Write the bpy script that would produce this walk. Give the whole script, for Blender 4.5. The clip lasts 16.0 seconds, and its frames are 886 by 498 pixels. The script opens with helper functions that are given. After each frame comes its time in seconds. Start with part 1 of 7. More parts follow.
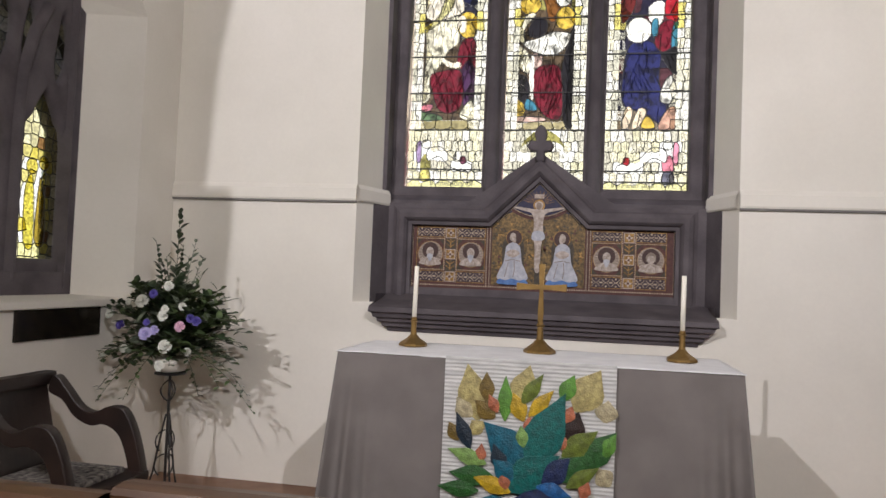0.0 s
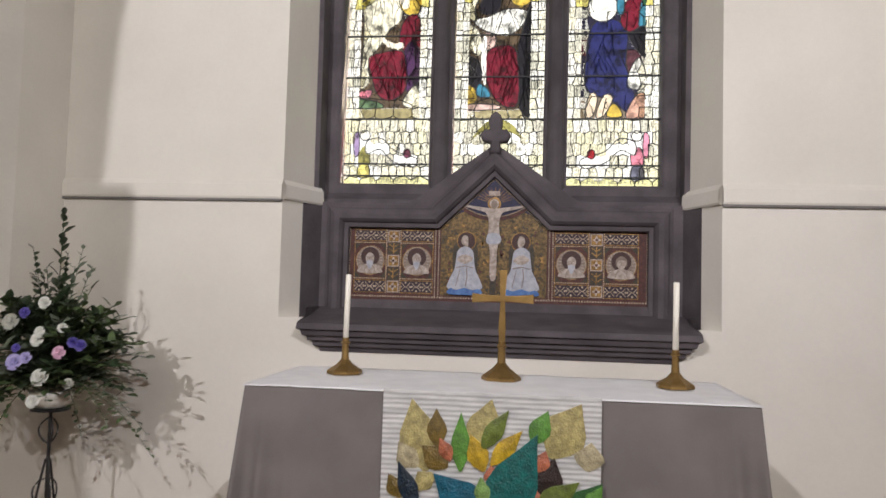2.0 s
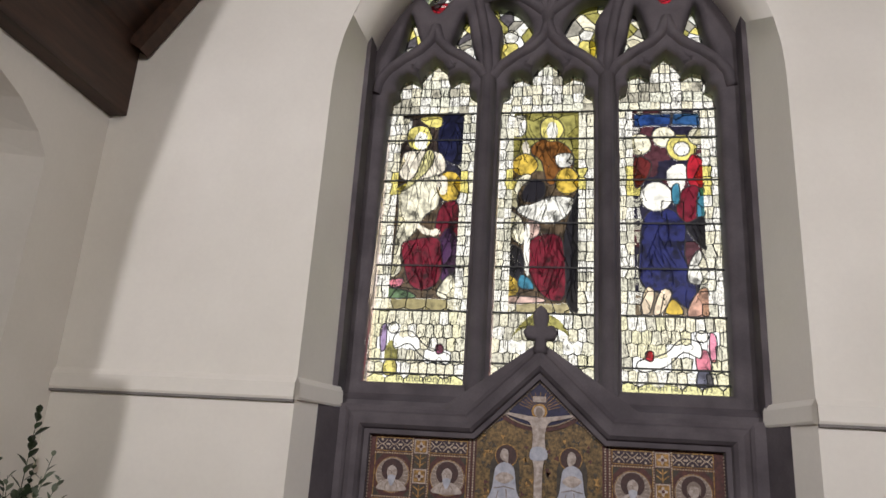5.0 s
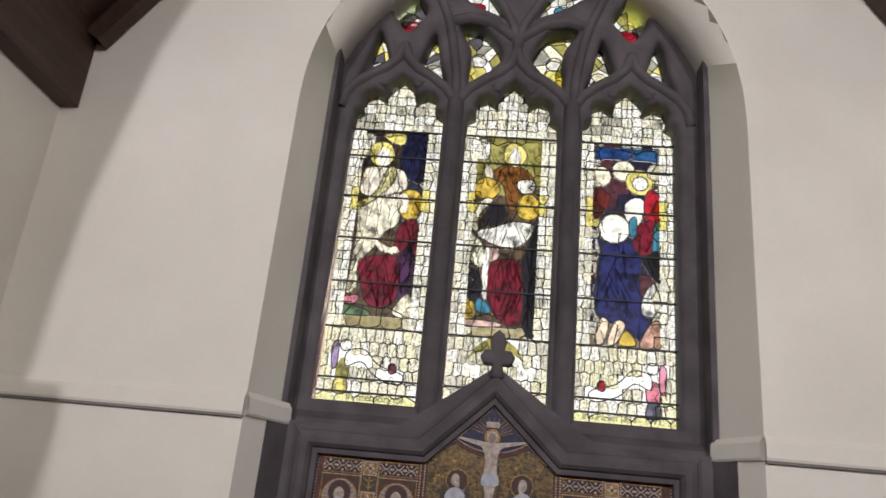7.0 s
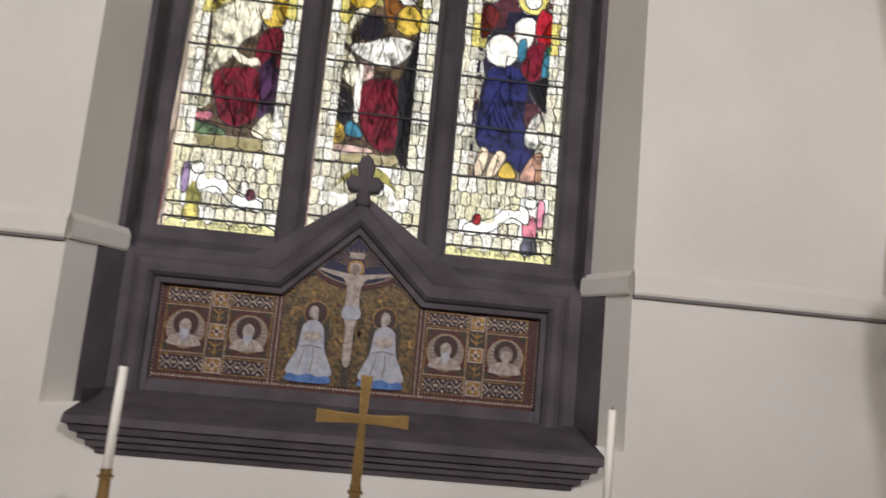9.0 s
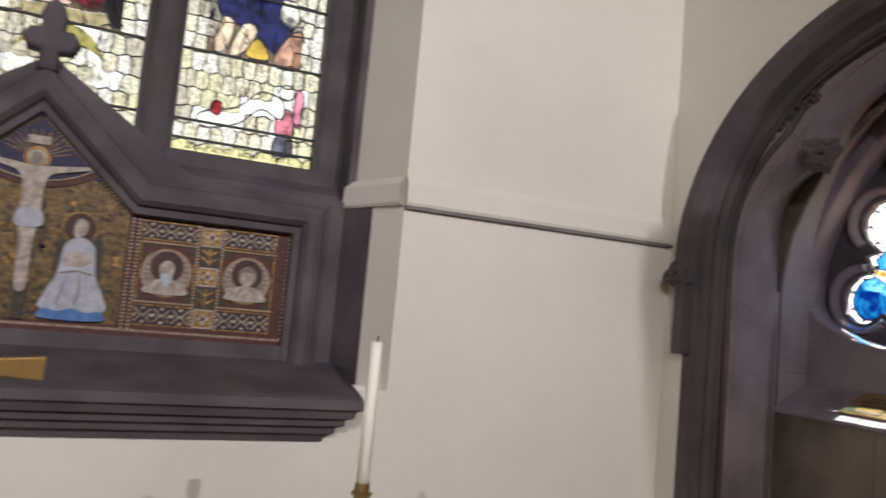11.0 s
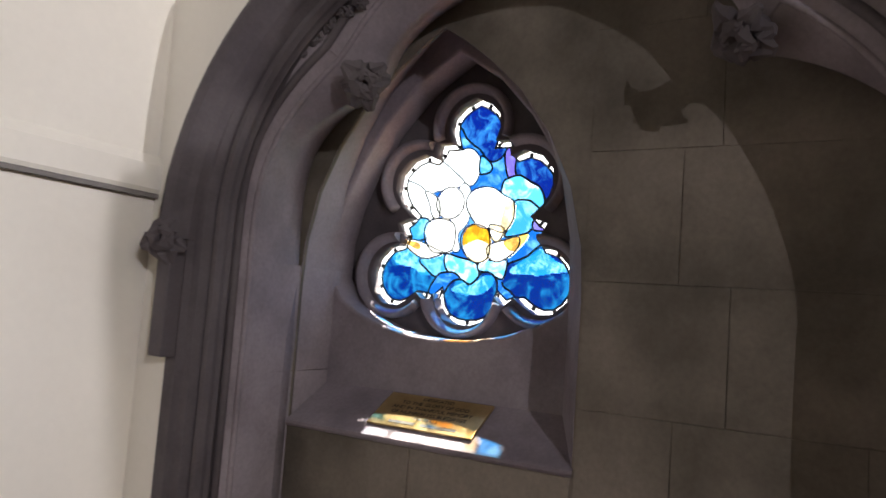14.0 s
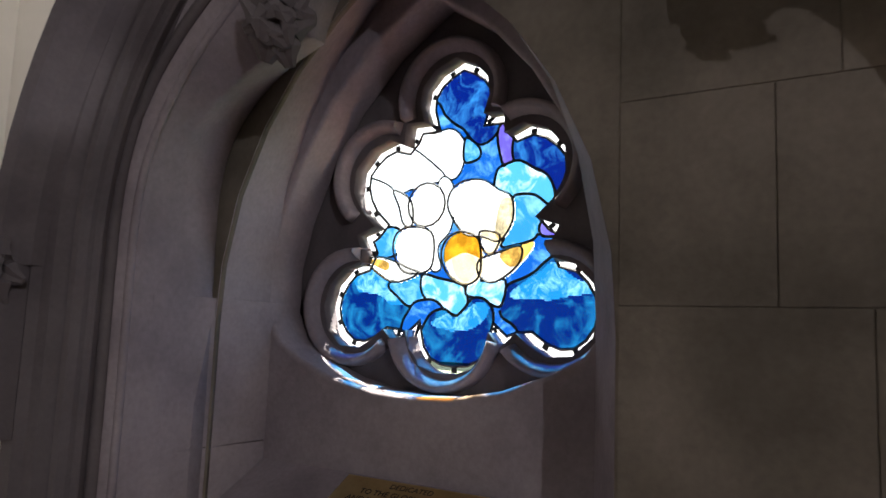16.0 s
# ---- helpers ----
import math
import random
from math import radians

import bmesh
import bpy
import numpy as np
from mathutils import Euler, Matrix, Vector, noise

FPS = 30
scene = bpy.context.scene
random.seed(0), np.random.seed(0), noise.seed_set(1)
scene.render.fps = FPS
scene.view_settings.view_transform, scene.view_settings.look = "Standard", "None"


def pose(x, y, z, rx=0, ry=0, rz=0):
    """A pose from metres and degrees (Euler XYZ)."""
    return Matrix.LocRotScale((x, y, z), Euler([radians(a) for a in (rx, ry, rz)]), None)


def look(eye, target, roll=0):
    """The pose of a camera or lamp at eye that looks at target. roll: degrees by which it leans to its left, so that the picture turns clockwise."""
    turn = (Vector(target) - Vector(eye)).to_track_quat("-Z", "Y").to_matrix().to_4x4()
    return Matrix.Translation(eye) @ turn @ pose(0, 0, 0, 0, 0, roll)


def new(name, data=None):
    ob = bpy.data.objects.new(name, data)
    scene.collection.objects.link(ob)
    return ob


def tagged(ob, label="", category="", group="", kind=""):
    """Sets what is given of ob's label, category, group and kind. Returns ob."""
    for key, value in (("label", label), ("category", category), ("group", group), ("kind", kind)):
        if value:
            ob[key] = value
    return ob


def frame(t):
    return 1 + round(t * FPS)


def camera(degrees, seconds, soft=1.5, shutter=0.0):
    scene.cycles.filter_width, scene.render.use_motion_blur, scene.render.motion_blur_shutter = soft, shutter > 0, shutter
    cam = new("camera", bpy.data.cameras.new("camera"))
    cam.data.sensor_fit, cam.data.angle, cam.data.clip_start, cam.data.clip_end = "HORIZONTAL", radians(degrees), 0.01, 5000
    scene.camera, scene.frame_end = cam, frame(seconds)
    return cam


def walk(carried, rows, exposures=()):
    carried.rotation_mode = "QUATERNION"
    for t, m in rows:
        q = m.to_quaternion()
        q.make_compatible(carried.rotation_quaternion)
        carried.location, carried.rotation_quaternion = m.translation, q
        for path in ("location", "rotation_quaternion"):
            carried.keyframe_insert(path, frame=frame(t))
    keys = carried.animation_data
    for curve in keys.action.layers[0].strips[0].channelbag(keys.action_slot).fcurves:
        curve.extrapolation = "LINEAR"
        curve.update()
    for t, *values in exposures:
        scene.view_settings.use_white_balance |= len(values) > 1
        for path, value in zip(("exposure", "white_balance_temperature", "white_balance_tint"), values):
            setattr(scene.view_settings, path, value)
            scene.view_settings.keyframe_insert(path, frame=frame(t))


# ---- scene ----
cam = camera(62.1, 16.0, shutter=0.5)
PATH = [
    (0.0, 0.295, 0.192, 1.360, 10.77, 2.25, -2.28),
    (0.5, 0.262, 0.407, 1.355, 10.70, 2.22, -2.23),
    (1.0, 0.222, 0.577, 1.360, 9.69, 2.21, -2.17),
    (1.5, 0.218, 0.702, 1.359, 7.98, 2.31, -1.89),
    (2.0, 0.207, 0.884, 1.367, 6.80, 3.08, -1.55),
    (2.5, 0.170, 1.068, 1.390, 6.28, 5.18, -1.35),
    (3.0, 0.131, 1.283, 1.407, 7.36, 8.11, -1.88),
    (3.5, 0.132, 1.380, 1.432, 8.64, 10.44, -1.95),
    (4.0, 0.134, 1.396, 1.469, 9.12, 12.81, -2.00),
    (4.5, 0.131, 1.402, 1.532, 9.44, 15.58, -2.98),
    (7.0, -0.084, 1.431, 1.535, 2.52, 19.28, -5.10),
    (7.5, -0.068, 1.452, 1.545, 0.24, 15.84, -4.93),
    (8.0, -0.042, 1.558, 1.551, -1.23, 12.56, -5.04),
    (10.5, 0.330, 2.276, 1.443, -16.54, 5.27, -5.27),
    (11.0, 0.326, 2.473, 1.476, -23.18, 5.05, -5.17),
    (11.5, 0.386, 2.677, 1.563, -32.53, 5.52, -4.94),
    (12.0, 0.484, 2.793, 1.606, -39.40, 6.55, -5.12),
    (12.5, 0.550, 2.887, 1.612, -46.82, 7.05, -4.97),
    (13.0, 0.674, 3.021, 1.599, -53.56, 6.49, -4.58),
    (13.5, 0.847, 3.130, 1.593, -58.02, 5.49, -4.45),
    (14.0, 1.060, 3.213, 1.586, -59.84, 4.84, -4.22),
    (14.5, 1.248, 3.283, 1.587, -60.32, 5.63, -3.50),
    (15.0, 1.423, 3.344, 1.605, -59.73, 6.76, -3.09),
    (15.5, 1.595, 3.388, 1.619, -58.25, 7.16, -2.64),
    (16.0, 1.725, 3.462, 1.626, -57.78, 6.97, -2.23),
]
walk(cam, [(t, pose(x, y, z, 90 + pitch, roll, yaw)) for t, x, y, z, yaw, pitch, roll in PATH], [(0.0, 3.5), (2.5, 3.5), (3.5, 3.3), (8.0, 3.18), (11.0, 3.3), (12.0, 2.95), (12.5, 3.0), (13.5, 3.32), (14.0, 3.55), (14.5, 3.5), (15.5, 3.15), (16.0, 3.15)])

# ---- world, sun and lamps ----
world = bpy.data.worlds.new("sky")
scene.world = world
world.use_nodes = True
wn = world.node_tree
sky = wn.nodes.new("ShaderNodeTexSky")
sky.sky_type = "NISHITA"
sky.sun_disc = False
sky.sun_elevation = radians(58)
sky.sun_rotation = radians(90)
wn.links.new(sky.outputs[0], wn.nodes["Background"].inputs[0])
wn.nodes["Background"].inputs[1].default_value = 0.05

SUN_WAY = (-1.0, -0.28, -2.05)
sun = new("sun", bpy.data.lights.new("sun", "SUN"))
sun.data.energy, sun.data.angle, sun.data.color = 5.0, radians(1.2), (1.0, 0.95, 0.86)
sun.matrix_world = look((0, 0, 0), SUN_WAY)


LAMP = 70


def spot_lamp(name, at, aim, watts, cone):
    d = bpy.data.lights.new(name, "SPOT")
    d.energy, d.color, d.shadow_soft_size, d.spot_size, d.spot_blend = watts, (0.985, 0.955, 1.0), 0.016, radians(cone), 1.0
    ob = new(name, d)
    ob.matrix_world = look(at, aim)
    return ob


spot_lamp("spot_lamp", (-2.062, -1.75, 4.0), (-0.05, 5.1, 2.65), LAMP, 84)
spot_lamp("spot_lamp", (1.995, -1.75, 4.0), (-0.3, 5.1, 2.75), LAMP, 88)
nave_light = new("nave_lamp", bpy.data.lights.new("nave_lamp", "AREA"))
nave_light.data.energy, nave_light.data.size, nave_light.data.color = 7.5, 1.6, (1.0, 0.88, 0.72)
nave_light.matrix_world = look((0, -3.6, 5.2), (0, 3, 1.2))

# ---- materials ----


def surf(name, c1, c2, rough=0.7, scale=3.0, fine=60.0, grain=0.12, bump=0.15, metal=0.0, vary=0.0, stretch=(1, 1, 1)):
    m = bpy.data.materials.new(name)
    m.use_nodes = True
    nt = m.node_tree
    b = nt.nodes["Principled BSDF"]
    geo = nt.nodes.new("ShaderNodeNewGeometry")
    mp = nt.nodes.new("ShaderNodeMapping")
    mp.inputs["Scale"].default_value = stretch
    nt.links.new(geo.outputs["Position"], mp.inputs["Vector"])
    n1 = nt.nodes.new("ShaderNodeTexNoise")
    n1.inputs["Scale"].default_value, n1.inputs["Detail"].default_value = scale, 5.0
    n2 = nt.nodes.new("ShaderNodeTexNoise")
    n2.inputs["Scale"].default_value, n2.inputs["Detail"].default_value = fine, 4.0
    nt.links.new(mp.outputs[0], n1.inputs["Vector"])
    nt.links.new(mp.outputs[0], n2.inputs["Vector"])
    ramp = nt.nodes.new("ShaderNodeValToRGB")
    ramp.color_ramp.elements[0].position, ramp.color_ramp.elements[1].position = 0.35, 0.68
    ramp.color_ramp.elements[0].color, ramp.color_ramp.elements[1].color = (*c1, 1), (*c2, 1)
    nt.links.new(n1.outputs["Fac"], ramp.inputs["Fac"])
    rng = nt.nodes.new("ShaderNodeMapRange")
    rng.inputs["To Min"].default_value, rng.inputs["To Max"].default_value = 1 - grain, 1 + grain
    nt.links.new(n2.outputs["Fac"], rng.inputs["Value"])
    mul = nt.nodes.new("ShaderNodeVectorMath")
    mul.operation = "SCALE"
    nt.links.new(ramp.outputs["Color"], mul.inputs[0])
    nt.links.new(rng.outputs["Result"], mul.inputs["Scale"])
    last = mul
    if vary:
        info = nt.nodes.new("ShaderNodeObjectInfo")
        r2 = nt.nodes.new("ShaderNodeMapRange")
        r2.inputs["To Min"].default_value, r2.inputs["To Max"].default_value = 1 - vary, 1 + vary
        nt.links.new(info.outputs["Random"], r2.inputs["Value"])
        last = nt.nodes.new("ShaderNodeVectorMath")
        last.operation = "SCALE"
        nt.links.new(mul.outputs[0], last.inputs[0])
        nt.links.new(r2.outputs["Result"], last.inputs["Scale"])
    nt.links.new(last.outputs[0], b.inputs["Base Color"])
    b.inputs["Roughness"].default_value, b.inputs["Metallic"].default_value = rough, metal
    if bump:
        bp = nt.nodes.new("ShaderNodeBump")
        bp.inputs["Strength"].default_value, bp.inputs["Distance"].default_value = bump, 0.004
        nt.links.new(n2.outputs["Fac"], bp.inputs["Height"])
        nt.links.new(bp.outputs[0], b.inputs["Normal"])
    return m


GLASS = {}


def glass(c, paint=0.35, scale=26.0):
    """Coloured window glass: lets tinted light through, with a thin uneven paint film."""
    key = (*[round(v, 2) for v in c], paint, scale)
    if key in GLASS:
        return GLASS[key]
    m = bpy.data.materials.new("stained_glass")
    m.use_nodes = True
    nt = m.node_tree
    nt.nodes.remove(nt.nodes["Principled BSDF"])
    geo = nt.nodes.new("ShaderNodeNewGeometry")
    n = nt.nodes.new("ShaderNodeTexNoise")
    n.inputs["Scale"].default_value, n.inputs["Detail"].default_value, n.inputs["Roughness"].default_value = scale, 6.0, 0.65
    nt.links.new(geo.outputs["Position"], n.inputs["Vector"])
    rng = nt.nodes.new("ShaderNodeMapRange")
    rng.inputs["From Min"].default_value, rng.inputs["From Max"].default_value = 0.36, 0.58
    rng.inputs["To Min"].default_value, rng.inputs["To Max"].default_value = 1 - paint, 1.0
    nt.links.new(n.outputs["Fac"], rng.inputs["Value"])
    sc = nt.nodes.new("ShaderNodeVectorMath")
    sc.operation = "SCALE"
    sc.inputs[0].default_value = c
    nt.links.new(rng.outputs["Result"], sc.inputs["Scale"])
    tr = nt.nodes.new("ShaderNodeBsdfTransparent")
    nt.links.new(sc.outputs[0], tr.inputs["Color"])
    gl = nt.nodes.new("ShaderNodeBsdfGlossy")
    gl.inputs["Roughness"].default_value = 0.4
    mix = nt.nodes.new("ShaderNodeMixShader")
    mix.inputs["Fac"].default_value = 0.012
    nt.links.new(tr.outputs[0], mix.inputs[1])
    nt.links.new(gl.outputs[0], mix.inputs[2])
    nt.links.new(mix.outputs[0], nt.nodes["Material Output"].inputs["Surface"])
    GLASS[key] = m
    return m


def clouded(c1, c2, scale=12.0):
    """Streaky flashed glass that runs from one tint to another."""
    key = (*c1, *c2, scale)
    if key in GLASS:
        return GLASS[key]
    m = glass(c1, 0.011, scale + 0.001 * len(GLASS)).copy()
    nt = m.node_tree
    n = [x for x in nt.nodes if x.bl_idname == "ShaderNodeTexNoise"][0]
    n.inputs["Scale"].default_value, n.inputs["Distortion"].default_value = scale, 0.8
    ramp = nt.nodes.new("ShaderNodeValToRGB")
    ramp.color_ramp.elements[0].position, ramp.color_ramp.elements[1].position = 0.47, 0.80
    ramp.color_ramp.elements[0].color, ramp.color_ramp.elements[1].color = (*c1, 1), (*c2, 1)
    nt.links.new(n.outputs["Fac"], ramp.inputs["Fac"])
    tr = [x for x in nt.nodes if x.bl_idname == "ShaderNodeBsdfTransparent"][0]
    nt.links.new(ramp.outputs["Color"], tr.inputs["Color"])
    GLASS[key] = m
    return m


def glow(name, c, strength):
    m = bpy.data.materials.new(name)
    m.use_nodes = True
    b = m.node_tree.nodes["Principled BSDF"]
    b.inputs["Base Color"].default_value = (0, 0, 0, 1)
    b.inputs["Emission Color"].default_value = (*c, 1)
    b.inputs["Emission Strength"].default_value = strength
    return m


BEAD = glass((0.97, 0.97, 0.95), 0.05)
PLASTER = surf("painted_plaster", (0.74, 0.70, 0.63), (0.82, 0.78, 0.71), 0.75, 1.3, 45, 0.03, 0.10)
STONE = surf("dark_grey_sandstone", (0.070, 0.058, 0.066), (0.118, 0.101, 0.110), 0.8, 5, 90, 0.16, 0.3)
BROWN_STONE = surf("brown_ashlar", (0.092, 0.078, 0.062), (0.215, 0.182, 0.15), 0.82, 3.2, 70, 0.2, 0.4, vary=0.06)
ROOF_WOOD = surf("dark_roof_oak", (0.035, 0.017, 0.010), (0.07, 0.034, 0.020), 0.55, 3, 50, 0.3, 0.2, stretch=(6, 0.6, 6))
FLOOR_TILE = surf("floor_tile", (0.20, 0.10, 0.06), (0.30, 0.17, 0.11), 0.5, 4, 60, 0.15, 0.1)
LEAD = surf("lead_came", (0.012, 0.012, 0.013), (0.03, 0.03, 0.032), 0.6, 20, 120, 0.2, 0.1)
IRON = surf("black_wrought_iron", (0.012, 0.011, 0.011), (0.03, 0.027, 0.026), 0.45, 20, 150, 0.2, 0.2)
CLOTH = surf("taupe_altar_cloth", (0.148, 0.131, 0.124), (0.178, 0.158, 0.150), 0.9, 6, 420, 0.08, 0.12)
LINEN = surf("white_linen", (0.76, 0.75, 0.76), (0.85, 0.84, 0.85), 0.85, 8, 350, 0.04, 0.1)
BRASS = surf("dull_brass", (0.22, 0.135, 0.045), (0.35, 0.22, 0.078), 0.40, 12, 120, 0.15, 0.05, metal=0.75)
WAX = surf("candle_wax", (0.78, 0.74, 0.64), (0.86, 0.82, 0.73), 0.5, 10, 60, 0.02, 0.02)
OAK = surf("polished_dark_oak", (0.075, 0.035, 0.018), (0.13, 0.063, 0.032), 0.35, 4, 60, 0.25, 0.1, stretch=(0.8, 6, 6))
DARK_OAK = surf("black_stained_oak", (0.012, 0.007, 0.006), (0.026, 0.014, 0.011), 0.42, 5, 70, 0.25, 0.15)

# ---- mesh helpers ----
EAST = Matrix(((1, 0, 0, 0), (0, 0, -1, 0), (0, 1, 0, 0), (0, 0, 0, 1)))   # (x, z, towards the room)
SOUTH = Matrix(((0, 0, -1, 0), (-1, 0, 0, 0), (0, 1, 0, 0), (0, 0, 0, 1)))  # (-y, z, towards the room)
NORTH = Matrix(((0, 0, 1, 0), (1, 0, 0, 0), (0, 1, 0, 0), (0, 0, 0, 1)))   # (y, z, towards the room)


def to_mesh(name, x):
    if isinstance(x, bmesh.types.BMesh):
        me = bpy.data.meshes.new(name)
        bmesh.ops.recalc_face_normals(x, faces=x.faces)
        x.to_mesh(me)
        x.free()
        return me
    return x


def part(name, x, material, parent=None, label="", smooth=False):
    me = to_mesh(name, x)
    if material:
        me.materials.clear()
        me.materials.append(material)
    if smooth:
        me.shade_smooth()
    ob = new(name, me)
    if parent:
        ob.parent = parent
    if label:
        ob["label"] = label
    return ob


def setting(name, x, material, label, category, smooth=False):
    return tagged(part(name, x, material, None, "", smooth), label, category, kind="structure")


def thing(name, label, category, group="", at=None):
    ob = new(name)
    ob.empty_display_size = 0.05
    if at:
        ob.matrix_world = at
    return tagged(ob, label, category, group)


def mesh_of(verts, faces):
    me = bpy.data.meshes.new("mesh")
    me.from_pydata([tuple(v) for v in verts], [], faces)
    me.update()
    return me


def box(x0, x1, y0, y1, z0, z1, bevel=0.0):
    bm = bmesh.new()
    bmesh.ops.create_cube(bm, size=1.0, matrix=Matrix.Translation(((x0 + x1) / 2, (y0 + y1) / 2, (z0 + z1) / 2)) @ Matrix.Diagonal((x1 - x0, y1 - y0, z1 - z0, 1)))
    if bevel:
        bmesh.ops.bevel(bm, geom=bm.edges[:], offset=bevel, segments=2, profile=0.7, affect="EDGES")
    return bm


def plate(outlines, m, w0, w1, bevel=0.0, res=2):
    """A slab between the depths w0 and w1 with the first outline as its edge and the others as holes."""
    cu = bpy.data.curves.new("plate", "CURVE")
    cu.dimensions, cu.fill_mode = "2D", "BOTH"
    cu.extrude, cu.bevel_depth, cu.bevel_resolution = max(0.0, abs(w1 - w0) / 2 - bevel), bevel, res if bevel else 0
    if bevel:
        cu.offset = -bevel
    for pts in outlines:
        s = cu.splines.new("POLY")
        s.points.add(len(pts) - 1)
        for p, q in zip(s.points, pts):
            p.co = (q[0], q[1], 0, 1)
        s.use_cyclic_u = True
    tmp = bpy.data.objects.new("plate", cu)
    scene.collection.objects.link(tmp)
    me = bpy.data.meshes.new_from_object(tmp.evaluated_get(bpy.context.evaluated_depsgraph_get()))
    bpy.data.objects.remove(tmp)
    bpy.data.curves.remove(cu)
    me.transform(m @ Matrix.Translation((0, 0, (w0 + w1) / 2)))
    bm = bmesh.new()
    bm.from_mesh(me)
    bmesh.ops.remove_doubles(bm, verts=bm.verts, dist=0.00005)
    bm.to_mesh(me)
    bm.free()
    return me


def offset2(path, n, closed=False):
    """The polyline moved by n to its left, with mitred corners."""
    out, k = [], len(path)
    for i, p in enumerate(path):
        p = Vector(p)
        a = Vector(path[i - 1]) if (i or closed) else None
        b = Vector(path[(i + 1) % k]) if (i < k - 1 or closed) else None
        d1 = (p - a).normalized() if a is not None and (p - a).length > 1e-9 else None
        d2 = (b - p).normalized() if b is not None and (b - p).length > 1e-9 else None
        d1, d2 = d1 or d2, d2 or d1
        n1, n2 = Vector((-d1.y, d1.x)), Vector((-d2.y, d2.x))
        s = n1 + n2
        s = s.normalized() if s.length > 1e-6 else n1
        out.append(p + s * n / max(0.35, s.dot(n1)))
    return out


def sweep(path, profile, m, closed=False, cap=True):
    """A moulding along a flat path. The profile is a list of (offset to the left, height towards the room)."""
    rows = [offset2(path, n, closed) for n, _ in profile]
    verts = [m @ Vector((*rows[j][i], profile[j][1])) for i in range(len(path)) for j in range(len(profile))]
    k, faces = len(profile), []
    for i in range(len(path) - (0 if closed else 1)):
        a, b = i * k, ((i + 1) % len(path)) * k
        faces += [(a + j, a + j + 1, b + j + 1, b + j) for j in range(k - 1)]
    if cap and not closed:
        faces += [tuple(range(k)), tuple(range((len(path) - 1) * k, len(path) * k))]
    return mesh_of(verts, faces)


def loft(rows, closed=False):
    k = len(rows[0])
    verts = [v for r in rows for v in r]
    faces = [(i * k + j, i * k + (j + 1) % k, (i + 1) * k + (j + 1) % k, (i + 1) * k + j) for i in range(len(rows) - 1) for j in range(k if closed else k - 1)]
    return mesh_of(verts, faces)


def lathe(profile, n=24, at=(0, 0, 0)):
    """A turned solid from (radius, height) pairs."""
    rows = [[(at[0] + r * math.cos(2 * math.pi * j / n), at[1] + r * math.sin(2 * math.pi * j / n), at[2] + h) for j in range(n)] for r, h in profile]
    me = loft(rows, True)
    bm = bmesh.new()
    bm.from_mesh(me)
    bmesh.ops.holes_fill(bm, edges=[e for e in bm.edges if e.is_boundary])
    return bm


def tube(pts, r, n=8, taper=1.0):
    """A round bar along a line of points."""
    pts = [Vector(p) for p in pts]
    rows = []
    for i, p in enumerate(pts):
        d = (pts[min(i + 1, len(pts) - 1)] - pts[max(i - 1, 0)]).normalized()
        up = Vector((0, 0, 1)) if abs(d.z) < 0.9 else Vector((1, 0, 0))
        a = d.cross(up).normalized()
        b = d.cross(a)
        rr = r * (1 + (taper - 1) * i / max(1, len(pts) - 1))
        rows.append([p + (a * math.cos(2 * math.pi * j / n) + b * math.sin(2 * math.pi * j / n)) * rr for j in range(n)])
    me = loft(rows, True)
    bm = bmesh.new()
    bm.from_mesh(me)
    bmesh.ops.holes_fill(bm, edges=[e for e in bm.edges if e.is_boundary])
    return bm


def joined(bms):
    out = bmesh.new()
    for b in bms:
        me = to_mesh("piece", b)
        out.from_mesh(me)
    return out


def arc(cx, cy, rx, ry, a0, a1, n):
    return [(cx + rx * math.cos(radians(a0 + (a1 - a0) * i / n)), cy + ry * math.sin(radians(a0 + (a1 - a0) * i / n))) for i in range(n + 1)]


def pointed(cx, half, spring, centre, base, n=12):
    """A two-centred arch outline from the right foot over the apex to the left foot."""
    r = half + centre
    top = math.acos(centre / r)
    right = [(cx - centre + r * math.cos(top * i / n), spring + r * math.sin(top * i / n)) for i in range(n + 1)]
    left = [(2 * cx - x, z) for x, z in reversed(right[:-1])]
    return [(cx + half, base)] + right + left + [(cx - half, base)]


# ---- the chancel: floor, walls, roof ----
XN, XS, YE, FLOOR = -2.67, 2.52, 5.10, -0.12
setting("floor", box(-6, 6, -9, 7, -0.4, FLOOR), FLOOR_TILE, "red-brown tiled church floor", "floor")

rear = pointed(-0.01, 1.262, 3.70, 0.26, 1.17)
setting("wall_east", plate([[(-3.25, -0.3), (3.27, -0.3), (3.27, 9), (-3.25, 9)], rear], EAST, -YE - 0.72, -YE), PLASTER, "cream-painted plaster wall round the east window", "wall")

# window surround: splayed plaster reveal in the upper part
inner = [(1.135, 1.89), (1.145, 4.42)] + [(1.145 - 1.155 * i / 13 + 0.06 * math.sin(math.pi * i / 13), 4.42 + 1.16 * i / 13) for i in range(1, 13)]
inner = inner + [(-0.02, 5.58)] + [(-0.04 - x, z) for x, z in reversed(inner)]


def along(pts, n):
    pts = [Vector(p) for p in pts]
    acc = [0.0]
    for a, b in zip(pts, pts[1:]):
        acc.append(acc[-1] + (b - a).length)
    out = []
    for i in range(n):
        s = acc[-1] * i / (n - 1)
        k = max(j for j in range(len(acc) - 1) if acc[j] <= s + 1e-9)
        out.append(pts[k].lerp(pts[k + 1], (s - acc[k]) / max(1e-9, acc[k + 1] - acc[k])))
    return out


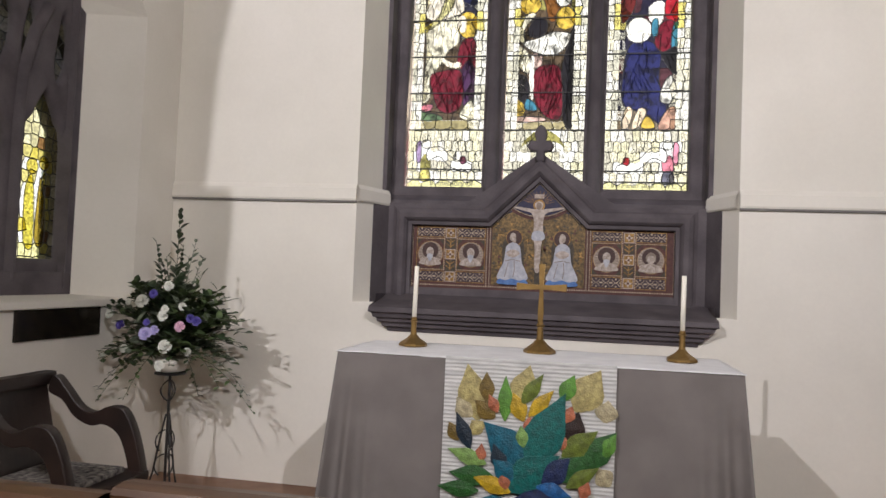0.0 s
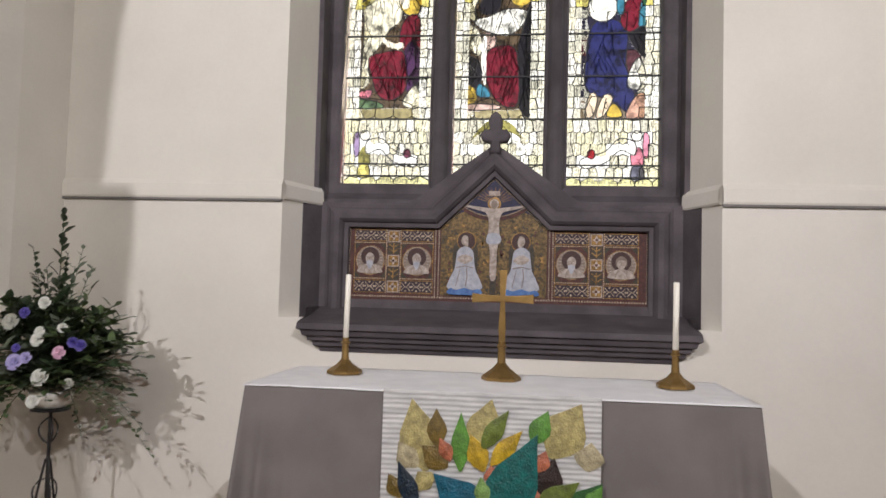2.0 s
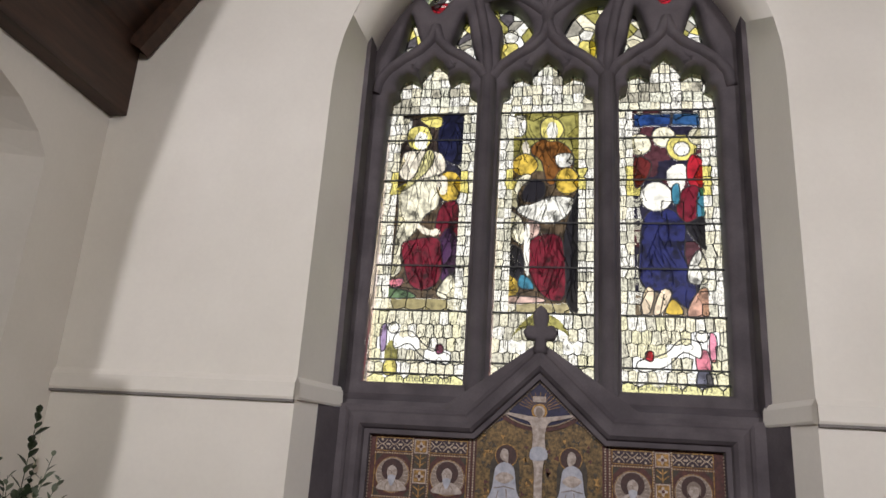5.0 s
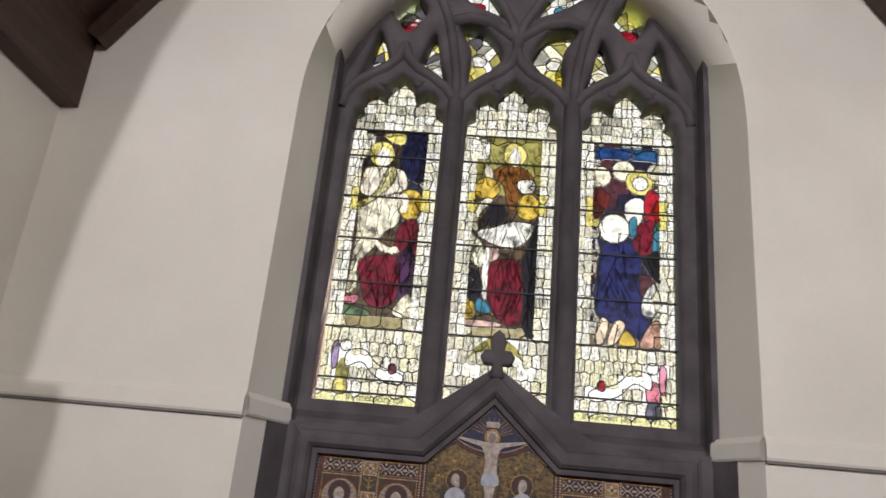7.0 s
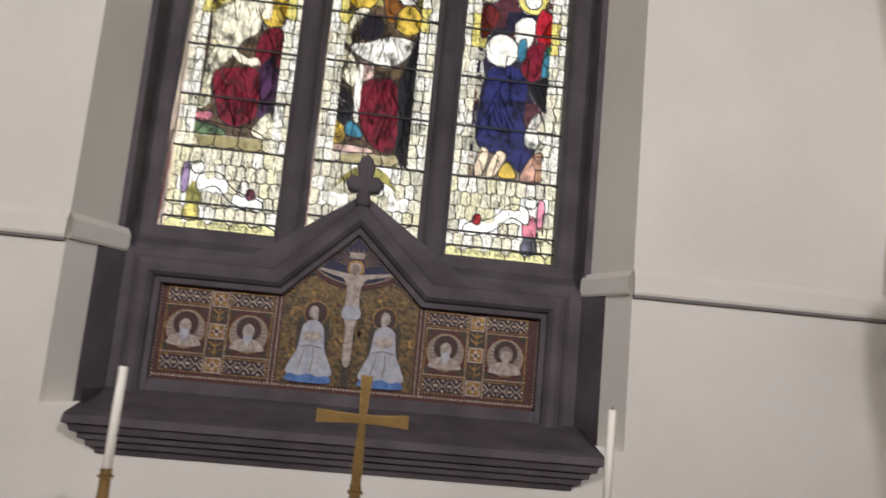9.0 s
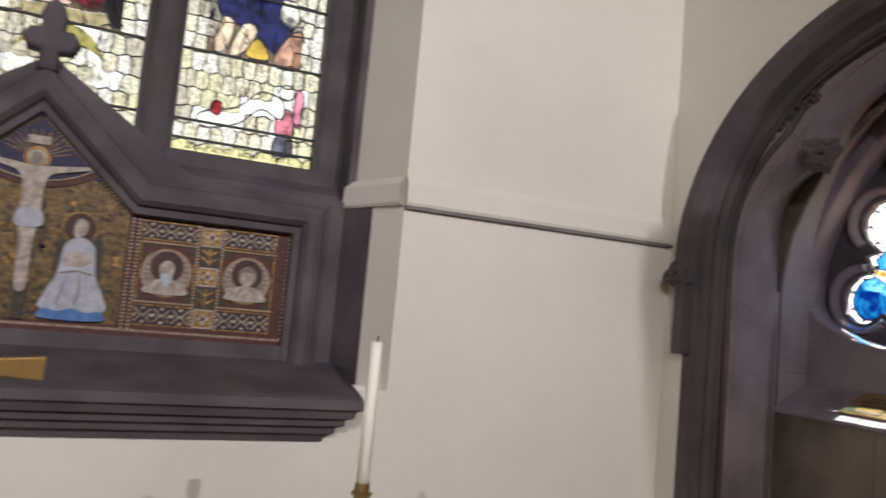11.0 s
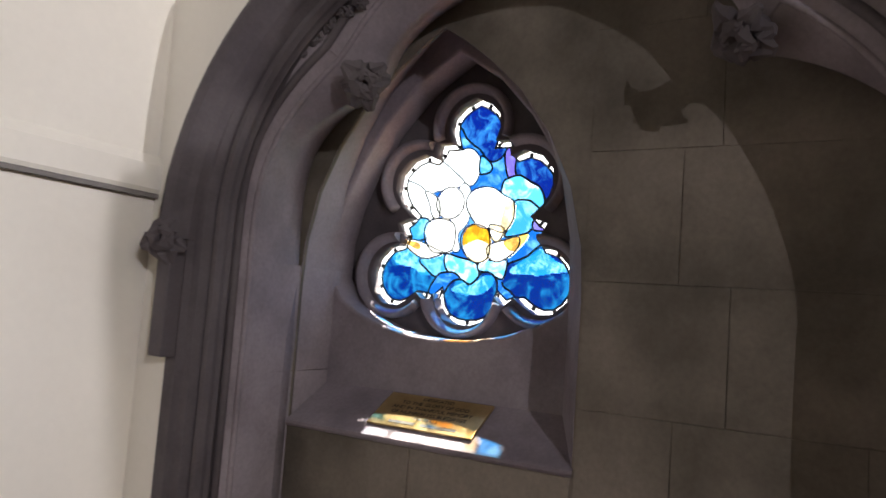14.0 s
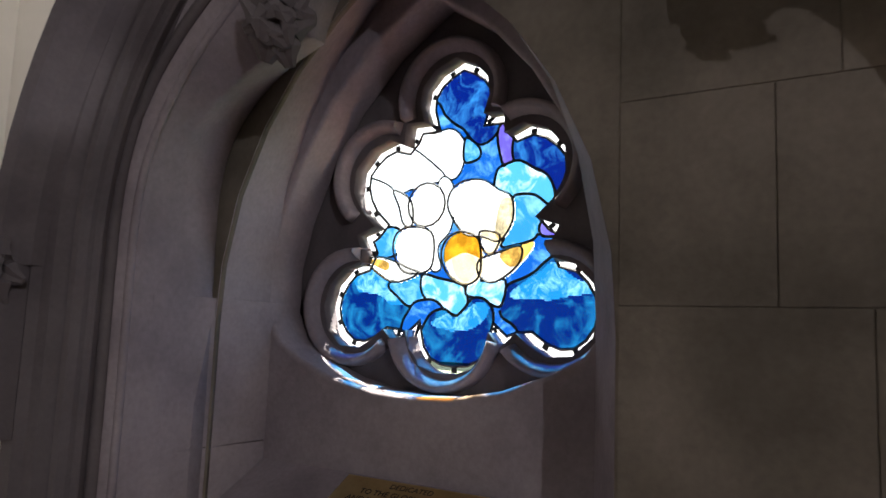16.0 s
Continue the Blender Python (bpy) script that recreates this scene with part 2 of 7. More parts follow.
upper = [(1.252, 1.89)] + rear[1:-1] + [(-1.272, 1.89)]
half_o, half_i = along(upper[:len(upper) // 2 + 1], 30), along(inner[:len(inner) // 2 + 1], 30)
half_o2, half_i2 = along(upper[len(upper) // 2:], 30), along(inner[len(inner) // 2:], 30)
o_line, i_line = half_o + half_o2[1:], half_i + half_i2[1:]
setting("reveal_east", loft([[(p.x, YE, p.y) for p in o_line], [(p.x, 5.46, p.y) for p in i_line]]), PLASTER, "cream plaster splay round the east window", "window reveal", True)
for s in (-1, 1):
    c = -0.01
    setting("reveal_lower", loft([[(c + s * 1.262, YE, z) for z in (1.165, 1.9)], [(c + s * 1.19, 5.27, z) for z in (1.165, 1.9)]]), PLASTER, "cream plaster return beside the altarpiece", "window reveal")
    setting("stone_return", loft([[(c + s * 1.19, 5.27, z) for z in (1.165, 1.9)], [(c + s * 1.115, 5.45, z) for z in (1.165, 1.9)]]), STONE, "dark grey stone return beside the altarpiece", "window reveal")
    setting("reveal_foot", box(min(c + s * 1.10, c + s * 1.30), max(c + s * 1.10, c + s * 1.30), YE + 0.004, 5.5, 1.10, 1.168), PLASTER, "cream plaster foot of the window splay", "window reveal")

# string course with sloped top
SPROF = [(0.0, -0.01), (0.0, 0.020), (0.012, 0.026), (0.085, 0.022), (0.115, 0.003), (0.118, -0.01)]
setting("trim_string_left", sweep([(XN - 0.02, 1.874), (-1.272, 1.874)], SPROF, EAST @ Matrix.Translation((0, 0, -YE)), cap=True), PLASTER, "cream plaster string course", "string course")
setting("trim_string_right", sweep([(1.252, 1.874), (XS + 0.02, 1.874)], SPROF, EAST @ Matrix.Translation((0, 0, -YE)), cap=True), PLASTER, "cream plaster string course", "string course")
for s, a, b in ((-1, (-1.272, YE), (-1.145, 5.46)), (1, (1.252, YE), (1.125, 5.46))):
    d = (Vector(b) - Vector(a)).normalized()
    nrm = Vector((d.y, -d.x)) * (-1 if s > 0 else 1)
    rows = []
    for p in (Vector(a) - d * 0.0, Vector(b)):
        rows.append([(p.x + nrm.x * h, p.y + nrm.y * h, 1.874 + n) for n, h in SPROF])
    setting("trim_string_return", loft(rows), PLASTER, "cream plaster string course returning into the window", "string course")
# thin grey strips that paint in the shadow under the string course
SHADE = surf("string_shade_grey", (0.17, 0.155, 0.15), (0.24, 0.22, 0.21), 0.8, 6, 90, 0.1, 0.1)
setting("trim_shade_left", box(XN, -1.272, YE - 0.021, YE + 0.01, 1.860, 1.8735, 0.002), SHADE, "thin grey strip painting the shadow under the string course", "trim")
setting("trim_shade_right", box(1.252, XS, YE - 0.021, YE + 0.01, 1.860, 1.8735, 0.002), SHADE, "thin grey strip painting the shadow under the string course", "trim")

# north wall with its window recess
nrec = [(2.54, 1.14), (4.66, 1.14), (4.66, 3.05), (4.57, 3.16), (4.40, 3.27), (4.1, 3.38), (3.6, 3.44), (3.1, 3.38), (2.8, 3.27), (2.63, 3.16), (2.54, 3.05)]
setting("wall_north", plate([[(-0.3, -0.2), (YE + 0.3, -0.2), (YE + 0.3, 9), (-0.3, 9)], nrec], NORTH, XN - 0.75, XN), PLASTER, "cream-painted plaster wall with a window recess", "wall")

# south wall with the arched recess
AY, AA, AB, AZ = 3.93, 1.03, 0.91, 1.79
arch_open = [(-(AY + AA), 0.3)] + [(-AY - AA * math.cos(radians(a)), AZ + AB * math.sin(radians(a))) for a in range(0, 181, 6)] + [(-(AY - AA), 0.3)]
setting("wall_south", plate([[(-YE - 0.3, -0.2), (0.3, -0.2), (0.3, 9), (-YE - 0.3, 9)], arch_open], SOUTH, -XS - 0.42, -XS), PLASTER, "cream-painted plaster wall with an arched stone recess", "wall")

# chancel arch behind the walker and the nave beyond
carch = pointed(0.0, 2.16, 3.42, 0.1, -0.1)
setting("wall_west", plate([[(-6.2, -0.2), (6.2, -0.2), (6.2, 9), (-6.2, 9)], carch], EAST, -0.1, 0.35), PLASTER, "cream plaster wall with the chancel arch", "wall")
for s in (-1, 1):
    setting("trim_impost", box(min(s * 2.10, s * 2.5), max(s * 2.10, s * 2.5), -0.4, 0.15, 3.33, 3.43, 0.02), STONE, "dark stone impost of the chancel arch", "impost")
setting("wall_nave_north", box(-6.4, -6.0, -9, 0, 0, 9), PLASTER, "cream plaster nave wall", "wall")
setting("wall_nave_south", box(6.0, 6.4, -9, 0, 0, 9), PLASTER, "cream plaster nave wall", "wall")
setting("wall_nave_west", box(-6.4, 6.4, -9.3, -9, 0, 9), PLASTER, "cream plaster nave wall", "wall")
setting("ceiling_nave", box(-6.4, 6.4, -9.3, -0.2, 8.6, 8.9), ROOF_WOOD, "dark boarded nave ceiling", "ceiling")

# roof of the chancel
bms = []
for s in (-1, 1):
    x0 = XN if s < 0 else XS
    rows = []
    for y in (-0.2, YE + 0.05):
        rows.append([(x0 + (-s) * 0.04, y, 3.96), (0, y, 7.9), (0, y, 8.1), (x0 - (-s) * 0.3, y, 3.96)])
    me = loft(rows, True)
    b = bmesh.new()
    b.from_mesh(me)
    bms.append(b)
setting("ceiling", joined(bms), ROOF_WOOD, "dark boarded pitched oak roof", "ceiling")
for s, x0 in ((-1, XN), (1, XS)):
    setting("trim_wall_plate", box(min(x0, x0 - s * 0.115) - (0.02 if s < 0 else 0), max(x0, x0 - s * 0.115) + (0.02 if s > 0 else 0), -0.1, YE - 0.003, 3.525, 4.05, 0.012), ROOF_WOOD, "dark oak wall plate", "wall plate")
    for k in range(9):
        y = 0.35 + k * 0.585
        p0, p1 = Vector((x0 - s * 0.10, y, 3.98)), Vector((-s * -0.05, y, 7.72))
        d = (p1 - p0).normalized()
        q = Vector((d.z, 0, -d.x)) * (1 if s < 0 else -1)
        rows = [[p + q * a + Vector((0, b, 0)) for a, b in ((0.0, -0.05), (0.11, -0.05), (0.11, 0.05), (0.0, 0.05))] for p in (p0, p1)]
        setting("trim_rafter", loft(rows, True), ROOF_WOOD, "dark oak rafter", "rafter")
# bright sky beyond the windows
SKYGLOW = glow("overcast_sky", (1.0, 0.98, 0.95), 0.15)
setting("backdrop_east", mesh_of([(-70, 60, -2), (70, 60, -2), (70, 60, 50), (-70, 60, 50)], [(0, 1, 2, 3)]), SKYGLOW, "bright hazy sky", "sky")
setting("backdrop_south", mesh_of([(60, -70, -2), (60, 70, -2), (60, 70, 32), (60, -70, 32)], [(0, 1, 2, 3)]), glow("bright_south_sky", (0.96, 0.99, 1.0), 0.34), "bright hazy sky", "sky")
setting("backdrop_north", mesh_of([(-60, -70, -2), (-60, 70, -2), (-60, 70, 40), (-60, -70, 40)], [(0, 1, 2, 3)]), SKYGLOW, "bright hazy sky", "sky")
setting("ground", mesh_of([(-90, -90, -0.45), (90, -90, -0.45), (90, 90, -0.45), (-90, 90, -0.45)], [(0, 1, 2, 3)]), surf("grass", (0.05, 0.08, 0.03), (0.09, 0.12, 0.05), 0.9, 2, 30, 0.2, 0.2), "grass outside the church", "ground")

# ---- east window: stone tracery ----
GY, GX = 5.744, -0.03
LIGHTS = (GX - 0.745, GX, GX + 0.745)
HALF = 0.297


def light_outline(cx, z0=2.05):
    head = [(0.297, 3.86), (0.288, 3.935), (0.24, 3.965), (0.252, 4.02), (0.228, 4.075), (0.17, 4.095), (0.115, 4.065), (0.095, 4.05), (0.10, 4.10), (0.065, 4.155), (0.0, 4.215)]
    right = [(cx + x, z) for x, z in head]
    return [(cx + HALF, z0)] + right + [(cx - x, z) for x, z in reversed(head[:-1])] + [(cx - HALF, z0)]


def foil(cx, cz, rx, rz, lobes=4, deep=0.22, n=32, turn=0.0):
    return [(cx + rx * (1 - deep * (0.5 - 0.5 * math.cos(lobes * a))) * math.cos(a + turn), cz + rz * (1 - deep * (0.5 - 0.5 * math.cos(lobes * a))) * math.sin(a + turn)) for a in (2 * math.pi * i / n for i in range(n))]


def blob(pts, n=4):
    """A closed smooth outline through the points."""
    out, k = [], len(pts)
    for i in range(k):
        p0, p1, p2, p3 = (Vector(pts[(i + j - 1) % k]) for j in range(4))
        for s in range(n):
            t = s / n
            out.append(tuple(0.5 * ((2 * p1) + (p2 - p0) * t + (2 * p0 - 5 * p1 + 4 * p2 - p3) * t * t + (3 * p1 - p0 - 3 * p2 + p3) * t ** 3)))
    return out


def mirror(pts, cx):
    return [(2 * cx - x, z) for x, z in reversed(pts)]


dagger = blob([(-0.966, 4.55), (-0.905, 4.40), (-0.885, 4.30), (-0.96, 4.22), (-1.07, 4.15), (-1.02, 4.30)])
sway = blob([(-0.425, 4.61), (-0.25, 4.60), (-0.125, 4.40), (-0.20, 4.27), (-0.325, 4.14), (-0.345, 4.28), (-0.335, 4.43)])
wing = blob([(-0.64, 5.06), (-0.44, 5.09), (-0.27, 4.97), (-0.105, 4.70), (-0.22, 4.73), (-0.40, 4.83)])
TRACERY = []
for cx in (LIGHTS[0], LIGHTS[2]):
    shift = cx - LIGHTS[0]
    d = [(x + shift, z) for x, z in dagger]
    TRACERY += [d, mirror(d, cx), foil(cx, 4.72, 0.12, 0.175)]
TRACERY += [sway, mirror(sway, GX), wing, mirror(wing, GX), foil(GX, 5.12, 0.15, 0.19)]
win_holes = [light_outline(c) for c in LIGHTS] + TRACERY
window_1 = setting("window_1", plate([[(-1.6, 1.7), (1.6, 1.7), (1.6, 5.9), (-1.6, 5.9)]] + win_holes, EAST, -5.82, -5.60, 0.045, 3), STONE, "pointed three-light east window with dark stone tracery", "window")

# mullions and ribs standing proud of the tracery
ROLL = [(-0.052, 0.0), (-0.045, 0.05), (-0.022, 0.10), (0.022, 0.10), (0.045, 0.05), (0.052, 0.0)]
RIB = [(-0.035, 0.0), (-0.026, 0.035), (0.0, 0.052), (0.026, 0.035), (0.035, 0.0)]
at_face = EAST @ Matrix.Translation((0, 0, -5.61))
for x in (GX - 0.3725, GX + 0.3725):
    part("mullion", sweep([(x, 1.95), (x, 4.0)], ROLL, at_face), STONE, window_1, smooth=True)
for c in LIGHTS:
    ogee = [(c - 0.3725, 3.92), (c - 0.355, 4.02), (c - 0.30, 4.10), (c - 0.2, 4.18), (c - 0.10, 4.24), (c - 0.035, 4.31), (c, 4.42)]
    part("rib", sweep(ogee, RIB, at_face), STONE, window_1, smooth=True)
    part("rib", sweep(mirror(ogee, c), RIB, at_face), STONE, window_1, smooth=True)
for s in (-1, 1):
    x = GX + s * 0.3725
    rise = [(x, 4.0), (x + s * 0.02, 4.25), (x + s * 0.06, 4.48), (x + s * 0.10, 4.64), (x + s * 0.19, 4.86), (x + s * 0.34, 5.02)]
    part("rib", sweep(rise, RIB, at_face), STONE, window_1, smooth=True)
    cross = [(x + s * 0.09, 4.62), (x - s * 0.05, 4.66), (x - s * 0.2, 4.63), (GX + s * 0.02, 4.50)]
    part("rib", sweep(cross, RIB, at_face), STONE, window_1, smooth=True)
    part("rib", sweep([(GX, 4.42), (GX + s * 0.03, 4.60), (GX + s * 0.12, 4.78), (GX + s * 0.22, 4.95), (GX + s * 0.25, 5.1)], RIB, at_face), STONE, window_1, smooth=True)
# outer frame moulding
JAMB = [(0.02, -0.12), (0.02, 0.02), (-0.012, 0.032), (-0.03, 0.018), (-0.035, -0.01), (-0.075, -0.05), (-0.085, -0.075), (-0.115, -0.085), (-0.145, -0.14)]
part("jamb_moulding", sweep([(p[0], p[1]) for p in reversed(inner)], [(-n, h) for n, h in JAMB], EAST @ Matrix.Translation((0, 0, -5.46))), STONE, window_1)
part("window_sill", loft([[(x, 5.505, 1.885) for x in (-1.16, 1.12)], [(x, 5.515, 1.93) for x in (-1.16, 1.12)], [(x, 5.745, 2.06) for x in (-1.16, 1.12)], [(x, 5.745, 1.80) for x in (-1.16, 1.12)]]), STONE, window_1)

# ---- stained glass ----


def inside(p, poly):
    x, y, c = p[0], p[1], False
    for (x0, y0), (x1, y1) in zip(poly, poly[1:] + poly[:1]):
        if (y0 > y) != (y1 > y) and x < (x1 - x0) * (y - y0) / (y1 - y0) + x0:
            c = not c
    return c


def clip(poly, px, py, nx, ny):
    """The part of a polygon on the side of the point (px, py) that the normal points away from."""
    out = []
    for (x0, y0), (x1, y1) in zip(poly, poly[1:] + poly[:1]):
        d0, d1 = (x0 - px) * nx + (y0 - py) * ny, (x1 - px) * nx + (y1 - py) * ny
        if d0 <= 0:
            out.append((x0, y0))
        if d0 * d1 < 0:
            t = d0 / (d0 - d1)
            out.append((x0 + (x1 - x0) * t, y0 + (y1 - y0) * t))
    return out


def cells(sites, bounds, reach=0.3):
    x0, x1, y0, y1 = bounds
    made = []
    for i, (x, y) in enumerate(sites):
        poly = [(x0, y0), (x1, y0), (x1, y1), (x0, y1)]
        for j, (u, v) in enumerate(sites):
            if j != i and abs(u - x) < reach and abs(v - y) < reach:
                poly = clip(poly, (x + u) / 2, (y + v) / 2, u - x, v - y)
                if len(poly) < 3:
                    break
        if len(poly) >= 3:
            made.append((i, poly))
    return made


class Leads:
    """Collects the lead lines of one glazed panel into one mesh."""

    def __init__(self):
        self.v, self.f = [], []

    def ring(self, poly, width, m, w):
        area = sum(a[0] * b[1] - b[0] * a[1] for a, b in zip(poly, poly[1:] + poly[:1]))
        s = 1 if area > 0 else -1
        a, b = offset2(poly, s * width / 2, True), offset2(poly, -s * width / 2, True)
        k, n = len(self.v), len(poly)
        for p in a:
            self.v.append(m @ Vector((p.x, p.y, w)))
        for p in poly:
            self.v.append(m @ Vector((p[0], p[1], w + 0.003)))
        for p in b:
            self.v.append(m @ Vector((p.x, p.y, w)))
        for i in range(n):
            j = (i + 1) % n
            self.f += [(k + i, k + j, k + n + j, k + n + i), (k + n + i, k + n + j, k + 2 * n + j, k + 2 * n + i)]

    def inside_lines(self, poly, width, m, w, bound, avoid=()):
        """The edges of a piece as short lead strips, as far as they lie within the bound."""
        for a, b in zip(poly, poly[1:] + poly[:1]):
            a, b = Vector(a), Vector(b)
            n = max(1, int((b - a).length / 0.008))
            d = (b - a) / n
            if d.length < 1e-7:
                continue
            side = Vector((-d.y, d.x)).normalized() * width / 2
            for i in range(n):
                p, q = a + d * i, a + d * (i + 1)
                if inside((p + q) / 2, bound) and not any(inside((p + q) / 2, c) for c in avoid):
                    k = len(self.v)
                    self.v += [m @ Vector((*(p + side), w)), m @ Vector((*(q + side), w)), m @ Vector((*(q - side), w)), m @ Vector((*(p - side), w))]
                    self.f.append((k, k + 1, k + 2, k + 3))

    def mesh(self):
        return mesh_of(self.v, self.f)


def pane(poly, m, w, colour, parent, paint=0.35, scale=26.0):
    return part("pane", mesh_of([m @ Vector((x, y, w)) for x, y in poly], [tuple(range(len(poly)))]), glass(colour, paint, scale), parent)


def disc(cx, cy, r, n=14):
    return arc(cx, cy, r, r, 0, 360 - 360 / n, n - 1)


WHITE, CREAM, YELL, GOLD = (0.95, 0.93, 0.86), (0.90, 0.85, 0.66), (0.82, 0.72, 0.22), (0.72, 0.50, 0.08)
RED, WINE, BLUE, NAVY = (0.42, 0.015, 0.03), (0.17, 0.010, 0.025), (0.06, 0.12, 0.36), (0.018, 0.022, 0.11)
GREEN, DARK, BROWN, FLESH, PINK = (0.12, 0.20, 0.10), (0.012, 0.011, 0.016), (0.22, 0.085, 0.02), (0.86, 0.70, 0.52), (0.75, 0.24, 0.32)
TEAL, OLIVE, LILAC = (0.05, 0.22, 0.33), (0.36, 0.33, 0.10), (0.36, 0.26, 0.45)

# each scene: outlines about the light's middle, heights above the sill, colour
DUSK, EARTH, INDIGO = (0.05, 0.035, 0.03), (0.11, 0.075, 0.045), (0.012, 0.014, 0.05)
SKIN, STRAW, MULBERRY, PINKISH = (0.90, 0.82, 0.68), (0.80, 0.74, 0.36), (0.06, 0.02, 0.07), (0.72, 0.50, 0.44)
S_LEFT = [
    ([(-0.26, 1.81), (0.06, 1.8), (0.09, 1.14), (-0.21, 1.14)], DUSK, 0.5),
    ([(-0.26, 1.14), (0.21, 1.14), (0.24, 0.53), (-0.22, 0.53)], EARTH, 0.5),
    (blob([(0.06, 1.77), (0.2, 1.77), (0.21, 1.44), (0.09, 1.46), (0.04, 1.55)], 3), INDIGO, 0.4),
    (blob([(-0.23, 1.74), (-0.14, 1.75), (-0.17, 1.6), (-0.22, 1.59)], 3), WHITE, 0.5),
    (blob([(-0.09, 1.76), (0.05, 1.77), (0.05, 1.69), (-0.03, 1.7)], 3), YELL, 0.4),
    (blob([(-0.2, 1.27), (-0.09, 1.31), (0.03, 1.36), (0.07, 1.29), (0.07, 1.14), (-0.01, 1.07), (-0.07, 0.96), (-0.15, 0.85), (-0.14, 0.71), (-0.2, 0.66), (-0.2, 0.76), (-0.19, 0.98), (-0.19, 1.14)], 3), CREAM, 0.5),
    (blob([(-0.19, 1.48), (-0.15, 1.52), (-0.04, 1.52), (0.07, 1.5), (0.1, 1.38), (-0.01, 1.33), (-0.13, 1.31), (-0.2, 1.35)], 3), SKIN, 0.35),
    (blob([(-0.04, 1.51), (0.01, 1.52), (0.02, 1.44), (-0.04, 1.35), (-0.16, 1.24), (-0.21, 1.26), (-0.1, 1.34)], 3), STRAW, 0.5),
    (blob([(-0.0, 1.61), (-0.02, 1.56), (-0.05, 1.53), (-0.11, 1.53), (-0.15, 1.56), (-0.17, 1.62), (-0.16, 1.67), (-0.12, 1.7), (-0.06, 1.7), (-0.02, 1.67)], 3), YELL, 0.4),
    (blob([(-0.03, 1.59), (-0.04, 1.54), (-0.07, 1.53), (-0.1, 1.55), (-0.12, 1.59), (-0.11, 1.64), (-0.08, 1.66), (-0.04, 1.64)], 3), WHITE, 0.3),
    (blob([(0.21, 1.27), (0.2, 1.2), (0.17, 1.17), (0.11, 1.17), (0.07, 1.21), (0.05, 1.27), (0.07, 1.33), (0.1, 1.37), (0.16, 1.37), (0.2, 1.33)], 3), GOLD, 0.5),
    (blob([(0.12, 1.28), (0.12, 1.23), (0.09, 1.21), (0.07, 1.23), (0.05, 1.28), (0.06, 1.33), (0.09, 1.35), (0.11, 1.33)], 3), SKIN, 0.3),
    (blob([(0.09, 1.14), (0.18, 1.17), (0.21, 1.07), (0.21, 0.9), (0.12, 0.89), (0.06, 0.99)], 3), WINE, 0.5),
    (blob([(0.09, 0.91), (0.15, 0.99), (0.21, 0.89), (0.2, 0.71), (0.12, 0.64), (0.09, 0.82)], 3), MULBERRY, 0.5),
    (blob([(-0.15, 0.87), (-0.07, 0.91), (0.08, 0.92), (0.11, 0.82), (0.12, 0.71), (0.09, 0.62), (0.0, 0.58), (-0.08, 0.62), (-0.12, 0.73)], 3), WINE, 0.5),
    (blob([(-0.08, 1.03), (0.01, 0.98), (0.08, 0.98), (0.08, 0.94), (-0.02, 0.95)], 3), SKIN, 0.3),
    (blob([(0.1, 0.59), (0.18, 0.69), (0.21, 0.61), (0.2, 0.53), (0.11, 0.54)], 3), CREAM, 0.5),
    (blob([(-0.22, 0.59), (-0.08, 0.57), (-0.04, 0.53), (-0.22, 0.53)], 3), GREEN, 0.5),
    (blob([(-0.21, 0.64), (-0.12, 0.65), (-0.14, 0.6), (-0.2, 0.6)], 3), PINK, 0.4),
]
